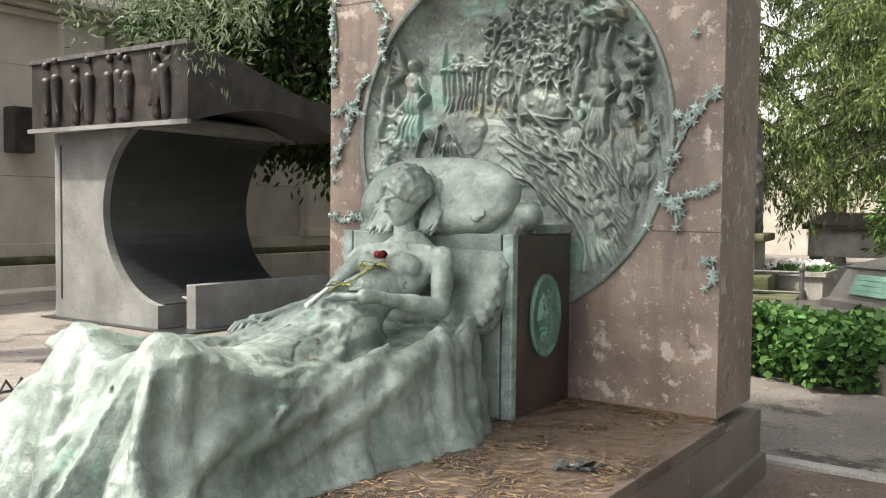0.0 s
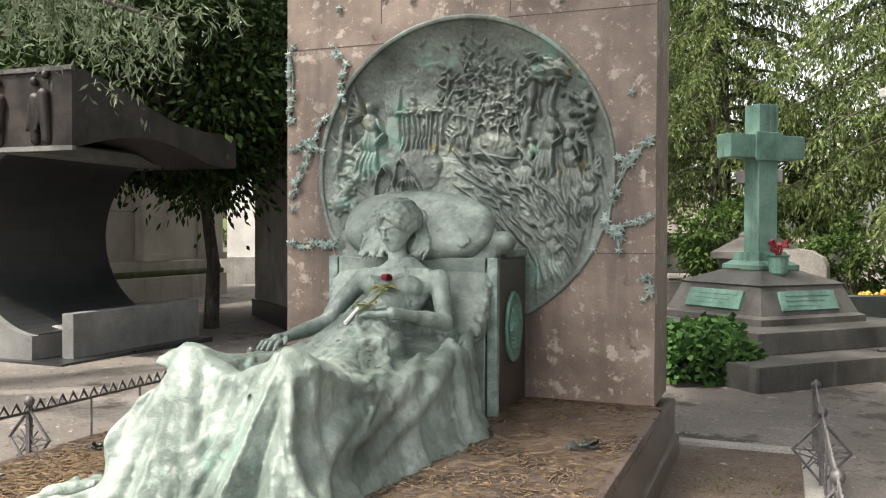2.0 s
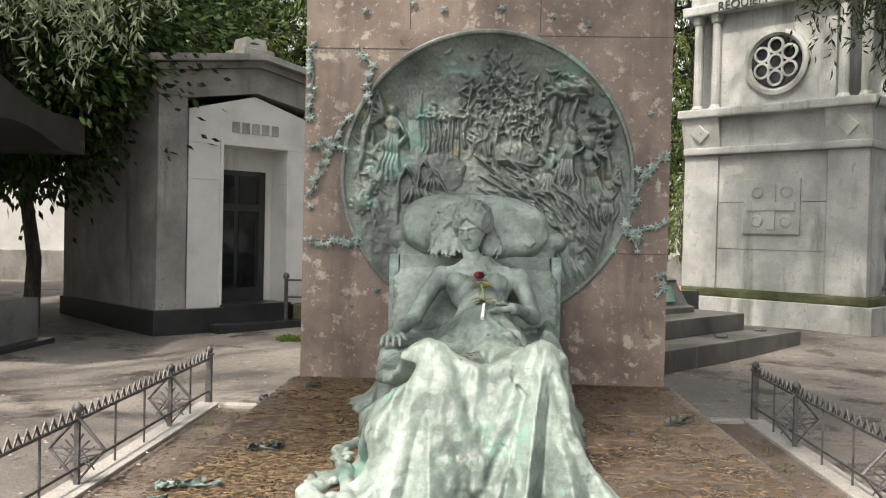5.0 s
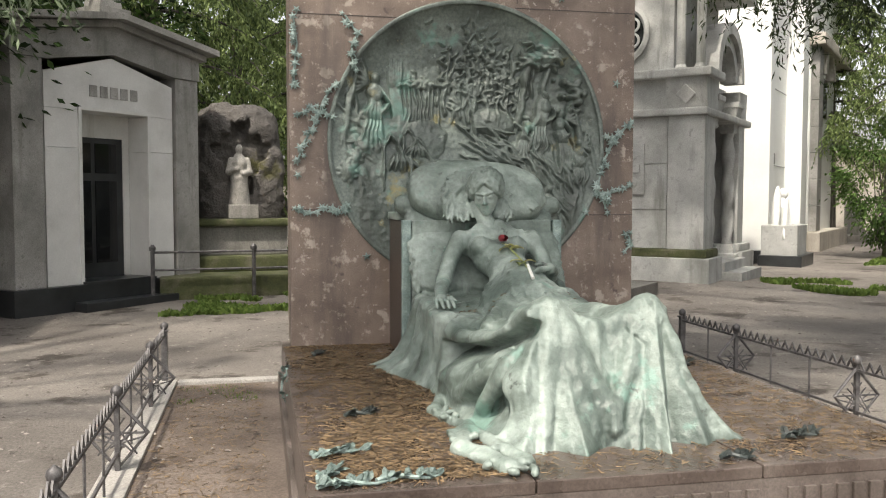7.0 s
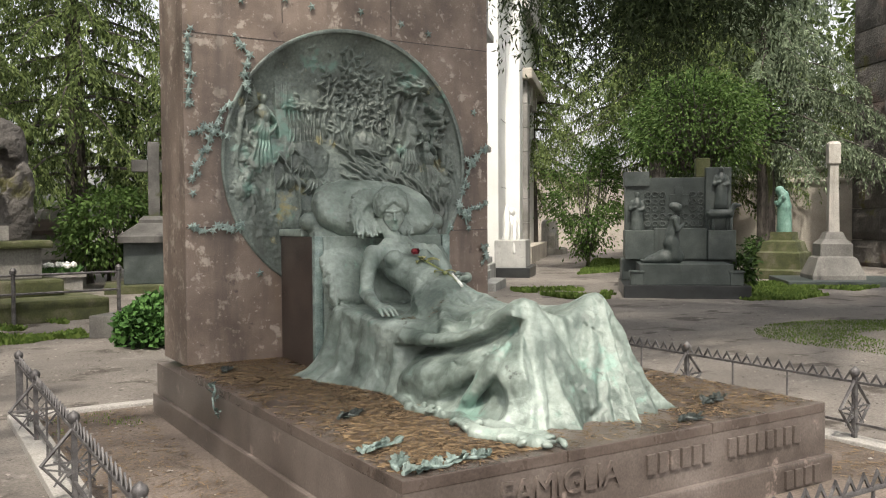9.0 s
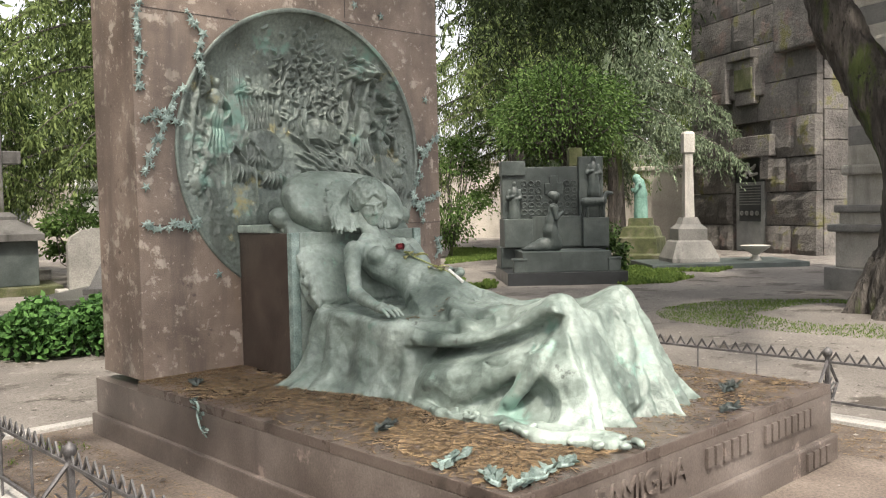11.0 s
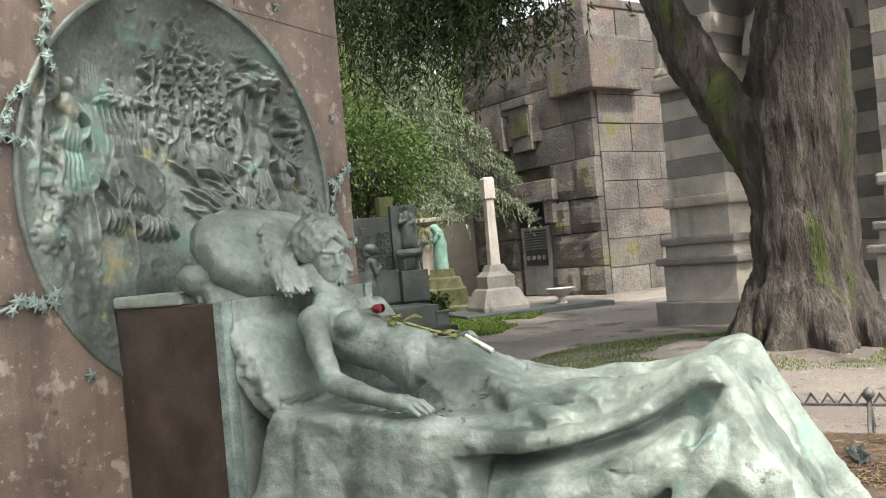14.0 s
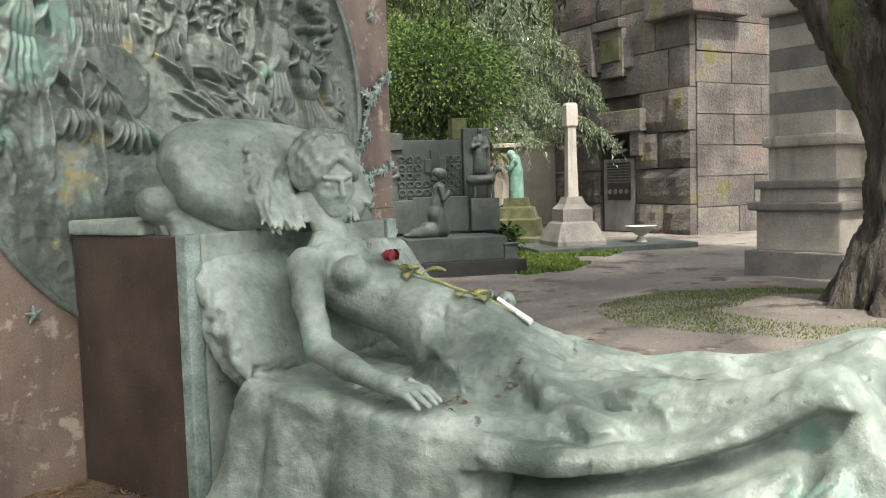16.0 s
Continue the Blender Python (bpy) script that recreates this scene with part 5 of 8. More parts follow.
def white_buildings():
    at = (9.75, 11.85)
    t = thing("white_chapel", "tall sunlit white marble chapel with pilasters and a raking gable", "chapel", (*at, gz(*at) - 0.05), 47)
    part("plinth", mkbox(-0.1, 4.6, -0.15, 5, -0.1, 0.35, bevel=0.02), M_DARK, t, "black plinth")
    part("wall", mkbox(0.4, 4.3, 0.05, 5, 0.35, 7.5), M_WHITE, t)
    part("pilaster", mkbox(0.0, 0.5, -0.1, 5, 0.35, 7.5, bevel=0.02), M_WHITE, t)
    part("pilaster", mkbox(2.7, 3.5, -0.35, 0.05, 0.35, 7.5, bevel=0.02), M_WHITE, t)
    part("gable", prism(bmesh.new(), [(-0.2, 7.5), (4.6, 7.5), (2.1, 10.0)], -0.2, 5), M_WHITE, t)
    for z in (2.3, 4.1):
        part("joint_line", mkbox(0.5, 2.7, 0.035, 0.055, z, z + 0.02), M_GOTHIC, t)
    part("plaque", mkbox(0.95, 1.3, 0.02, 0.055, 2.35, 2.6), M_DARK, t, "small dark plaque")
    at = (13.9, 16.3)
    t = thing("banded_chapel", "pale stone chapel with grey piers and a round-headed window", "chapel", (*at, gz(*at) - 0.05), 47)
    part("plinth", mkbox(-0.3, 6, -0.4, 5, -0.1, 0.6, bevel=0.03), M_BEIGE, t)
    part("wall", mkbox(0.1, 5.6, 0.0, 5, 0.6, 8.0), M_WHITE, t)
    for i in range(7):
        part("pier_block", mkbox(0.2, 0.95, -0.22, 0.0, 0.6 + 0.75 * i + 0.006, 0.6 + 0.75 * (i + 1) - 0.006, bevel=0.012), M_GRANITE, t)
    part("cornice", mkbox(-0.1, 5.9, -0.4, 5, 5.86, 6.2, bevel=0.05), M_BEIGE, t)
    part("window", mkbox(1.6, 3.0, -0.05, 0.01, 4.0, 5.2), M_GLASSDARK, t)
    part("window_arch", arch(bmesh.new(), 2.3, 5.2, 0.7, 1.05, -0.25, 0.0), M_STRIPE, t)
    part("roof", prism(bmesh.new(), [(-0.2, 8.0), (5.9, 8.0), (2.85, 10.5)], -0.3, 5), M_GRANITE, t)


white_buildings()


def modern_mausoleum():
    """Concrete shell with a round cut right through it, under a dark copper box."""
    at = (-5.62, 2.15)
    t = thing("modern_mausoleum", "grey concrete tomb with a round opening under a dark copper canopy", "mausoleum", (*at, gz(*at)), 1)
    cx, cz, R, D = 0.0, 1.36, 1.08, 2.3
    pts = [(-2.05, -0.05), (-0.08, -0.05), (-0.08, cz - math.sqrt(R * R - 0.0064))]
    a0, a1 = math.asin(-math.sqrt(R * R - 0.0064) / R), math.asin(math.sqrt(R * R - 0.0064) / R)
    for i in range(1, 30):
        a = math.pi - (a0 + (a1 - a0) * i / 30)
        pts.append((cx + R * math.cos(a), cz + R * math.sin(a)))
    pts += [(-0.08, cz + math.sqrt(R * R - 0.0064)), (-0.08, 2.30), (-2.05, 2.30)]
    smoothless = prism(bmesh.new(), pts, 0.0, D)
    part("shell", smoothless, M_CONC, t, "board-marked grey concrete shell")
    # black sheet added along the round cut, the canopy's shade put into its colour
    outer, inner = [], []
    for i in range(31):
        a = math.pi - (a0 + (a1 - a0) * i / 30)
        outer.append(((R + 0.01) * math.cos(a), cz + (R + 0.01) * math.sin(a)))
        inner.append(((R - 0.015) * math.cos(a), cz + (R - 0.015) * math.sin(a)))
    part("lining", prism(bmesh.new(), outer + inner[::-1], 0.10, D - 0.03), M_DARK, t, "dark sheet round the opening, coloured as canopy shade")
    part("groove", mkbox(-1.93, -1.90, -0.006, 0.02, 0.25, 2.15), M_DARK, t)
    part("low_wall", mkbox(0.10, 0.26, 0.25, D + 0.25, -0.05, 0.52, bevel=0.01), M_CONC, t)
    part("floor_slab", mkbox(-2.2, 0.45, -0.12, D + 0.3, -0.1, 0.02, bevel=0.01), M_DARK, t)
    part("grave_slab", mkbox(-0.75, 0.0, 0.5, D - 0.2, 0.02, 0.34, bevel=0.02), M_GRANITE, t)
    # canopy: box with a curved underside that sweeps to the right
    pts = [(-2.12, 2.32)]
    n = 18
    top, low = [], []
    for i in range(n + 1):
        q = i / n
        yy = -0.25 + (D + 0.7) * q
        top.append((yy, 3.14 - 0.42 * (0.5 - 0.5 * math.cos(math.pi * min(1, q * 1.4)))))
        low.append((yy, 2.32 + 0.22 * math.sin(math.pi * min(1, q * 1.25)) - 0.02))
    bm = bmesh.new()
    ring = [bm.verts.new((-2.12, y, z)) for y, z in low + top[::-1]]
    ring2 = [bm.verts.new((0.72, y, z)) for y, z in low + top[::-1]]
    k = len(ring)
    for i in range(k):
        bm.faces.new((ring[i], ring[(i + 1) % k], ring2[(i + 1) % k], ring2[i]))
    bm.faces.new(ring[::-1])
    bm.faces.new(ring2)
    bmesh.ops.recalc_face_normals(bm, faces=bm.faces)
    c = part("canopy", bm, M_COPPER, t, "dark copper canopy with standing reliefs")
    part("drip_edge", mkbox(-2.16, 0.76, -0.29, -0.24, 2.28, 2.33), M_CONC, c)
    part("top_edge", mkbox(-2.14, 0.74, -0.28, -0.23, 3.11, 3.16), M_IRON, c)
    # plain upright relief shapes along the front
    rng = random.Random(5)
    F = Field((-2.1, -0.42, 2.3), (0.72, -0.18, 3.15), 0.014)
    for x in (-1.78, -1.58, -1.2, -0.95, -0.55, -0.35, -0.25, 0.25, 0.4):
        hgt = rng.uniform(0.55, 0.68)
        F.cap((x, -0.26, 2.40), (x + rng.uniform(-0.03, 0.03), -0.28, 2.40 + hgt * 0.75), 0.055, 0.065, k=0.03)
        F.ell((x, -0.285, 2.44 + hgt), (0.04, 0.04, 0.05), k=0.02)
        F.cap((x - 0.05, -0.29, 2.36 + hgt * 0.7), (x + rng.uniform(-0.1, 0.1), -0.31, 2.5), 0.025, 0.02, k=0.02)
    v, f = F.skin()
    array_mesh("relief", v, f, M_COPPER, c)


modern_mausoleum()


def beige_building():
    t = thing("palace_tomb", "large beige limestone tomb building with pilasters and a cornice", "building", (-10.5, 0, gz(-10, 4)), 0)
    part("wall", mkbox(-6, 0, -6, 12.0, 0, 4.5), M_BEIGE, t)
    zs = [1.0, 1.85, 2.7, 3.55, 4.3]
    for z in zs[1:-1]:
        part("joint_line", mkbox(-0.01, 0.004, -6, 12, z, z + 0.015), M_ASHLAR, t)
    for y in (0.4, 3.9, 7.3, 9.4, 11.5):
        part("pilaster", mkbox(0.0, 0.16, y, y + 0.75, 0.9, 4.3, bevel=0.015), M_BEIGE, t)
        part("pilaster_base", mkbox(0.0, 0.24, y - 0.05, y + 0.8, 0.82, 0.98, bevel=0.02), M_BEIGE, t)
    part("plinth", mkbox(0.0, 0.34, -6, 12.15, -0.2, 0.5, bevel=0.02), M_BEIGE, t)
    part("plinth_moulding", mkbox(0.0, 0.30, -6, 12.1, 0.5, 0.62, bevel=0.04), M_MOSS, t, "mossy moulding")
    part("dado", mkbox(0.0, 0.20, -6, 12.05, 0.62, 0.82, bevel=0.01), M_BEIGE, t)
    for o, z in ((0.12, 4.3), (0.28, 4.42), (0.45, 4.54)):
        part("cornice", mkbox(-6, o, -6.2, 12 + o, z, z + 0.11, bevel=0.02), M_BEIGE, t)
    part("attic", mkbox(-6, -0.4, -6, 11.6, 4.66, 6.2, bevel=0.02), M_BEIGE, t)
    part("wall_lamp", mkbox(0.0, 0.3, 3.0, 3.35, 2.2, 2.9, bevel=0.04), M_COPPER, t, "small dark bronze wall lamp")
    part("step", mkbox(0.34, 0.9, -6, 6, -0.2, 0.16, bevel=0.02), M_BEIGE, t)
    at = (-12.5, 15.5)
    t = thing("pale_tomb_house", "pale plastered tomb house beyond the tree", "building", (*at, 0), 12)
    part("wall", mkbox(0, 7.0, 0, 4, -0.2, 3.6), M_MARBLE, t)
    part("plinth", mkbox(-0.1, 7.1, -0.2, 4, -0.2, 0.7, bevel=0.03), M_GRANITE, t)
    part("cornice", mkbox(-0.2, 7.2, -0.3, 4, 3.6, 3.85, bevel=0.04), M_GRANITE, t)
    part("roof", prism(bmesh.new(), [(-0.2, 3.86), (7.2, 3.86), (3.5, 5.2)], -0.3, 4), M_GRANITE, t)


beige_building()


def rough_mausoleum():
    at = (20.9, 9.5)
    t = thing("rough_stone_mausoleum", "tall mausoleum of rough dark stone blocks with a grille door", "mausoleum", (*at, gz(*at)), -115)
    part("core", mkbox(0.15, 5.25, 0.2, 5.0, -0.1, 7.6), M_RUG, t)
    rng = random.Random(12)
    z = -0.1
    hs = [0.85, 0.9, 0.9, 1.05, 1.0, 1.1, 1.0, 1.1]

    def rock(x0, x1, z0, z1, y, dep):
        bm = bmesh.new()
        n, k = 5, 4
        g = [[None] * (k + 1) for _ in range(n + 1)]
        for i in range(n + 1):
            for j in range(k + 1):
                e = min(i, n - i, j, k - j)
                g[i][j] = bm.verts.new((x0 + (x1 - x0) * i / n, y - (0 if e == 0 else dep * rng.uniform(0.35, 1.0)), z0 + (z1 - z0) * j / k))
        for i in range(n):
            for j in range(k):
                bm.faces.new((g[i][j], g[i + 1][j], g[i + 1][j + 1], g[i][j + 1]))
        rim = [g[i][0] for i in range(n + 1)] + [g[n][j] for j in range(1, k + 1)] + [g[i][k] for i in range(n - 1, -1, -1)] + [g[0][j] for j in range(k - 1, 0, -1)]
        back = [bm.verts.new((v.co.x, 0.2, v.co.z)) for v in rim]
        for i in range(len(rim)):
            j = (i + 1) % len(rim)
            bm.faces.new((rim[j], rim[i], back[i], back[j]))
        return bm
    for row, h in enumerate(hs):
        x = 0.0
        prot = 0.08 if row < 4 else 0.02
        while x < 5.35:
            w = rng.uniform(0.9, 2.0)
            if 5.4 - x - w < 0.6:
                w = 5.4 - x
            a, b = x + 0.012, x + w - 0.012
            x += w
            if z < 2.6:
                if b > 2.05 and a < 3.5:
                    if a < 1.7:
                        b = 2.05
                    elif b > 3.85:
                        a = 3.5
                    else:
                        continue
            part("stone_block", rock(a, b, z + 0.012, z + h - 0.012, 0.02 - rng.uniform(0, prot), 0.11 if row < 4 else 0.05), M_RUG, t)
        z += h
    # smoother side wall in courses
    for i in range(10):
        y = 0.2
        while y < 4.9:
            w = min(rng.uniform(0.9, 1.6), 5.0 - y)
            o = rng.uniform(-0.01, 0.02)
            part("side_block", mkbox(5.25, 5.42 + o, y + 0.008, y + w - 0.008, 0.76 * i - 0.1 + 0.008, 0.76 * (i + 1) - 0.108, bevel=0.012), M_RUG, t)
            y += w
    part("top_block", mkbox(4.1, 5.8, -0.28, 1.6, 5.3, 6.7, bevel=0.06), M_RUG, t)
    part("parapet", mkbox(0.1, 5.3, 0.1, 4.9, 7.6, 7.85, bevel=0.05), M_RUG, t)
    part("lintel", mkbox(1.8, 3.95, -0.28, 0.2, 2.62, 3.2, bevel=0.03), M_RUG, t, "smooth dark lintel")
    part("lintel_leg", mkbox(3.52, 3.88, -0.26, 0.2, 2.0, 3.1, bevel=0.02), M_RUG, t)
    bars(t, "letter_bar", 2.3, 3.2, 2.86, 2.98, 8, -0.28, M_RUG)
    part("recess", mkbox(2.05, 3.5, 0.1, 0.2, -0.1, 2.64), M_DARK, t)
    d = part("door", mkbox(2.2, 3.42, -0.02, 0.06, 0.02, 1.95, bevel=0.01), M_CONC, t, "grey metal door with an openwork grille")
    part("grille_panel", mkbox(2.36, 3.28, -0.035, -0.02, 0.85, 1.85), M_DARK, d)
    for i in range(7):
        part("grille_bar", mkbox(2.36, 3.28, -0.05, -0.035, 1.32 + 0.075 * i, 1.345 + 0.075 * i), M_CONC, d)
    for i in range(4):
        m = pose(2.48 + 0.22 * i, -0.05, 1.08, 90, 0, 0)
        part("grille_ring", lathe(bmesh.new(), [(0.07, -0.01), (0.07, 0.01), (0.045, 0.01), (0.045, -0.01)], 14, m=m), M_CONC, d)
    bm = bmesh.new()
    for a in range(5):
        an = a * 2 * math.pi / 5 + 0.3
        tube(bm, [(2.8, -0.05, 2.28), (2.8 + 0.24 * math.cos(an), -0.09, 2.28 + 0.17 * math.sin(an)), (2.8 + 0.42 * math.cos(an + 0.5), -0.05, 2.28 + 0.22 * math.sin(an + 0.5))], [0.04, 0.06, 0.03], 6)
    part("metal_wreath", bm, M_GRANITE, t, "pale metal wreath over the door")
    p = part("plaque_frame", mkbox(2.1, 3.45, -0.14, 0.1, 4.3, 5.0, bevel=0.03), M_RUG, t)
    part("frame_step", mkbox(2.35, 3.2, -0.18, 0.1, 4.1, 5.35, bevel=0.03), M_RUG, p)
    part("frame_step", mkbox(1.9, 2.1, -0.3, 0.1, 4.2, 5.2, bevel=0.03), M_RUG, p)
    part("frame_step", mkbox(2.1, 3.2, -0.3, 0.1, 5.35, 5.6, bevel=0.03), M_RUG, p)
    part("plaque", mkbox(2.4, 3.15, -0.24, -0.18, 4.5, 5.1, bevel=0.02), M_MOSS, p, "mossy carved plaque")


rough_mausoleum()


def striped_chapel():
    at = (10.5, 0.95)
    t = thing("striped_chapel", "tall chapel of pale and grey striped stone on moulded bases", "chapel", (*at, gz(*at)), -109)
    for x0, x1, y1 in ((0.0, 1.5, 1.5), (3.25, 4.9, 1.5)):
        part("pier_base", mkbox(x0, x1, 0, y1, -0.1, 0.36, bevel=0.02), M_STRIPE2, t)
        part("pier_base", mkbox(x0 + 0.12, x1 - 0.12, 0.12, y1, 0.36, 0.92, bevel=0.02), M_STRIPE, t)
        part("base_moulding", mkbox(x0 + 0.03, x1 - 0.03, 0.03, y1, 0.92, 1.04, bevel=0.03), M_STRIPE2, t)
        part("pier_base", mkbox(x0 + 0.16, x1 - 0.16, 0.16, y1, 1.04, 1.22, bevel=0.01), M_STRIPE, t)
        part("base_moulding", mkbox(x0 + 0.1, x1 - 0.1, 0.1, y1, 1.22, 1.34, bevel=0.03), M_STRIPE2, t)
        part("dado", mkbox(x0 + 0.24, x1 - 0.24, 0.24, y1, 1.34, 1.80, bevel=0.01), M_STRIPE, t)
        part("base_moulding", mkbox(x0 + 0.17, x1 - 0.17, 0.17, y1, 1.80, 1.96, bevel=0.04), M_STRIPE, t)
        for i in range(15):
            part("stripe", mkbox(x0 + 0.25, x1 - 0.25, 0.25, y1, 1.964 + 0.30 * i, 1.964 + 0.30 * i + 0.296, bevel=0.004), M_STRIPE if i % 2 == 0 else M_STRIPE2, t)
        if x0 == 0.0:
            part("bracket", mkbox(0.18, 1.3, 0.12, 1.0, 3.62, 3.86, bevel=0.05), M_STRIPE, t)
            part("colonnette", lathe(bmesh.new(), [(0.1, 3.86), (0.13, 3.9), (0.08, 4.0), (0.08, 5.6), (0.14, 5.8)], 14, (0.3, 0.25, 0)), M_STRIPE, t)
    for i in range(22):
        part("recess_stripe", mkbox(1.2, 3.5, 1.2, 1.6, -0.1 + 0.3 * i, 0.194 + 0.3 * i), M_STRIPE if i % 2 else M_STRIPE2, t)
    part("recess_arch", arch(bmesh.new(), 2.37, 4.0, 0.72, 0.95, 0.75, 1.2), M_STRIPE, t)
    part("top", mkbox(0.1, 4.8, 0.15, 3, 6.47, 7.2, bevel=0.05), M_STRIPE2, t)


striped_chapel()

# grave with a bronze cross on stepped slabs
def cross_grave():
    at = (1.74, 5.68)
    g = gz(*at)
    t = thing("cross_grave", "stepped grey granite grave base with green bronze plates", "grave", (*at, g), 47)
    part("step", mkbox(-1.83, 1.83, -1.78, 1.8, -0.1, 0.24, bevel=0.012), M_WETSTONE, t)
    part("step", mkbox(-1.30, 1.30, -1.25, 1.3, 0.24, 0.46, bevel=0.012), M_WETSTONE, t)
    part("block", lathe(bmesh.new(), [(0.80, 0.46), (0.80, 0.53), (0.74, 0.56), (0.62, 0.86), (0.64, 0.88), (0.30, 1.02), (0.30, 1.04)], square=True), M_WETSTONE, t)
    for rz in (0, 90, 180, 270):
        m = pose(0, 0, 0, 0, 0, rz) @ pose(0, -0.70, 0.71, -22, 0, 0)
        p = part("plate", mkbox(-0.42, 0.42, -0.012, 0.03, -0.11, 0.11, bevel=0.006, m=m), M_CROSS, t, "green bronze plate")
        for i in range(3):
            part("text_bar", mkbox(-0.34, 0.34 - 0.1 * i, -0.018, -0.008, 0.05 - 0.055 * i, 0.065 - 0.055 * i, m=m), M_CROSS, p)
    for a, z in (((0.2, -1.5), 0.245), ((1.35, -1.45), 0.245)):
        bm = bmesh.new()
        tube(bm, [(a[0] + 0.09 * math.cos(k * 0.55), a[1] + 0.06 * math.sin(k * 0.55), z + 0.012) for k in range(11)], 0.013, 6)
        part("ring_handle", bm, M_IRON, t)
    c = thing("bronze_cross", "tall bright green bronze cross on a stepped base", "cross", (*at, g + 1.03), 44)
    part("foot", lathe(bmesh.new(), [(0.30, 0), (0.30, 0.05), (0.22, 0.1), (0.2, 0.2)], square=True), M_CROSS, c)
    part("shaft", mkbox(-0.14, 0.14, -0.12, 0.12, 0.18, 1.90, bevel=0.012), M_CROSS, c)
    for a, b in ((-0.55, -0.142), (0.142, 0.55)):
        part("arm", mkbox(a, b, -0.118, 0.118, 1.28, 1.55, bevel=0.012), M_CROSS, c)
    part("boss", mkbox(-0.2, 0.2, -0.14, -0.12, 1.25, 1.58, bevel=0.01), M_CROSS, c)
    v = thing("flower_vase", "small green bronze vase with faded pink flowers", "vase", (at[0] + 0.2, at[1] - 0.34, g + 0.98), 0)
    part("pot", lathe(bmesh.new(), [(0.06, -0.03), (0.10, 0.02), (0.11, 0.2), (0.13, 0.22)], 14), M_CROSS, v)
    bm = bmesh.new()
    rng = random.Random(3)
    for i in range(14):
        a = rng.uniform(0, 6.28)
        tube(bm, [(0, 0, 0.15), (0.05 * math.cos(a), 0.05 * math.sin(a), 0.3), (0.1 * math.cos(a), 0.1 * math.sin(a), 0.36 + rng.uniform(-0.1, 0.05))], [0.006, 0.006, 0.03], 5)
    part("flowers", bm, M_ROSE, v, "faded pink flowers")


def petal_material(name, a, b):
    return surface(name, [a, b], 30, 0.6, bump=0.1, fine=200)


M_ROSE = petal_material("rose_red", (0.16, 0.012, 0.02), (0.32, 0.03, 0.04))
M_WHITEFLOWER = petal_material("white_petals", (0.7, 0.7, 0.66), (0.85, 0.85, 0.82))
M_ORANGE = petal_material("orange_petals", (0.6, 0.22, 0.03), (0.75, 0.45, 0.05))
M_STEM = surface("pale_green_stem", [(0.2, 0.24, 0.08), (0.36, 0.4, 0.18)], 20, 0.6, bump=0.1)
M_PALELEAF = surface("yellowed_leaf", [(0.42, 0.42, 0.16), (0.58, 0.57, 0.3)], 25, 0.6, bump=0.1)
cross_grave()


def statue(name, label, at, rz, mat, draw, lo, hi, h=0.016):
    F = Field(lo, hi, h)
    draw(F)
    F.rough(0.006, 16, 3, True, (1, 1, 0.5), 0.04)
    v, f = F.skin()
    ob = array_mesh(name, v, f, mat)
    ob.matrix_basis = pose(*at, 0, 0, rz)
    return tagged(ob, label, "statue")


def standing(F, s=1.0, lean=0.0):
    F.path([(0, 0, 0.0), (0, 0, 0.45 * s), (lean, 0, 0.70 * s), (lean, 0, 0.80 * s)], [0.17 * s, 0.13 * s, 0.12 * s, 0.08 * s], k=0.05)
    F.ell((lean, -0.02 * s, 0.93 * s), (0.06 * s, 0.07 * s, 0.08 * s), k=0.03)
    F.path([(0.13 * s, 0, 0.75 * s), (0.17 * s, -0.05 * s, 0.55 * s), (0.05 * s, -0.13 * s, 0.52 * s)], [0.05 * s, 0.045 * s, 0.035 * s], k=0.03)
    F.path([(-0.13 * s, 0, 0.75 * s), (-0.18 * s, -0.04 * s, 0.55 * s), (-0.06 * s, -0.13 * s, 0.6 * s)], [0.05 * s, 0.045 * s, 0.035 * s], k=0.03)
    for i in range(7):
        a = -1.3 + 0.45 * i
        F.cap((0.13 * s * math.sin(a), -0.13 * s * math.cos(a), 0.02), (0.08 * s * math.sin(a), -0.1 * s * math.cos(a), 0.5 * s), 0.035 * s, 0.02 * s, k=0.03)


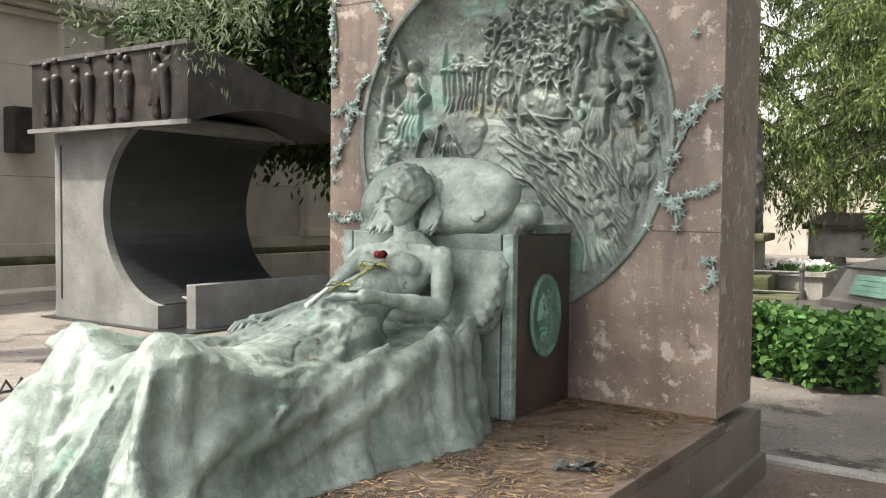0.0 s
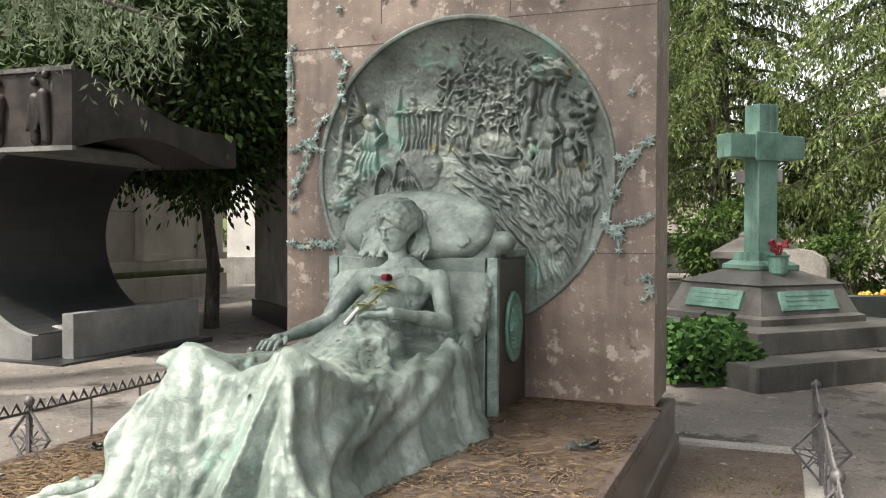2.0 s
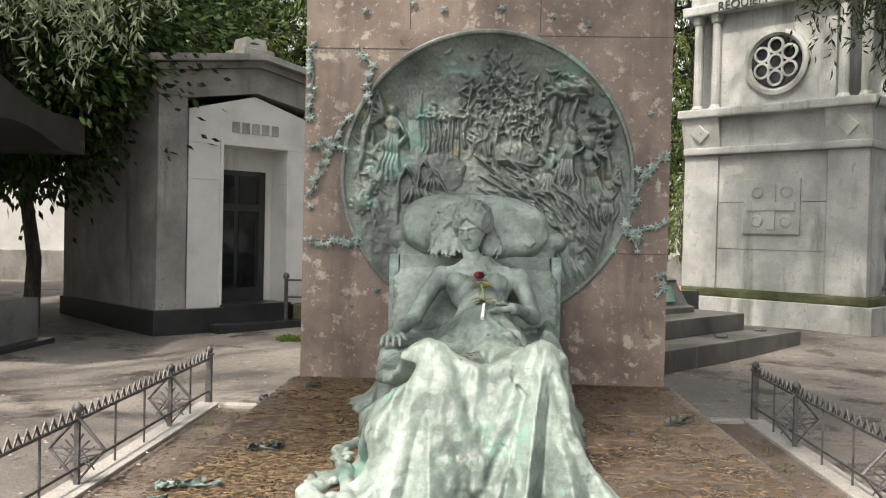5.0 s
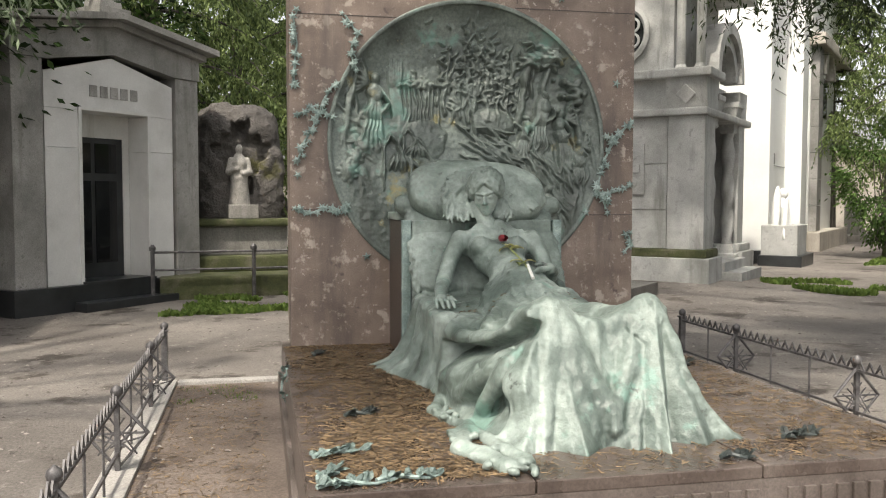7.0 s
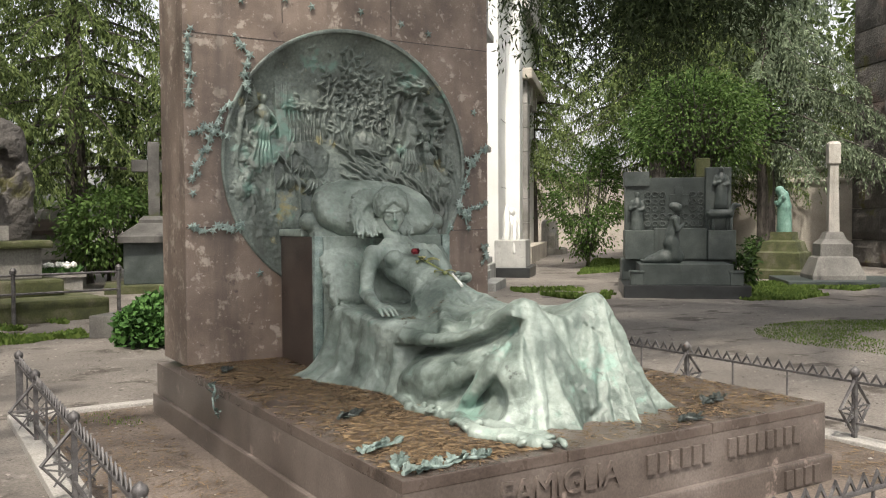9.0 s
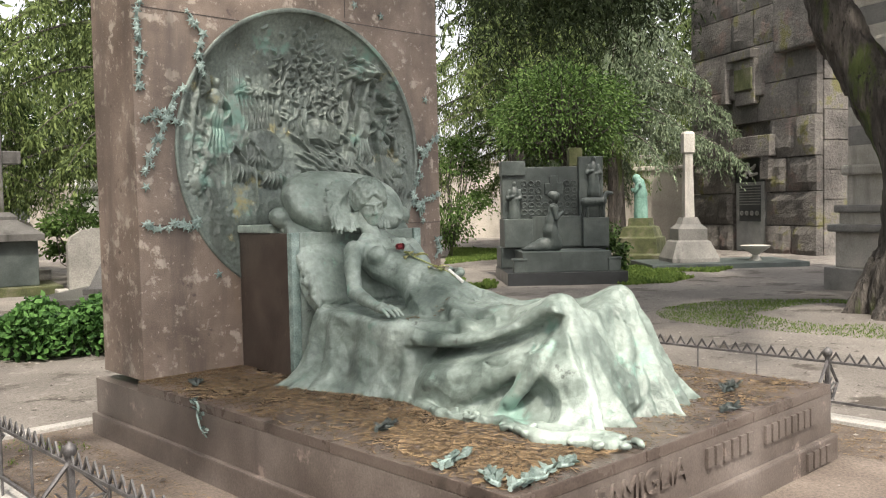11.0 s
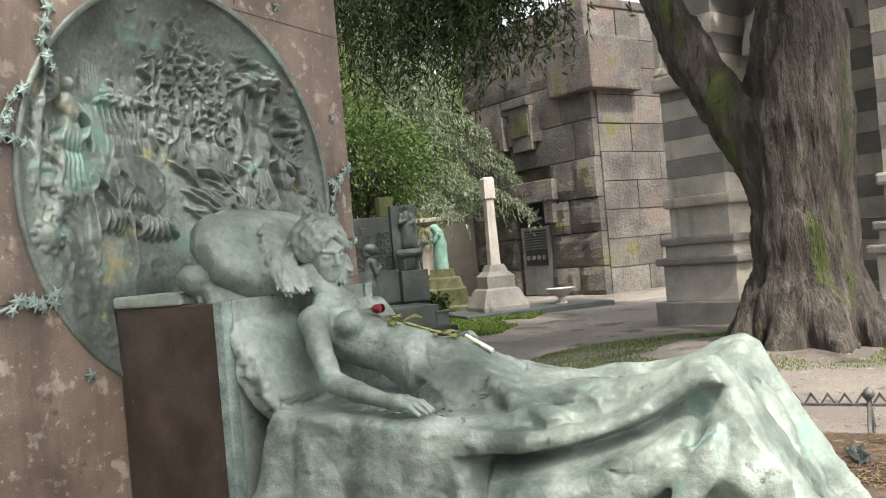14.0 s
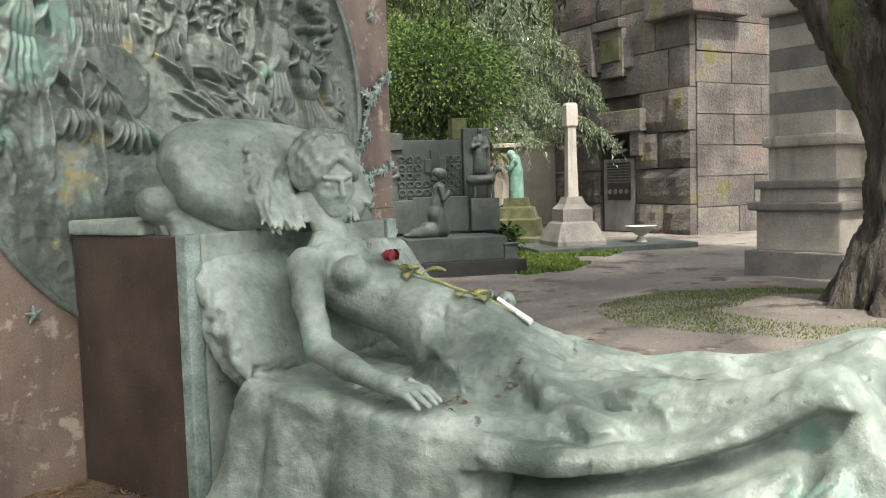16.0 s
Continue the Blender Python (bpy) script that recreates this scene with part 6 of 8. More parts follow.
def niche_monument():
    at = (-1.72, 9.35)
    g = gz(*at)
    t = thing("niche_monument", "mossy rough stone monument with a stepped cross-shaped niche", "monument", (*at, g), 8)
    part("base_slab", mkbox(-1.35, 1.35, -1.75, 0.8, -0.15, 0.30, bevel=0.03), M_MOSS, t, "mossy base slab")
    part("step", mkbox(-0.95, 0.95, -0.95, 0.7, 0.30, 0.55, bevel=0.04), M_MOSS, t)
    part("pedestal", mkbox(-0.72, 0.72, -0.62, 0.6, 0.55, 1.02, bevel=0.02), M_ASHLAR, t)
    part("ledge", mkbox(-0.86, 0.86, -0.75, 0.65, 1.02, 1.14, bevel=0.04), M_MOSS, t, "mossy ledge")
    F = Field((-1.0, -0.75, 1.1), (1.0, 0.75, 3.3), 0.028)
    F.ell((0, 0.05, 1.55), (0.72, 0.46, 0.75), k=0.05, power=4)
    F.ell((0, 0.05, 2.35), (0.70, 0.44, 0.72), k=0.1, power=3)
    for x0, z0, hw, hh in ((0, 2.15, 0.17, 0.62), (0, 2.22, 0.50, 0.15), (0, 2.22, 0.33, 0.34)):
        F.ell((x0, -0.45, z0), (hw, 0.26, hh), k=0.01, cut=True, power=9)
    F.rough(0.035, 5, 7, False, (1, 1, 1), 0.12)
    v, f = F.skin()
    array_mesh("rock", v, f, M_RUG, t, True, "rough weathered rock")
    statue("niche_statue", "pale weathered stone standing robed statue in a niche", (at[0] + 0.03, at[1] - 0.52, g + 1.36), 8, M_ASHLAR, lambda F: standing(F, 0.98), (-0.35, -0.35, -0.05), (0.35, 0.35, 1.1))
    part_plinth = part("statue_foot", mkbox(-0.24, 0.24, -0.72, -0.3, 1.14, 1.37, bevel=0.02), M_ASHLAR, t)
    r = thing("grave_rail", "thin iron rail round the mossy grave", "railing", (at[0], at[1], g), 8)
    for z in (0.42, 0.68):
        bm = bmesh.new()
        tube(bm, [(-1.45, -1.85, z), (1.45, -1.85, z)], 0.018, 6)
        part("rail", bm, M_IRON, r)
    for x in (-1.45, 0.0, 1.45):
        part("post", lathe(bmesh.new(), [(0.03, -0.1), (0.03, 0.70), (0.05, 0.71), (0.05, 0.75), (0.02, 0.79)], 8, (x, -1.85, 0)), M_IRON, r)


niche_monument()


def grey_cross_tomb(at, rz):
    g = gz(*at)
    t = thing("cross_tomb", "dark grey stone tomb chest with a tall plain cross", "grave", (*at, g), rz)
    part("step", mkbox(-0.95, 0.95, -0.9, 0.8, -0.1, 0.16, bevel=0.02), M_MOSS, t)
    part("chest", mkbox(-0.6, 0.6, -0.55, 0.55, 0.16, 0.98, bevel=0.02), M_DARKBRONZE, t)
    part("lid", lathe(bmesh.new(), [(0.70, 0.98), (0.70, 1.1), (0.3, 1.36), (0.3, 1.42), (0.2, 1.5)], square=True), M_WETSTONE, t)
    part("shaft", mkbox(-0.11, 0.11, -0.09, 0.09, 1.48, 2.98, bevel=0.012), M_WETSTONE, t)
    for a, b in ((-0.42, -0.112), (0.112, 0.42)):
        part("arm", mkbox(a, b, -0.088, 0.088, 2.38, 2.62, bevel=0.012), M_WETSTONE, t)


grey_cross_tomb((1.6, 12.2), -12)


def sarcophagus(at, rz, L=1.5):
    g = gz(*at)
    t = thing("sarcophagus", "grey stone sarcophagus with a hipped lid on feet", "sarcophagus", (*at, g), rz)
    part("base", mkbox(-L / 2 - 0.15, L / 2 + 0.15, -0.6, 0.6, -0.1, 0.42, bevel=0.02), M_GRANITE, t)
    for x in (-L / 2 + 0.15, L / 2 - 0.15):
        part("foot", mkbox(x - 0.12, x + 0.12, -0.42, 0.42, 0.42, 0.58, bevel=0.02), M_DARKBRONZE, t)
    part("chest", mkbox(-L / 2, L / 2, -0.45, 0.45, 0.58, 1.12, bevel=0.03), M_GRANITE, t)
    bm = bmesh.new()
    a = [bm.verts.new(p) for p in ((-L / 2 - 0.12, -0.55, 1.12), (L / 2 + 0.12, -0.55, 1.12), (L / 2 + 0.12, 0.55, 1.12), (-L / 2 - 0.12, 0.55, 1.12))]
    b = [bm.verts.new((v.co.x, v.co.y, 1.22)) for v in a]
    c = [bm.verts.new((v.co.x * 0.62, v.co.y * 0.35, 1.46)) for v in a]
    bm.faces.new(a[::-1])
    for p, q in ((a, b), (b, c)):
        for i in range(4):
            bm.faces.new((p[i], p[(i + 1) % 4], q[(i + 1) % 4], q[i]))
    bm.faces.new(c)
    part("lid", bm, M_BLOCK, t, "rust-stained dark lid")


sarcophagus((-0.5, 14.9), 10, 1.9)


def far_graves():
    """Plain upright stones and low tombs between the trees."""
    rng = random.Random(8)
    spots = [(4.2, 11.6), (4.9, 13.4), (2.9, 15.5), (6.0, 16.5), (-3.0, 15.0), (-5.5, 14.0), (3.4, 18.5), (0.5, 17.5), (12.0, 19.0), (15.5, 21.0), (17.5, 22.0), (19.5, 21.5), (20.5, 23.0), (7.5, 20.5), (-7.5, 12.5), (2.2, 9.2)]
    for x, y in spots:
        h, w = rng.uniform(0.9, 1.9), rng.uniform(0.6, 1.0)
        t = thing("headstone", rng.choice(["plain weathered grey headstone on a stone base", "pale stone headstone with a rounded top"]), "gravestone", (x, y, gz(x, y)), rng.uniform(-25, 45), group="headstones among the trees")
        m = rng.choice((M_GRANITE, M_ASHLAR, M_GOTHIC))
        part("base", mkbox(-w * 0.7, w * 0.7, -0.45, 0.3, -0.15, 0.22, bevel=0.02), m, t)
        pts = [(-w / 2, 0.22), (w / 2, 0.22), (w / 2, h - w * 0.3)] + [(w / 2 * math.cos(a), h - w * 0.3 + w * 0.3 * math.sin(a)) for a in (0.5, 1.05, 1.57, 2.1, 2.65)] + [(-w / 2, h - w * 0.3)]
        part("stone", prism(bmesh.new(), pts, -0.12, 0.14), m, t)
    # dark stone slab with a plate beside pots of flowers
    t = thing("slanted_gravestone", "dark slanted gravestone with a pale plate", "gravestone", (2.6, 7.6, gz(2.6, 7.6)), 0)
    part("block", prism(bmesh.new(), [(-0.5, -0.1), (0.5, -0.1), (0.5, 0.6), (0.2, 0.6)], -0.6, 0.6, m=pose(0, 0, 0, 0, 0, -55)), M_DARKBRONZE, t)


far_graves()


def kneeling_monument():
    at = (7.95, 5.42)
    g = gz(*at)
    rz = -41
    t = thing("wall_monument", "dark bronze-green stone monument with relief wall and stepped base", "monument", (*at, g), rz)
    W = 2.15
    part("base", mkbox(0.0, W, 0.0, 2.1, -0.1, 0.22, bevel=0.012), M_DARK, t, "black granite base")
    part("platform", mkbox(0.28, W - 0.28, 0.08, 1.3, 0.22, 0.58, bevel=0.012), M_DARKBRONZE, t)
    part("wall_base", mkbox(0.02, W - 0.02, 1.3, 2.08, 0.22, 0.62, bevel=0.02), M_DARKBRONZE, t)
    part("wall_pedestal", mkbox(0.08, 0.62, 1.15, 2.05, 0.62, 1.16, bevel=0.012), M_DARKBRONZE, t)
    part("wall_pedestal", mkbox(0.62, 1.58, 1.25, 2.05, 0.62, 1.20, bevel=0.012), M_DARKBRONZE, t)
    part("wall_pedestal", mkbox(1.58, W - 0.08, 1.1, 2.05, 0.62, 1.16, bevel=0.012), M_DARKBRONZE, t)
    part("wall", mkbox(0.1, 1.62, 1.6, 2.0, 1.16, 2.16, bevel=0.012), M_DARKBRONZE, t)
    part("side_block", mkbox(0.08, 0.55, 1.55, 2.02, 2.0, 2.28, bevel=0.012), M_DARKBRONZE, t)
    part("side_block", mkbox(1.58, W - 0.1, 1.5, 2.02, 1.16, 2.34, bevel=0.012), M_DARKBRONZE, t)
    part("cap_block", mkbox(1.42, 1.68, 1.62, 1.88, 2.165, 2.52, bevel=0.012), M_MOSS, t, "yellow mossy block")
    for a in ((0.92, 1.28, 1.62, 1.84), (1.02, 1.18, 1.48, 1.98)):
        part("relief_cross", mkbox(a[0], a[1], 1.555, 1.6, a[2], a[3], bevel=0.008), M_DARKBRONZE, t)
    for i in range(8):
        for j in range(5):
            x, z = 0.52 + 0.14 * i, 1.28 + 0.14 * j
            if 0.9 < x < 1.3 and z > 1.55:
                continue
            part("relief_ring", lathe(bmesh.new(), [(0.066, -0.01), (0.066, 0.022), (0.045, 0.026), (0.04, 0.0)], 10, m=pose(x, 1.598, z, 90, 0, 0)), M_DARKBRONZE, t)
    for x in (0.1, W - 0.36):
        l = part("lantern", mkbox(x + 0.02, x + 0.24, 0.05, 0.27, 0.22, 0.44, bevel=0.012), M_DARKBRONZE, t)
        part("lantern_lid", mkbox(x, x + 0.26, 0.03, 0.29, 0.44, 0.47, bevel=0.008), M_DARKBRONZE, l)
    R = pose(0, 0, 0, 0, 0, rz).to_3x3()

    def put(x, y, z):
        p = R @ Vector((x, y, 0))
        return (at[0] + p.x, at[1] + p.y, g + z)

    def kneel(F):
        F.path([(0.0, 0, 0.10), (0.22, 0, 0.10), (0.46, 0.0, 0.08)], [0.11, 0.13, 0.06], k=0.05)
        F.path([(0.0, 0, 0.12), (0.08, 0, 0.36), (0.06, 0, 0.56), (0.02, 0, 0.78)], [0.13, 0.13, 0.10, 0.09], k=0.06)
        F.ell((-0.02, 0, 0.99), (0.085, 0.075, 0.10), (0, -20, 0), k=0.03)
        F.ell((0.05, 0, 1.02), (0.07, 0.07, 0.07), k=0.03)
        for s in (-1, 1):
            F.path([(0.03, s * 0.12, 0.78), (-0.02, s * 0.14, 0.60), (-0.13, s * 0.03, 0.70)], [0.045, 0.042, 0.03], k=0.03)
        F.path([(0.3, 0.05, 0.05), (0.6, 0.03, 0.04)], [0.06, 0.03], k=0.05)
    statue("kneeling_statue", "dark bronze kneeling robed statue with folded arms", put(0.95, 0.62, 0.58), rz + 180, M_DARKBRONZE, kneel, (-0.35, -0.3, -0.02), (0.75, 0.3, 1.2))

    def goat(F):
        F.cap((-0.18, 0, 0.30), (0.16, 0, 0.31), 0.085, 0.08, k=0.03)
        for x in (-0.2, -0.13, 0.12, 0.19):
            F.cap((x, 0.03 * (1 if x in (-0.2, 0.12) else -1), 0.0), (x, 0, 0.26), 0.022, 0.03, k=0.02)
        F.path([(0.18, 0, 0.34), (0.25, 0, 0.46), (0.34, 0, 0.46)], [0.055, 0.045, 0.03], k=0.03)
    statue("goat_statue", "dark bronze standing goat on the monument", put(1.82, 1.28, 1.16), rz, M_DARKBRONZE, goat, (-0.4, -0.2, -0.02), (0.5, 0.2, 0.65), 0.012)
    for nm, x, y, z in (("relief_statue", 1.86, 1.48, 1.62), ("relief_statue", 0.32, 1.52, 1.16)):
        statue(nm, "dark bronze half-round robed relief statue", put(x, y, z), rz, M_DARKBRONZE, lambda F: standing(F, 0.72), (-0.3, -0.3, -0.05), (0.3, 0.3, 0.85), 0.014)


kneeling_monument()


def lamp_statue_grave():
    at = (14.7, 7.2)
    g = gz(*at)
    t = thing("statue_pedestal", "stepped yellowish stone pedestal", "pedestal", (*at, g), 20)
    part("base", lathe(bmesh.new(), [(0.62, -0.1), (0.62, 0.2), (0.5, 0.24), (0.48, 0.6), (0.42, 0.64), (0.36, 0.86), (0.26, 0.9), (0.24, 1.08)], square=True), M_MOSS, t)
    statue("robed_statue", "slim green bronze hooded statue on a pedestal", (*at, g + 1.07), 200, M_CROSS, lambda F: (F.path([(0, 0, 0.0), (0, 0, 0.6), (0, -0.02, 0.86)], [0.17, 0.15, 0.12], k=0.04), F.ell((0.0, -0.1, 0.98), (0.09, 0.1, 0.1), k=0.05), F.path([(0.14, 0, 0.8), (0.16, -0.1, 0.66), (0, -0.2, 0.7)], [0.06, 0.05, 0.04], k=0.03)), (-0.35, -0.4, -0.03), (0.35, 0.35, 1.2))
    at = (13.95, 5.45)
    g = gz(*at)
    t = thing("column_grave", "slender white column on a grey pedestal over a grave bed", "grave", (*at, g), -41)
    part("bed", mkbox(-1.1, 2.3, -1.0, 0.9, -0.1, 0.12, bevel=0.015), M_DARKBRONZE, t)
    part("pedestal", lathe(bmesh.new(), [(0.52, 0.12), (0.52, 0.2), (0.38, 0.56), (0.32, 0.6), (0.32, 0.85), (0.22, 0.95), (0.16, 1.1)], square=True), M_ASHLAR, t)
    part("shaft", lathe(bmesh.new(), [(0.11, 1.1), (0.085, 2.5), (0.12, 2.54), (0.12, 2.95), (0.085, 3.0)], square=True), M_STRIPE, t, "pale marble shaft")
    u = thing("stone_bowl", "shallow pale stone bowl on the grave bed", "bowl", (14.9, 4.35, g + 0.12), 0)
    part("bowl", lathe(bmesh.new(), [(0.14, 0.0), (0.06, 0.12), (0.3, 0.28), (0.33, 0.33), (0.28, 0.31), (0.05, 0.2)], 20), M_STRIPE, u)


lamp_statue_grave()


def angel():
    at = (9.95, 11.55)
    g = gz(*at)
    t = thing("low_plinth", "low dark plinth with a pale stone block", "plinth", (*at, g), 47)
    part("block", mkbox(-0.7, 0.5, -0.5, 0.25, 0.0, 0.9, bevel=0.02), M_GOTHIC, t)
    part("foot", mkbox(-0.75, 0.9, -0.6, 0.3, -0.1, 0.25, bevel=0.02), M_DARK, t)

    def draw(F):
        F.path([(0.35, 0, 0.0), (0.3, 0, 0.5), (0.05, 0, 0.62), (0.0, 0, 1.0), (0.05, 0, 1.15)], [0.14, 0.15, 0.2, 0.15, 0.09], k=0.06)
        F.ell((0.08, -0.02, 1.34), (0.1, 0.1, 0.12), k=0.03)
        F.path([(0.0, 0.12, 1.1), (0.2, 0.16, 0.85), (0.4, 0.05, 0.8)], [0.06, 0.05, 0.04], k=0.03)
        F.ell((-0.32, 0.05, 0.95), (0.16, 0.09, 0.55), (0, 14, 0), k=0.04)
        F.ell((-0.36, -0.15, 0.75), (0.14, 0.06, 0.5), (0, 20, 0), k=0.04)
        for i in range(6):
            F.cap((0.42 - 0.03 * i, -0.1, 0.0), (0.3 - 0.05 * i, -0.12, 0.6), 0.04, 0.03, k=0.03)
    statue("seated_statue", "white marble seated winged statue beside the chapel", (at[0] - 0.05, at[1] - 0.15, g + 0.25), 47, M_WHITE, draw, (-0.75, -0.45, -0.05), (0.8, 0.45, 1.6), 0.02)


angel()


def inscription_and_medal():
    t = thing("front_inscription", "raised brown stone letters on the plinth front", "lettering", (0, 0, 0), 0)
    cu = bpy.data.curves.new("writing", "FONT")
    cu.body, cu.size, cu.extrude = "FAMIGLIA", 0.15, 0.006
    ob = new("writing", cu)
    me = bpy.data.meshes.new_from_object(ob.evaluated_get(bpy.context.evaluated_depsgraph_get()))
    bpy.data.objects.remove(ob)
    w = new("word", me)
    me.materials.append(M_SLAB)
    w.parent = t
    w.matrix_basis = pose(-0.78, -3.034, 0.19, 90, 0, 0)
    for x0, x1, n in ((0.02, 0.46, 6), (0.56, 1.12, 8)):
        bars(t, "letter_bar", x0, x1, 0.195, 0.285, n, -3.030, M_SLAB)
    bars(t, "letter_bar", 0.95, 1.25, -0.02, 0.07, 4, -3.060, M_SLAB)
    m = thing("medallion", "oval green bronze portrait-shaped medallion on the stone block", "medallion", (0.506, -0.29, 0.835), 0)
    bm = bmesh.new()
    lathe(bm, [(1.0, 0.0), (1.0, 0.016), (0.95, 0.024), (0.9, 0.014), (0.0001, 0.02)], 40, m=pose(0, 0, 0, 0, 90, 0) @ Matrix.Diagonal((0.205, 0.15, 1, 1)))
    smooth(part("plate", bm, M_CROSS, m))
    F = Field((-0.02, -0.13, -0.18), (0.07, 0.13, 0.18), 0.006)
    F.ell((0.012, 0.0, 0.02), (0.03, 0.075, 0.10), k=0.01)
    F.ell((0.012, 0.02, -0.09), (0.02, 0.05, 0.07), k=0.04)
    F.ell((0.012, -0.07, 0.0), (0.02, 0.025, 0.025), k=0.02)
    F.rough(0.006, 40, 3, True, (1, 1, 1), 0.03)
    v, f = F.skin()
    array_mesh("boss", v, f, M_CROSS, m)


inscription_and_medal()


def white_tomb():
    at = (6.4, 18.7)
    g = gz(*at)
    t = thing("white_tomb", "bright white marble tomb block with mouldings", "grave", (*at, g), -20)
    part("base", mkbox(-1.1, 1.1, -0.9, 0.9, -0.1, 0.5, bevel=0.03), M_WHITE, t)
    part("block", mkbox(-0.85, 0.85, -0.7, 0.7, 0.5, 2.1, bevel=0.02), M_WHITE, t)
    part("cap", mkbox(-1.0, 1.0, -0.8, 0.8, 2.1, 2.35, bevel=0.05), M_WHITE, t)
    part("plate", mkbox(-0.1, 0.6, -0.72, -0.69, 0.9, 1.5, bevel=0.01), M_DARK, t, "dark plate")
    statue("winged_statue", "white marble winged standing statue on a tomb", (*at, g + 2.35), -20, M_WHITE, lambda F: (standing(F, 1.5), F.ell((0.3, 0.15, 1.1), (0.25, 0.06, 0.5), (0, 30, 0), k=0.05), F.ell((-0.3, 0.15, 1.1), (0.25, 0.06, 0.5), (0, -30, 0), k=0.05)), (-0.8, -0.5, -0.05), (0.8, 0.5, 1.8), 0.03)


white_tomb()


def planter(at, h, mat, label, seed):
    rng = random.Random(seed)
    t = thing("planter", label, "planter", (*at, gz(*at)), 0)
    part("trough", lathe(bmesh.new(), [(0.42, -0.05), (0.42, h * 0.85), (0.47, h * 0.87), (0.47, h), (0.38, h), (0.37, h * 0.9)], square=True), M_ASHLAR, t)
    for i in range(60):
        x, y = rng.uniform(-0.38, 0.38), rng.uniform(-0.38, 0.38)
        bm = bmesh.new()
        bmesh.ops.create_icosphere(bm, subdivisions=1, radius=rng.uniform(0.035, 0.06), matrix=Matrix.Translation((x, y, h + rng.uniform(0.02, 0.14))))
        part("bloom", bm, mat, t)
    P = np.array([(rng.uniform(-0.4, 0.4), rng.uniform(-0.4, 0.4), h - 0.03) for _ in range(200)])
    D = np.array([(rng.uniform(-1, 1), rng.uniform(-1, 1), 1.0) for _ in range(200)])
    V = np.concatenate([np.stack([p, p + d * 0.07 + np.array([0.03, 0, 0]), p + d * 0.14, p + d * 0.07 - np.array([0.03, 0, 0])]) for p, d in zip(P, D)])
    array_mesh("leaves", V, np.arange(800).reshape(200, 4), M_IVY, t, False)


planter((-0.6, 10.2), 0.55, M_WHITEFLOWER, "stone planter full of white flowers", 1)
planter((3.5, 10.0), 0.35, M_ORANGE, "stone planter with orange and yellow flowers", 2)

# bronze stars and sprigs, rose, needles
def star(bm, c, r, rot, depth, m=None, points=6):
    """A small raised star flower facing -y."""
    m = m or Matrix()
    top = bm.verts.new(m @ Vector((c[0], c[1] - depth, c[2])))
    ring = []
    for i in range(points * 2):
        a = rot + math.pi * i / points
        q = r if i % 2 == 0 else r * 0.38
        ring.append(bm.verts.new(m @ Vector((c[0] + q * math.cos(a), c[1] - (0.25 if i % 2 == 0 else 0.55) * depth, c[2] + q * math.sin(a)))))
    for i in range(points * 2):
        bm.faces.new((top, ring[i], ring[(i + 1) % (points * 2)]))
    back = [bm.verts.new(m @ Vector((v.co if m == Matrix() else m.inverted() @ v.co)) + Vector((0, 0, 0))) for v in ring]
    for v in back:
        v.co = v.co + (m.to_3x3() @ Vector((0, 0.5 * depth, 0)))
    for i in range(points * 2):
        j = (i + 1) % (points * 2)
        bm.faces.new((ring[j], ring[i], back[i], back[j]))
    return bm


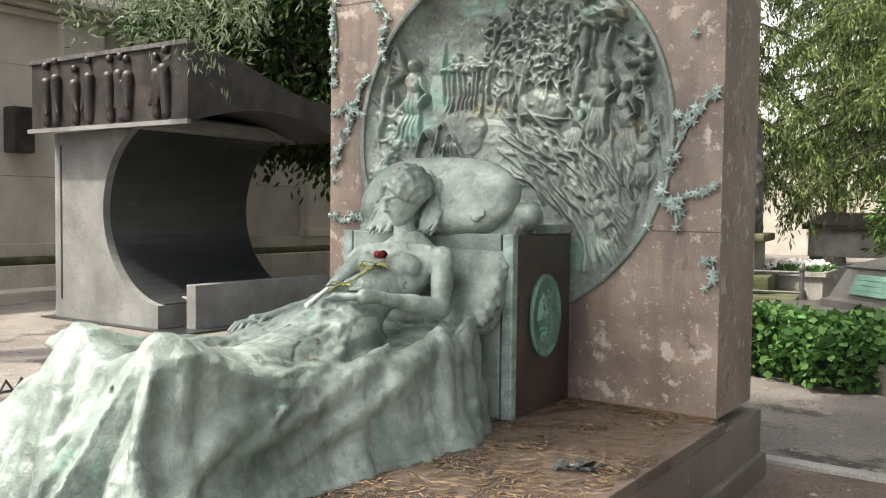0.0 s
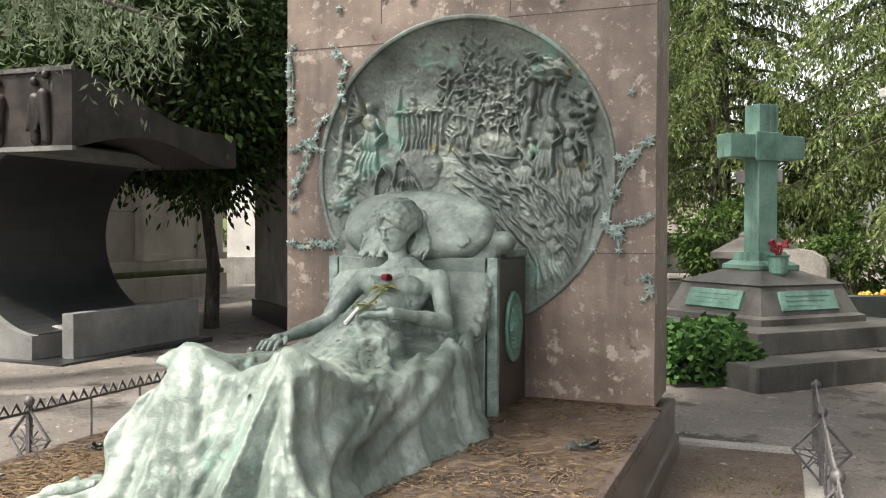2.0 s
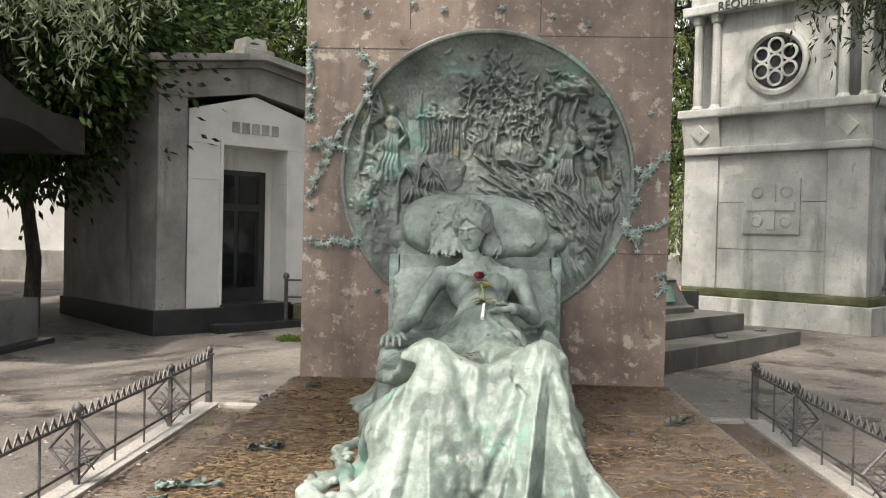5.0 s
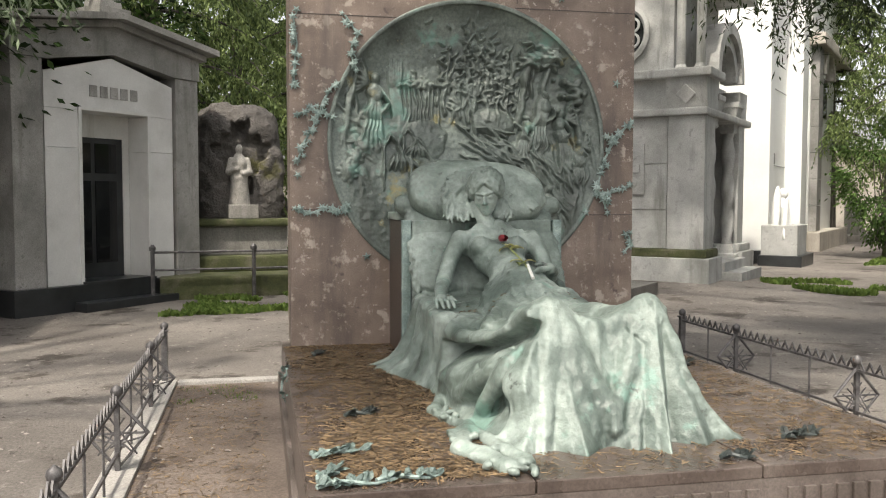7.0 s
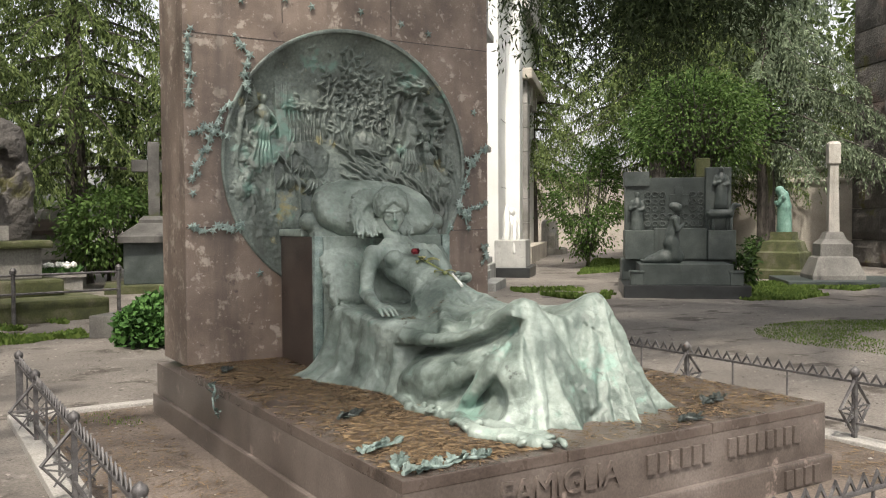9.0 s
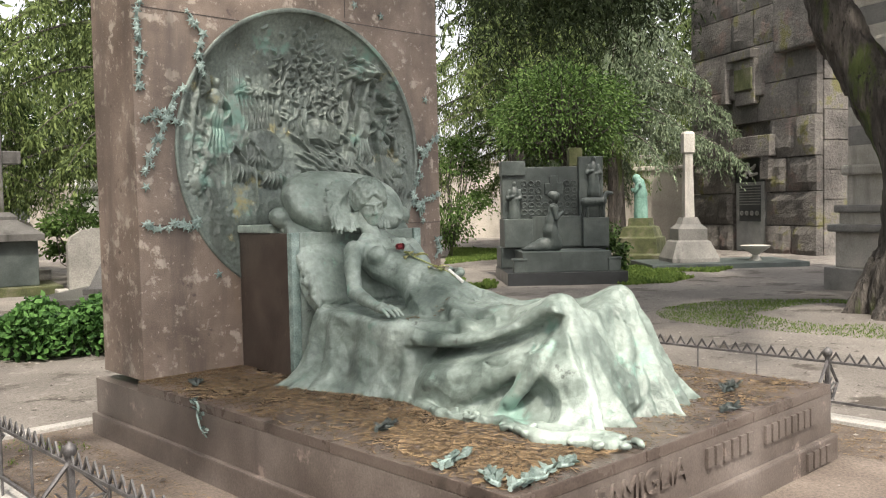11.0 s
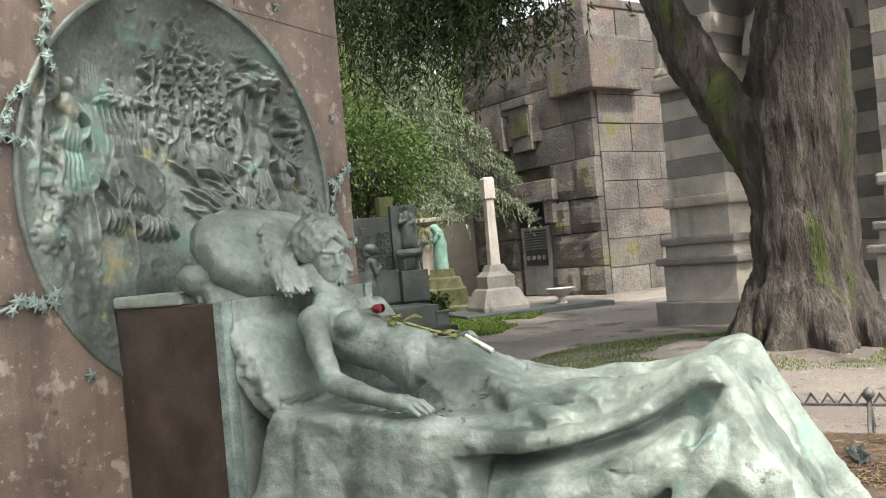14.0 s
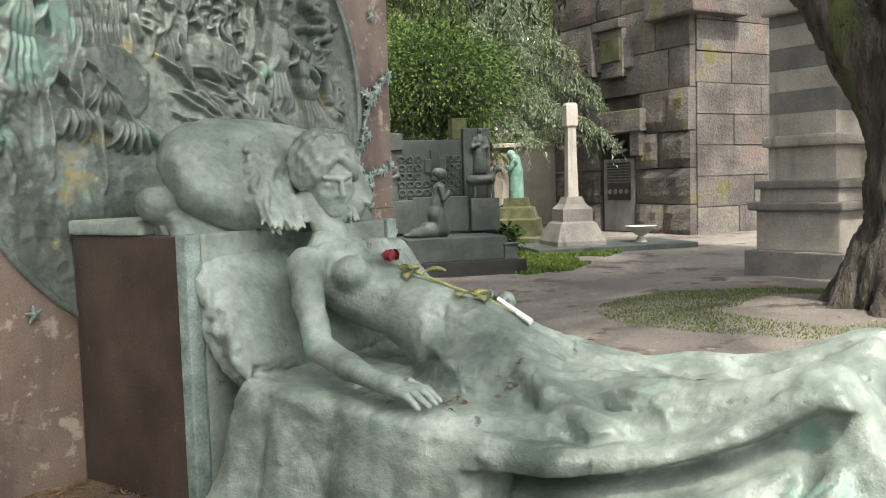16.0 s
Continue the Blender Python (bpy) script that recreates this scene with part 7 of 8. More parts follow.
def garlands():
    rng = random.Random(31)
    runs = [
        ([(-0.80, 2.60), (-0.72, 2.48), (-0.76, 2.36), (-0.74, 2.24)], 15),
        ([(-0.88, 2.14), (-0.95, 2.02), (-0.99, 1.90), (-1.08, 1.74), (-1.12, 1.62)], 22),
        ([(-1.13, 1.93), (-1.02, 1.97), (-0.90, 1.93)], 9),
        ([(-1.14, 2.56), (-1.12, 2.40), (-1.14, 2.22), (-1.15, 2.12)], 18),
        ([(-1.13, 1.29), (-1.05, 1.27), (-0.96, 1.30)], 9),
        ([(-0.90, 1.32), (-0.84, 1.29), (-0.80, 1.31)], 7),
        ([(1.06, 1.84), (1.12, 1.78), (1.18, 1.86), (1.26, 1.92)], 12),
        ([(1.12, 1.78), (1.06, 1.66), (1.02, 1.52), (1.00, 1.42), (1.06, 1.38)], 14),
        ([(1.00, 1.42), (1.10, 1.42), (1.20, 1.44), (1.27, 1.48)], 11),
        ([(1.06, 1.38), (1.07, 1.30)], 3),
        ([(1.24, 1.14), (1.26, 1.06), (1.23, 1.0)], 6),
    ]
    for pts, n in runs:
        t = thing("star_garland", "green bronze garland of small star flowers on the stele", "garland", (0, 0, 0), 0, group="garlands on the stele")
        P = [Vector((x, 0, z)) for x, z in pts]
        bm = bmesh.new()
        tube(bm, [(p.x, -0.010, p.z) for p in P], 0.008, 6)
        part("stem", bm, M_VERDI, t)
        for i in range(n):
            q = i / max(1, n - 1) * (len(P) - 1)
            k = min(int(q), len(P) - 2)
            c = P[k].lerp(P[k + 1], q - k)
            r = rng.uniform(0.022, 0.040)
            x = min(1.255, max(-1.145, c.x + rng.uniform(-0.026, 0.026)))
            part("star_flower", star(bmesh.new(), (x, -rng.uniform(0.008, 0.03), c.z + rng.uniform(-0.025, 0.025)), r, rng.uniform(0, 1), rng.uniform(0.010, 0.018), points=rng.choice((5, 6))), M_VERDI, t)
    for x, z in ((-0.77, 2.85), (0.48, 2.83), (0.72, 2.78), (-1.12, 2.62), (0.14, 2.88), (-0.45, 2.9), (0.92, 1.28), (-0.66, 0.98), (-1.12, 1.53), (1.14, 2.2), (-0.25, 2.87)):
        ob = part("bronze_star", star(bmesh.new(), (x, -0.012, z), 0.032, rng.random(), 0.018, points=5), M_VERDI)
        tagged(ob, "single small green bronze star on the stele", "ornament", group="stars on the stele")


garlands()


def sprig(at, rz, n, L, seed, hang=0.0, mat=None, label="pale green bronze leafy sprig fixed to the plinth"):
    """A laurel-like bronze sprig lying on the slab."""
    rng = random.Random(seed)
    t = thing("bronze_sprig", label, "ornament", at, rz, group="sprigs on the plinth")
    bm = bmesh.new()
    pts = [(L * k / 5, 0.02 * math.sin(k * 1.3), 0.014 + 0.006 * math.sin(k) - hang * (k / 5) ** 2) for k in range(6)]
    tube(bm, pts, [0.010, 0.010, 0.009, 0.008, 0.006, 0.004], 6)
    part("stem", bm, mat or M_VERDI, t)
    for i in range(n):
        q = rng.random()
        bx, bz = L * q, 0.014 - hang * q * q
        a = rng.choice((-1, 1)) * rng.uniform(0.3, 1.6)
        l, w = rng.uniform(0.032, 0.06), rng.uniform(0.011, 0.019)
        m = pose(bx, 0.0, bz, 0, 0, math.degrees(a)) @ pose(0, 0, 0, rng.uniform(-35, 35), rng.uniform(-40, 5), 0)
        bm = bmesh.new()
        ctr = [bm.verts.new(m @ Vector(p)) for p in ((0, 0, 0), (l * 0.35, 0, 0.008), (l * 0.7, 0, 0.012), (l, 0, 0.004))]
        lft = [bm.verts.new(m @ Vector(p)) for p in ((l * 0.3, w, 0.0), (l * 0.68, w * 0.85, 0.004))]
        rgt = [bm.verts.new(m @ Vector(p)) for p in ((l * 0.3, -w, 0.0), (l * 0.68, -w * 0.85, 0.004))]
        for s in (lft, rgt):
            for f in ((ctr[0], ctr[1], s[0]), (ctr[1], ctr[2], s[1], s[0]), (ctr[2], ctr[3], s[1])):
                bm.faces.new(f)
        r = bmesh.ops.solidify(bm, geom=bm.faces[:], thickness=0.004)
        part("leaf", bm, mat or M_VERDI, t)


DRIED = "dark dried leafy sprig lying on the plinth"
sprig((-1.18, -2.62, S), 25, 18, 0.22, 1)
sprig((-1.19, -2.98, S), 8, 26, 0.26, 2)
sprig((-0.98, -2.95, S), 8, 14, 0.24, 3)
sprig((-1.18, -2.92, S), 60, 16, 0.16, 4)
sprig((-1.235, -0.72, S - 0.02), 268, 14, 0.16, 5, 0.16)
sprig((-1.0, -2.0, S), 20, 16, 0.15, 6, 0.0, M_DARKBRONZE, DRIED)
sprig((-1.04, -0.42, S), 70, 12, 0.12, 7, 0.0, M_DARKBRONZE, DRIED)
sprig((0.75, -2.72, S), 10, 26, 0.2, 8, 0.0, M_DARKBRONZE, DRIED)
sprig((1.05, -1.2, S), 40, 14, 0.16, 9, 0.0, M_DARKBRONZE, DRIED)
sprig((0.35, -2.93, S), 0, 10, 0.12, 10, 0.0, M_DARKBRONZE, DRIED)


def rose():
    t = thing("rose", "wilted red rose with yellowed leaves laid on the statue", "flower", (0, 0, 0), 0)
    pts = [(x, y, on_statue(x, y) + 0.012) for x, y in ((0.04, -1.01), (0.05, -1.10), (0.06, -1.22), (0.06, -1.33), (0.05, -1.45))]
    bm = bmesh.new()
    tube(bm, pts, [0.006, 0.0055, 0.005, 0.005, 0.005], 7)
    smooth(part("stem", bm, M_STEM, t))
    bm = bmesh.new()
    tube(bm, [(0.058, -1.38, on_statue(0.058, -1.38) + 0.015), (0.05, -1.50, on_statue(0.05, -1.50) + 0.012)], [0.007, 0.010], 7)
    part("paper_wrap", bm, M_WHITEFLOWER, t, "white wrapped stem end")
    rng = random.Random(2)
    for i in range(16):
        a, q = i * 2.4, i / 16
        m = Matrix.Translation((0.03, -0.985, on_statue(0.03, -0.985) + 0.022)) @ pose(0, 0, 0, 35, 0, math.degrees(a)) @ pose(0.008 + 0.018 * q, 0, 0.008, 0, -55 + 50 * q, 0)
        bm = bmesh.new()
        g = [[bm.verts.new(m @ Vector((0.010 * math.cos(v * 0.8) - 0.01, (v) * 0.013, u * 0.013 + 0.003 * math.cos(v * 2)))) for v in (-1.3, -0.5, 0.5, 1.3)] for u in (0, 1, 2)]
        for u in range(2):
            for v in range(3):
                bm.faces.new((g[u][v], g[u + 1][v], g[u + 1][v + 1], g[u][v + 1]))
        bmesh.ops.solidify(bm, geom=bm.faces[:], thickness=0.002)
        smooth(part("petal", bm, M_ROSE, t))
    for i, (c, a, ln) in enumerate((((0.05, -1.07, 1.152), 200, 0.07), ((0.05, -1.10, 1.145), 320, 0.085), ((0.05, -1.05, 1.155), 20, 0.075), ((0.07, -1.27, 1.062), 190, 0.075), ((0.07, -1.31, 1.048), 230, 0.07), ((0.07, -1.29, 1.055), 340, 0.07), ((0.04, -1.04, 1.16), 260, 0.065))):
        c = (c[0] - 0.01, c[1], on_statue(c[0] - 0.01, c[1]) + 0.014)
        m = pose(*c, 0, 0, a) @ pose(0, 0, 0, rng.uniform(-20, 20), rng.uniform(-5, 22), 0)
        bm = bmesh.new()
        n = 6
        rows = []
        for k in range(n):
            q = k / (n - 1)
            w = 0.032 * math.sin(math.pi * min(0.98, max(0.03, q)) ** 0.8)
            rows.append([bm.verts.new(m @ Vector((ln * q, s * w, 0.012 * math.sin(q * 3) + abs(s) * 0.006))) for s in (-1, 0, 1)])
        for p, q in zip(rows, rows[1:]):
            for k in range(2):
                bm.faces.new((p[k], q[k], q[k + 1], p[k + 1]))
        bmesh.ops.solidify(bm, geom=bm.faces[:], thickness=0.0015)
        smooth(part("leaf", bm, M_PALELEAF if i != 4 else M_STEM, t))


rose()


def needles():
    """Fallen needles on the slab, thickest at the left of the figure and along the stele's foot."""
    rng = np.random.RandomState(5)
    V, Fc = [], []

    def scatter(n, xs, ys, z, mask):
        c = 0
        while c < n:
            x, y = rng.uniform(*xs), rng.uniform(*ys)
            if rng.rand() > mask(x, y):
                continue
            c += 1
            a, l, w = rng.uniform(0, math.pi), rng.uniform(0.012, 0.03), rng.uniform(0.0012, 0.0028)
            dx, dy = math.cos(a) * l, math.sin(a) * l
            nx, ny = -math.sin(a) * w, math.cos(a) * w
            h = z + rng.uniform(0.003, 0.008)
            b = len(V)
            V.extend([(x - dx - nx, y - dy - ny, h), (x + dx - nx, y + dy - ny, h + rng.uniform(-0.002, 0.004)), (x + dx + nx, y + dy + ny, h), (x - dx + nx, y - dy + ny, h + 0.001)])
            Fc.append((b, b + 1, b + 2, b + 3))
    band = lambda x, y: min(1, 0.10 + 1.2 * math.exp(-((x + 0.80 - 0.1 * math.sin(y * 3)) / 0.22) ** 2) + 1.2 * math.exp(-((y + 0.06) / 0.10) ** 2) + 0.35 * (noise.noise((x * 3, y * 3, 2)) > 0.15))
    scatter(12000, (-1.2, -0.45), (-2.95, -0.02), S, band)
    scatter(5000, (0.5, 1.3), (-2.9, -0.02), S, lambda x, y: min(1, 0.25 + 1.4 * math.exp(-((y + 0.04) / 0.05) ** 2)))
    scatter(900, (-1.2, 1.3), (-3.0, -2.7), S, lambda x, y: 0.5)
    scatter(2500, (-2.0, -1.35), (-3.6, 0.8), gz(0, -1) + 0.03, lambda x, y: 0.5)
    scatter(2500, (1.45, 2.08), (-3.6, 0.8), gz(0, -1) + 0.03, lambda x, y: 0.5)
    scatter(1600, (-1.2, 1.3), (-0.035, -0.004), S, lambda x, y: 1.0 if abs(x) > 0.52 else 0.0)
    ob = array_mesh("fallen_needles", V, Fc, M_LITTER, smooth_it=False)
    tagged(ob, "brown fallen conifer needles lying on the slab and plot", "leaf litter", kind="stuff")


needles()


def lap_leaves():
    """Little heaps of brown leaf bits caught in the folds."""
    rng = random.Random(14)
    for cx, cy, n in ((-0.28, -1.45, 16), (-0.18, -1.55, 14), (0.02, -1.95, 14), (-0.05, -2.05, 12), (-0.33, -1.30, 8), (0.30, -1.75, 12), (0.22, -1.62, 8)):
        bm = bmesh.new()
        for i in range(n):
            x, y = cx + rng.gauss(0, 0.03), cy + rng.gauss(0, 0.025)
            m = pose(x, y, on_statue(x, y) + 0.004, rng.uniform(-15, 15), rng.uniform(-15, 15), rng.uniform(0, 360))
            l, w = rng.uniform(0.010, 0.024), rng.uniform(0.002, 0.006)
            bm.faces.new([bm.verts.new(m @ Vector(q)) for q in ((-l, 0, 0), (0, -w, 0.003), (l, 0, 0), (0, w, 0.003))])
        tagged(part("dry_leaf_heap", bm, M_LITTER), "small heap of dry brown leaf bits in the folds", "leaf litter", kind="stuff")


lap_leaves()

# trees, hedges and grass
def leaf_quads(pos, dirs, L, W, rng, up=None):
    """Quads of length L and width W at pos along dirs, each a leaf or a tuft of needles."""
    n = len(pos)
    d = dirs / np.maximum(np.linalg.norm(dirs, axis=1, keepdims=True), 1e-6)
    r = rng.normal(size=(n, 3))
    s = np.cross(d, r)
    s /= np.maximum(np.linalg.norm(s, axis=1, keepdims=True), 1e-6)
    L, W = np.broadcast_to(L, n)[:, None], np.broadcast_to(W, n)[:, None]
    a, b = pos, pos + d * L
    mid = pos + d * L * 0.45
    V = np.stack([a, mid + s * W / 2, b, mid - s * W / 2], 1).reshape(-1, 3)
    return V, np.arange(4 * n).reshape(n, 4)


def conifer_mesh(seed, H, R, low, sparse=1.0, limbs=80):
    """Trunk and crown of a conifer with drooping limbs and hanging twigs."""
    rng = np.random.RandomState(seed)
    bm = bmesh.new()
    tube(bm, [(0, 0, -0.2), (0.03, 0, 0.4), (0.05, 0.04, H * 0.3), (0, 0.05, H * 0.65), (0, 0, H)], [0.36, 0.27, 0.22, 0.13, 0.02], 10)
    P, Dv = [], []
    for i in range(limbs):
        z = low + (H - low) * (i / limbs) ** 0.9
        a = i * 2.4 + rng.uniform(-0.4, 0.4)
        ln = R * (1 - 0.85 * (z - low) / (H - low)) * rng.uniform(0.7, 1.1) + 0.3
        u = np.array([math.cos(a), math.sin(a), 0])
        pts = []
        for q in np.linspace(0, 1, 7):
            pts.append(np.array([0, 0, z]) + u * ln * q + np.array([0, 0, 0.25 * math.sin(q * 1.6) * ln * 0.3 - 0.42 * ln * q * q]))
        tube(bm, pts, [0.05, 0.042, 0.035, 0.028, 0.02, 0.013, 0.006], 5)
        for q in np.linspace(0.16, 1.0, int(9 + ln * 6 * sparse)):
            k = min(int(q * 6), 5)
            p = pts[k] + (pts[k + 1] - pts[k]) * (q * 6 - k)
            for s in (-1, 1):
                side = np.array([-u[1], u[0], 0]) * s
                tw = rng.uniform(0.25, 0.75) * (1.1 - 0.5 * abs(q - 0.5))
                dr = u * 0.35 + side * rng.uniform(0.3, 1.0)
                m = int(19 * sparse)
                for j in range(m):
                    f = (j + rng.rand()) / m
                    c = p + dr * tw * f + np.array([0, 0, -tw * 1.15 * f * f]) + rng.normal(size=3) * 0.018
                    P.append(c)
                    Dv.append(dr * 0.5 + np.array([0, 0, -0.5 - f]) + rng.normal(size=3) * 0.45)
    V, Fc = leaf_quads(np.array(P), np.array(Dv), rng.uniform(0.08, 0.16, len(P)), rng.uniform(0.024, 0.05, len(P)), rng)
    return bm, V, Fc


def conifer(at, rz, seed, H, R, low, mat, label, sparse=1.0, limbs=80):
    t = thing("conifer_tree", label, "tree", (*at, gz(*at)), rz, group="conifers of the cemetery")
    bm, V, Fc = conifer_mesh(seed, H, R, low, sparse, limbs)
    part("trunk", bm, M_BARK, t)
    array_mesh("crown", V, Fc, mat, t, False)
    return t


CON = "tall dark conifer with drooping branches and hanging twigs"
c1 = conifer((4.6, 13.2), 0, 1, 11, 3.6, 2.3, M_NEEDLE, CON)
c2 = conifer((-3.4, 11.8), 40, 2, 12, 3.4, 2.6, M_NEEDLE, CON)
for x, y, rz in ((0.7, 15.5, 70), (9.5, 20.5, 200), (12.0, 14.5 + 8, 10), (-7.5, 19.0, 150)):
    copy_thing(c1, pose(x, y, gz(x, y), 0, 0, rz))
for x, y, rz in ((7.3, 16.8, 120), (21.5, 15.0, 80), (27.0, 12.0, 20), (-2.0, 20.5, 260), (18.5, 14.2, 300), (17.2, 20.0, 45)):
    copy_thing(c2, pose(x, y, gz(x, y), 0, 0, rz))
conifer((18.2, 10.4), 30, 3, 10, 3.6, 3.0, M_NEEDLE2, "grey-green weeping cedar with hanging branch tips", 1.1)
conifer((15.0, 11.5), 10, 6, 10.5, 3.0, 4.0, M_NEEDLE, CON)


def broadleaf(at, name, label, mat, H, R, low, n, leaf, trunk, seed, squash=1.0, lean=0.0, clumps=60):
    rng = np.random.RandomState(seed)
    t = thing(name, label, "tree" if "tree" in name else "shrub", (*at, gz(*at)), 0)
    bm = bmesh.new()
    c = np.array([lean, 0, (H + low) / 2])
    hz = (H - low) / 2
    tube(bm, [(0, 0, -0.2), (0.04, 0.02, low * 0.5), (lean * 0.3 + 0.05, 0, low), (lean * 0.8, 0, low + hz)], [trunk * 1.3, trunk, trunk * 0.85, trunk * 0.4], 9)
    P, Dv = [], []
    for i in range(clumps):
        v = rng.normal(size=3)
        v /= np.linalg.norm(v)
        rad = rng.uniform(0.35, 1.0) ** 0.5
        cc = c + v * np.array([R, R, hz * squash]) * rad
        if cc[2] < low * 0.8:
            cc[2] = low * 0.8 + rng.rand() * 0.3
        tube(bm, [(lean * 0.3 + 0.05, 0, low), tuple((np.array([lean * 0.5, 0, low]) + cc) / 2 + rng.normal(size=3) * 0.1), tuple(cc)], [trunk * 0.4, trunk * 0.22, 0.01], 5)
        m = n // clumps
        o = rng.normal(size=(m, 3)) * np.array([1, 1, 0.6]) * R * 0.17
        P.append(cc + o)
        Dv.append(o * 0.8 + v * 0.3 + np.array([0, 0, -0.25]) + rng.normal(size=(m, 3)) * 0.25)
    P, Dv = np.concatenate(P), np.concatenate(Dv)
    part("trunk", bm, M_BARK, t)
    V, Fc = leaf_quads(P, Dv, rng.uniform(0.7, 1.3, len(P)) * leaf, rng.uniform(0.35, 0.55, len(P)) * leaf, rng)
    array_mesh("crown", V, Fc, mat, t, False)
    return t


broadleaf((-6.3, 6.2), "broadleaf_tree", "dark evergreen broadleaf tree leaning over the path", M_LEAF, 6.8, 2.5, 2.0, 44000, 0.15, 0.10, 11, clumps=210, lean=-0.5)
broadleaf((-5.6, 10.3), "broadleaf_tree", "dark evergreen broadleaf tree behind the mausoleum", M_LEAF, 6.8, 2.6, 2.2, 14000, 0.15, 0.12, 12, clumps=90)
broadleaf((12.0, 7.4), "broadleaf_tree", "bright green bushy tree behind the dark monument", M_LIGHTLEAF, 4.5, 1.45, 2.4, 13000, 0.095, 0.10, 13, clumps=150)
broadleaf((13.7, 12.9), "shrub", "tall green shrub at the end of the avenue", M_LIGHTLEAF, 3.6, 1.1, 0.3, 4500, 0.12, 0.05, 24, clumps=40)
broadleaf((0.9, 13.4), "shrub", "glossy green shrub behind the tombs", M_LIGHTLEAF, 2.3, 0.95, 0.3, 4500, 0.13, 0.05, 14, clumps=40)
broadleaf((3.2, 12.6), "shrub", "green shrub between headstones", M_LIGHTLEAF, 1.8, 0.7, 0.2, 2500, 0.12, 0.04, 15, clumps=25)
broadleaf((16.6, 9.0), "shrub", "dark creeping shrub by the pedestal", M_LEAF, 0.9, 0.7, 0.1, 1800, 0.1, 0.03, 16, clumps=25)
broadleaf((10.6, 5.2), "shrub", "dark shrub beside the monument", M_LEAF, 0.8, 0.4, 0.12, 1600, 0.1, 0.04, 17, clumps=30)
broadleaf((2.9, 17.2), "yew_tree", "dark upright yew with bare lower stem", M_LEAF, 4.8, 1.4, 1.4, 8000, 0.1, 0.12, 18, clumps=60)
broadleaf((-4.8, 8.6), "shrub", "low dark shrub at the tree's foot", M_LEAF, 0.9, 0.5, 0.1, 1200, 0.12, 0.03, 19, clumps=20)


def big_tree():
    at = (7.0, -1.75)
    t = thing("old_tree", "massive old tree with furrowed dark bark and a mossy foot", "tree", (*at, gz(*at) - 0.05), 0)
    F = Field((-1.3, -1.6, -0.1), (1.3, 2.2, 6.6), 0.035)
    F.path([(0, 0, -0.1), (0, 0, 0.35), (0.0, -0.02, 1.2), (0.0, -0.08, 2.4), (0.0, -0.12, 3.2)], [0.70, 0.55, 0.49, 0.49, 0.44], k=0.1)
    for a in range(9):
        an = a * 0.7
        F.cap((0.45 * math.cos(an), 0.45 * math.sin(an), 0.5), (0.88 * math.cos(an + 0.1), 0.88 * math.sin(an + 0.1), -0.05), 0.16, 0.10, k=0.25)
    F.path([(0, 0.15, 1.75), (0, 0.60, 2.55), (-0.02, 1.02, 3.3), (-0.05, 1.42, 4.5), (-0.05, 1.7, 6.5)], [0.32, 0.25, 0.22, 0.20, 0.2], k=0.15)
    F.path([(0, -0.1, 2.9), (0.05, -0.22, 4.2), (0.05, -0.3, 5.4), (0.1, -0.3, 6.5)], [0.44, 0.37, 0.34, 0.32], k=0.12)
    F.rough(0.04, 6, 5, True, (1, 1, 0.22), 0.16)
    F.rough(0.015, 16, 6, True, (1, 1, 0.25), 0.08)
    v, f = F.skin()
    array_mesh("trunk", v, f, M_BARK, t)
    rng = np.random.RandomState(77)
    bm = bmesh.new()
    P, Dv = [], []
    for i in range(46):
        a = rng.uniform(0, 2 * math.pi)
        z = rng.uniform(6.0, 9.0)
        ln = rng.uniform(3.0, 6.5)
        u = np.array([math.cos(a), math.sin(a), 0])
        s = np.array([0.05, 0.3, min(z, 6.4)])
        pts = [s + u * ln * q + np.array([0, 0, (z - s[2] + 0.9) * q - 1.2 * q * q]) for q in np.linspace(0, 1, 6)]
        tube(bm, pts, [0.12, 0.1, 0.07, 0.05, 0.03, 0.01], 6)
        for q in np.linspace(0.25, 1, 16):
            p = s + u * ln * q + np.array([0, 0, (z - s[2] + 0.9) * q - 1.2 * q * q])
            for j in range(34):
                c = p + rng.normal(size=3) * np.array([0.3, 0.3, 0.16])
                P.append(c)
                Dv.append(rng.normal(size=3) * 0.5 + np.array([0, 0, -0.7]))
    part("limbs", bm, M_BARK, t)
    V, Fc = leaf_quads(np.array(P), np.array(Dv), rng.uniform(0.1, 0.22, len(P)), rng.uniform(0.04, 0.08, len(P)), rng)
    array_mesh("crown", V, Fc, M_NEEDLE, t, False)


big_tree()


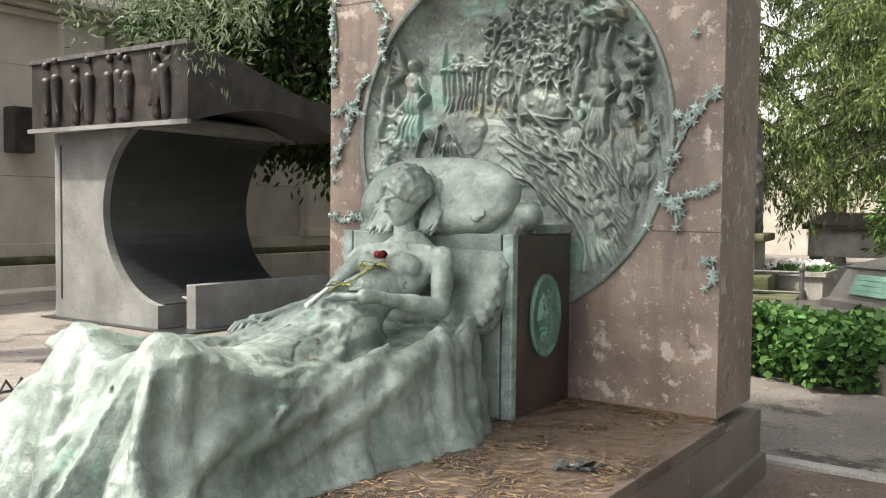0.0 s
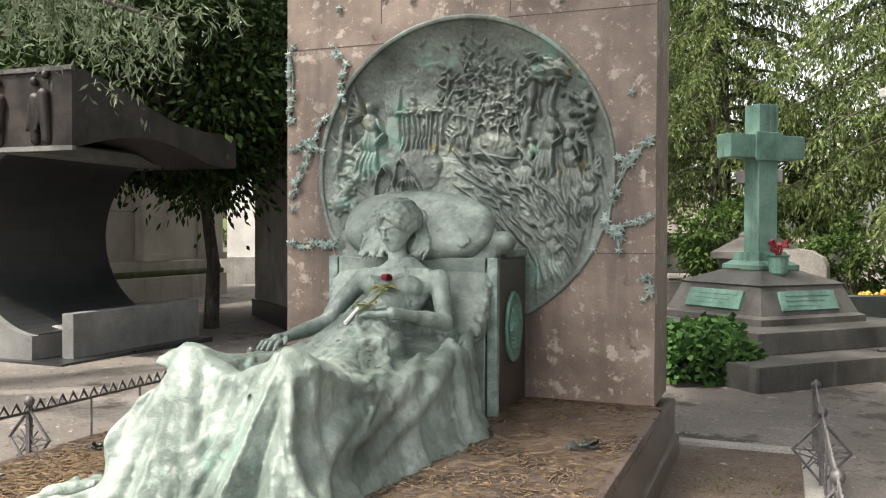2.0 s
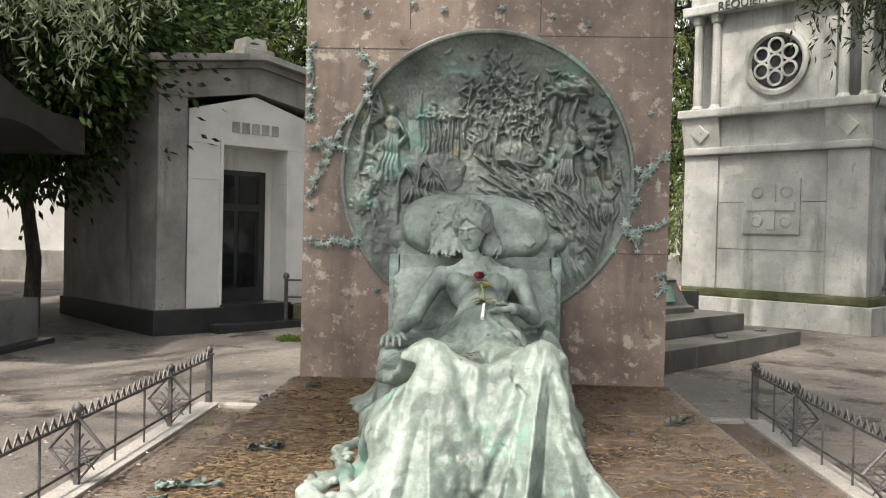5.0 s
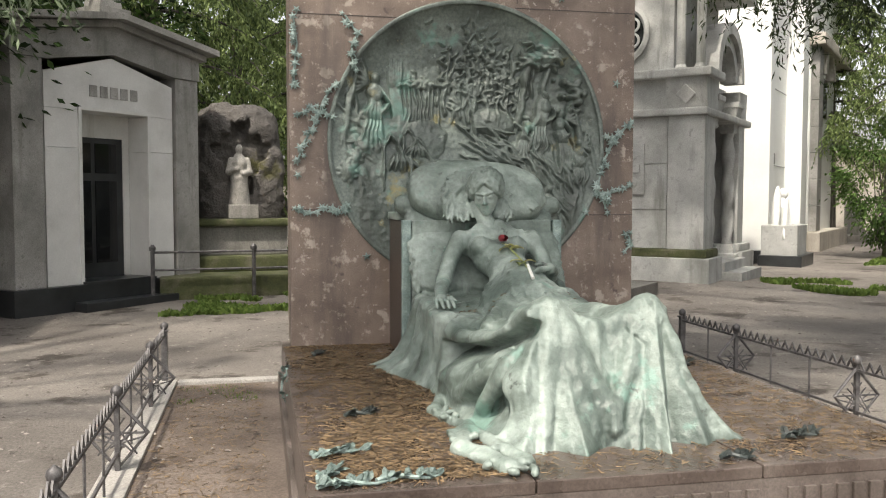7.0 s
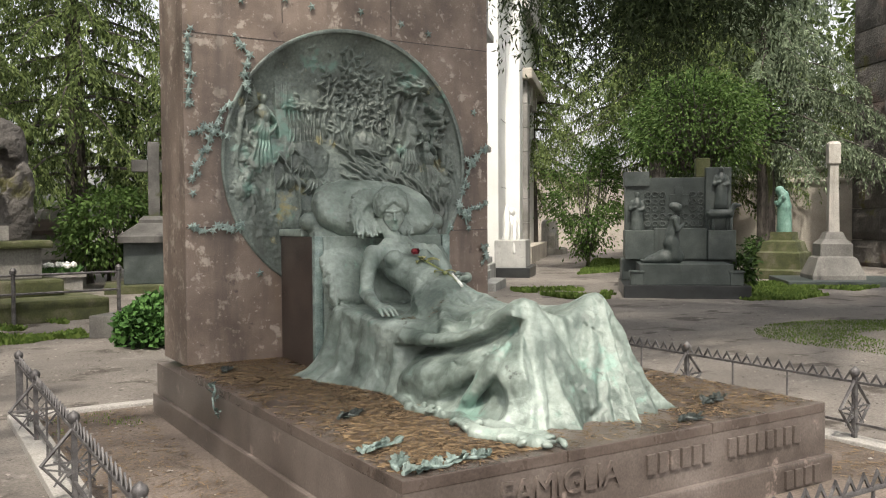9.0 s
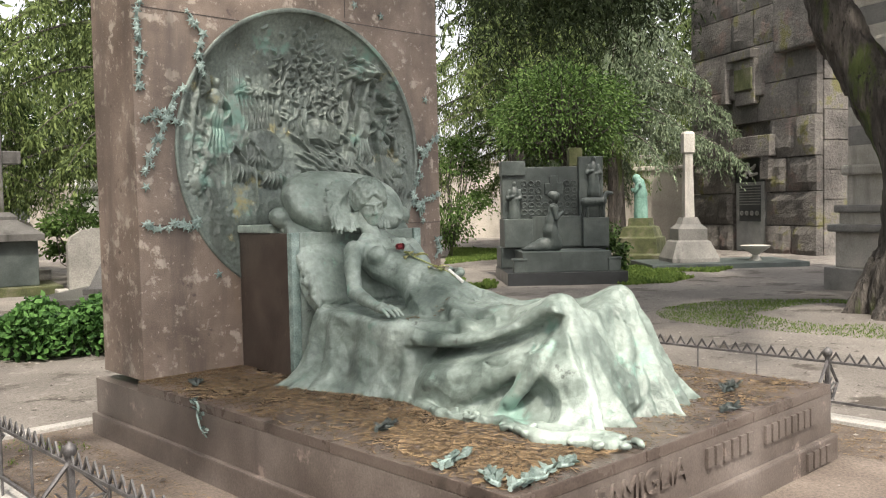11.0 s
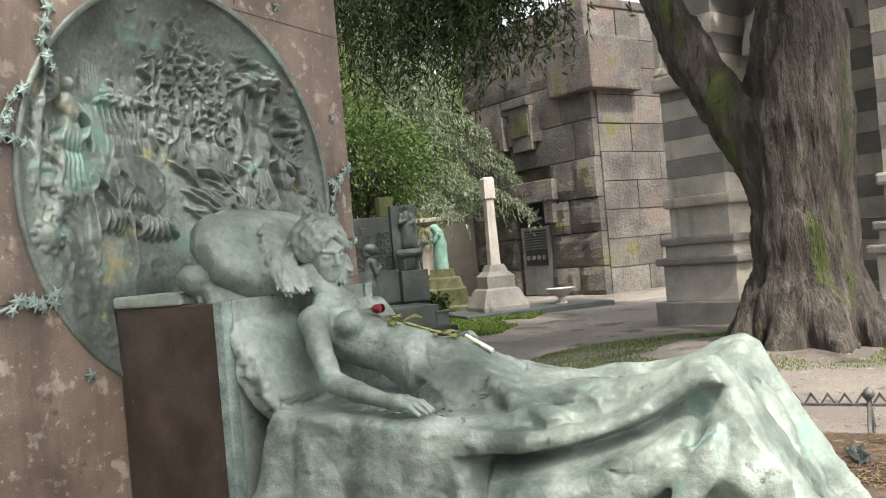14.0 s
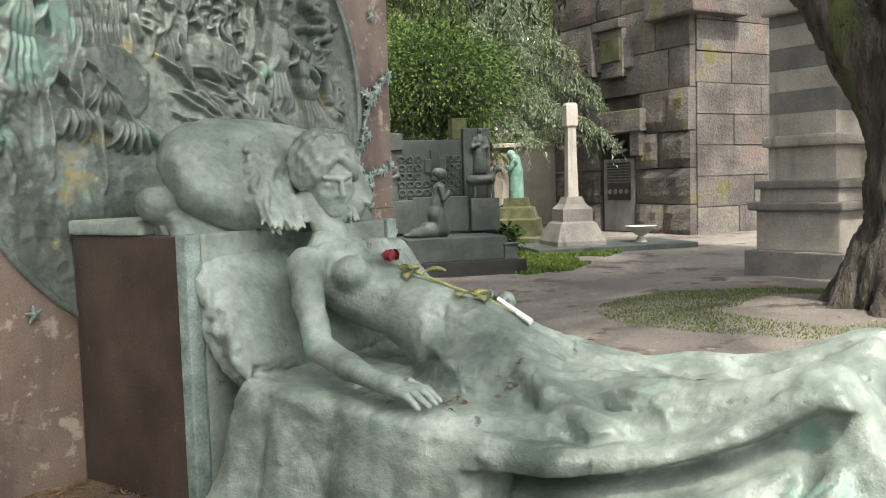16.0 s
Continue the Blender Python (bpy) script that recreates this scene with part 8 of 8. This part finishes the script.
def overhanging_branches(name, root, sprays, seed, mat, label, size=1.0, high=()):
    """A tree whose trunk stands outside the walk; its boughs reach over it and hang down."""
    rng = np.random.RandomState(seed)
    t = thing(name, label, "tree", (*root, gz(*root)), 0)
    o = np.array([root[0], root[1], gz(*root)])
    bm = bmesh.new()
    tube(bm, [(0, 0, -0.2), (0, 0, 2), (0.05, 0.05, 6), (0, 0, 11)], [0.42, 0.34, 0.25, 0.05], 10)
    P, Dv = [], []
    for x, y, z, hang, wide, cnt in sprays:
        e = np.array([x, y, z]) - o
        s = np.array([0, 0, e[2] + 0.6])
        mid = (s + e) / 2 + np.array([0, 0, 0.5])
        tube(bm, [tuple(s), tuple(mid), tuple(e)], [0.07, 0.045, 0.012], 6)
        for i in range(cnt):
            base = e + (mid - e) * rng.rand() * 0.5 + rng.normal(size=3) * wide * np.array([0.5, 0.5, 0.1])
            ln = hang * rng.uniform(0.4, 1.0)
            sway = rng.normal(size=3) * 0.12
            for j in range(26):
                f = j / 26
                c = base + np.array([0, 0, -ln * f]) + sway * f + rng.normal(size=3) * 0.02
                P.append(c)
                Dv.append(rng.normal(size=3) * 0.6 + np.array([0, 0, -0.7]))
    part("trunk", bm, M_BARK, t)
    V, Fc = leaf_quads(np.array(P), np.array(Dv), rng.uniform(0.06, 0.12, len(P)) * size, rng.uniform(0.014, 0.026, len(P)) * size, rng)
    array_mesh("crown", V, Fc, mat, t, False)
    # added boughs, unseen far above the eye, that block light over grave and chapel
    if high:
        bm = bmesh.new()
        P, Dv = [], []
        for x, y, z, rad, cnt in high:
            e = np.array([x, y, z]) - o
            tube(bm, [(0, 0, e[2] - 0.8), tuple(e * np.array([0.5, 0.5, 1]) + np.array([0, 0, 0.3])), tuple(e)], [0.12, 0.08, 0.03], 6)
            for k in range(cnt // 26):
                cc = e + rng.normal(size=3) * np.array([rad, rad, 0.35]) * 0.6
                q = rng.normal(size=(26, 3)) * np.array([0.22, 0.22, 0.12])
                P.append(cc + q)
                Dv.append(q + rng.normal(size=(26, 3)) * 0.3 + np.array([0, 0, -0.3]))
        P, Dv = np.concatenate(P), np.concatenate(Dv)
        part("bough", bm, M_BARK, t)
        V, Fc = leaf_quads(P, Dv, rng.uniform(0.12, 0.24, len(P)), rng.uniform(0.05, 0.10, len(P)), rng)
        array_mesh("shade_crown", V, Fc, mat, t, False)


# high: unseen boughs added along the sun's path to shade stele, figure and tombs
overhanging_branches("overhanging_conifer", (-7.5, -2.5), [(-2.6, 0.6, 3.05, 0.75, 0.22, 26), (-3.3, 1.2, 3.3, 0.7, 0.4, 40), (-4.2, 1.0, 3.5, 0.7, 0.5, 40), (-2.9, 1.6, 3.5, 0.6, 0.4, 30)], 41, M_NEEDLE2, "grey-green conifer with boughs hanging over the grave", high=[(-5.0, 3.0, 6.6, 1.2, 1800), (-3.4, 3.6, 6.6, 1.0, 1300), (-2.7, -3.5, 6.6, 0.9, 1700), (-1.5, -3.3, 6.5, 0.8, 1500), (-2.0, -2.9, 6.3, 0.6, 700), (-2.6, -4.0, 6.4, 0.6, 1600)])
overhanging_branches("overhanging_conifer", (7.2, 3.0 - 6.5), [(3.3, 1.3, 3.7, 1.2, 0.42, 200), (3.9, 0.9, 3.75, 1.1, 0.4, 150), (2.9, 1.8, 3.9, 1.1, 0.4, 120), (4.6, 4.2, 4.7, 0.6, 0.4, 40), (5.5, 2.0, 4.4, 0.8, 0.5, 50)], 42, M_DARKNEEDLE, "dark conifer with boughs hanging over the path", high=[(-0.3, -2.7, 6.4, 0.8, 1500), (1.2, -1.8, 6.3, 1.0, 1200), (3.4, -1.6, 6.4, 1.2, 1500), (0.8, 0.4, 6.0, 0.9, 900), (3.0, 5.4, 6.6, 1.1, 1800), (4.4, 4.4, 6.6, 1.1, 1800), (1.6, 3.6, 6.3, 1.1, 1500), (-0.6, 2.6, 6.3, 0.9, 1200), (0.0, -1.0, 5.8, 1.0, 2200), (0.3, 0.2, 5.5, 0.9, 1800)])


def ivy_hedge(pts, wide, high, n, seed, label):
    """A low mound of ivy along a line, of single pointed leaves."""
    rng = np.random.RandomState(seed)
    P, Dv = [], []
    a, b = np.array(pts[0]), np.array(pts[1])
    u = (b - a) / np.linalg.norm(b - a)
    s = np.array([-u[1], u[0]])
    L = np.linalg.norm(b - a)
    for i in range(n):
        x, th = rng.uniform(0, 1), rng.uniform(0, math.pi)
        e = min(1, 5 * min(x, 1 - x) + 0.25)
        lump = 1 + 0.13 * math.sin(x * 17) + 0.1 * math.sin(x * 31 + th * 2)
        r = rng.uniform(0.78, 1.03) * lump
        off, z = math.cos(th) * wide * e * r, math.sin(th) ** 0.6 * high * (0.55 + 0.45 * e) * r
        p = a + u * L * x + s * off
        P.append((p[0], p[1], gz(*p) + z + 0.02))
        Dv.append((s[0] * math.cos(th) + rng.normal() * 0.5, s[1] * math.cos(th) + rng.normal() * 0.5, 0.1 + rng.normal() * 0.35 - 0.3))
    V, Fc = leaf_quads(np.array(P), np.array(Dv), rng.uniform(0.06, 0.11, n), rng.uniform(0.05, 0.085, n), rng)
    ob = array_mesh("ivy_hedge", V, Fc, M_IVY, smooth_it=False)
    tagged(ob, label, "hedge", kind="stuff")
    # added solid filler; its near-black green stands in for shade between the leaves
    c = thing("hedge_core", "dark filler mass under the ivy, coloured as inner shade", "hedge", (0, 0, 0), 0)
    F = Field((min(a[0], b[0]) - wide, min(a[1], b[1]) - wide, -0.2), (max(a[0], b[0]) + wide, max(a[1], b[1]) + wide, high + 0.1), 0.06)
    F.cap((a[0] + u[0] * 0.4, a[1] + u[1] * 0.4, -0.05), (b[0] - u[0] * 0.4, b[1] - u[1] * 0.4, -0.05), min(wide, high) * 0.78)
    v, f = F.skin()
    array_mesh("stem_mass", v, f, M_HEDGESHADE, c)


# hedge filler colour, with the shade inside the ivy put into it
M_HEDGESHADE = surface("hedge_shade", [(0.008, 0.014, 0.006), (0.02, 0.035, 0.012)], 8, 0.9, bump=0.8, fine=30)
ivy_hedge(((-0.65, 4.75), (1.75, 3.62)), 0.62, 0.50, 7000, 51, "low dense hedge of glossy green ivy by the path")


def grass(name, x0, x1, y0, y1, n, seed, shape, hmax=0.08):
    rng = np.random.RandomState(seed)
    P = []
    while len(P) < n:
        x, y = rng.uniform(x0, x1), rng.uniform(y0, y1)
        if shape(x, y) > rng.rand():
            P.append((x, y, gz(x, y) - 0.005))
    P = np.array(P)
    D = np.stack([rng.normal(size=n) * 0.45, rng.normal(size=n) * 0.45, np.ones(n)], 1)
    V, Fc = leaf_quads(P, D, rng.uniform(0.35, 1.0, n) * hmax, rng.uniform(0.006, 0.014, n) * (1 + 6 * (hmax > 0.07)), rng)
    tagged(array_mesh(name, V, Fc, M_GRASS, smooth_it=False), "thin green grass on bare earth", "grass", kind="stuff")


lump = lambda x, y, s: noise.noise((x * s, y * s, 3.3))
grass("grass", 4.9, 8.6, -3.6, 1.4, 15000, 61, lambda x, y: 1.0 if ((x - 6.9) / 1.9) ** 2 + ((y + 1.0) / 2.4) ** 2 < 1 and 0.35 < ((x - 6.7) / 1.9) ** 2 + ((y + 1.2) / 2.2) ** 2 + 0.4 * lump(x, y, 1.2) else 0.0, 0.035)
grass("grass", 9.4, 14.0, 3.2, 6.6, 12000, 62, lambda x, y: 1.0 if (y - 3.5) > -0.05 * (x - 9) and (x - 9.4) * 0.2 + 3.4 < y < 6.4 and lump(x, y, 0.9) > -0.25 else 0.0, 0.09)
grass("grass", -2.6, -0.8, 5.6, 8.2, 3500, 63, lambda x, y: 1.0 if lump(x, y, 1.5) > 0.0 else 0.0, 0.1)
grass("grass", 11.0, 17.5, 11.0, 19.5, 9000, 64, lambda x, y: 1.0 if x - 0.9 > y - 0.2 and x < y + 3.2 else 0.0, 0.09)
grass("grass", 6.8, 8.2, 5.3, 7.2, 2500, 65, lambda x, y: 1.0 if lump(x, y, 1.6) > 0.0 else 0.0, 0.12)
grass("grass", -1.95, -1.4, 0.2, 0.8, 700, 66, lambda x, y: 1.0 if lump(x, y, 4) > 0.05 else 0.0, 0.06)
grass("grass", 1.5, 2.05, -0.6, 0.4, 300, 67, lambda x, y: 1.0 if lump(x, y, 4) > 0.15 else 0.0, 0.06)


def far_wood():
    """Distant trees that close the view behind the tombs."""
    rng = np.random.RandomState(90)
    P, Dv = [], []
    for i in range(150):
        a = math.radians(rng.uniform(-25, 205))
        r = rng.uniform(30, 44)
        c = np.array([r * math.cos(a) + 4, r * math.sin(a), rng.uniform(1.8, 10)])
        m = 300
        o = rng.normal(size=(m, 3)) * np.array([1.6, 1.6, 1.5])
        P.append(c + o)
        Dv.append(o * 0.2 + np.array([0, 0, -0.6]) + rng.normal(size=(m, 3)) * 0.4)
    P, Dv = np.concatenate(P), np.concatenate(Dv)
    V, Fc = leaf_quads(P, Dv, rng.uniform(0.35, 0.7, len(P)), rng.uniform(0.15, 0.3, len(P)), rng)
    tagged(array_mesh("far_wood", V, Fc, M_NEEDLE, smooth_it=False), "distant mixed green trees behind the tombs", "woods", kind="stuff")
    for x, y, w, rz, h in ((24, 11, 14, 115, 2.6), (-14, 27, 30, 4, 2.8), (16, 29, 16, -20, 2.6), (25, 23, 22, -55, 3.4)):
        t = thing("boundary_wall", "pale beige cemetery boundary wall with coping", "wall", (x, y, -0.1), rz)
        part("wall", mkbox(-w / 2, w / 2, 0, 0.4, 0, h), M_BEIGE, t)
        part("coping", mkbox(-w / 2, w / 2, -0.1, 0.5, h, h + 0.15, bevel=0.03), M_BEIGE, t)


far_wood()


def ground_litter():
    """Small stones and bits of bark on the path near the grave."""
    rng = np.random.RandomState(33)
    n = 9000
    x, y = rng.uniform(-7, 8, n), rng.uniform(-5, 9, n)
    ok = ~((np.abs(x - 0.05) < 1.4) & (y < 0.7) & (y > -3.15))
    x, y = x[ok], y[ok]
    n = len(x)
    z = np.array([gz(a, b) for a, b in zip(x, y)]) + np.where((np.abs(x) < 2.05) & (y < 0.85) & (y > -3.8), 0.032, 0.004)
    r = rng.uniform(0.004, 0.014, n) * rng.uniform(0.5, 1.3, n)
    a = rng.uniform(0, 6.28, n)
    V = []
    for k in range(4):
        V.append(np.stack([x + r * np.cos(a + k * 1.57) * (1 + 0.5 * (k % 2)), y + r * np.sin(a + k * 1.57), z], 1))
    V.append(np.stack([x, y, z + r * 0.7], 1))
    V = np.stack(V, 1).reshape(-1, 3)
    b = np.arange(n)[:, None] * 5
    Fc = np.concatenate([b + np.array([[k, (k + 1) % 4, 4]]) for k in range(4)])
    tagged(array_mesh("path_gravel", V, Fc, M_PEBBLE, smooth_it=False), "loose small stones and crumbs on the path", "gravel", kind="stuff")


M_PEBBLE = leafy("pebble", (0.06, 0.05, 0.042), (0.34, 0.31, 0.28), 0.0)
ground_litter()
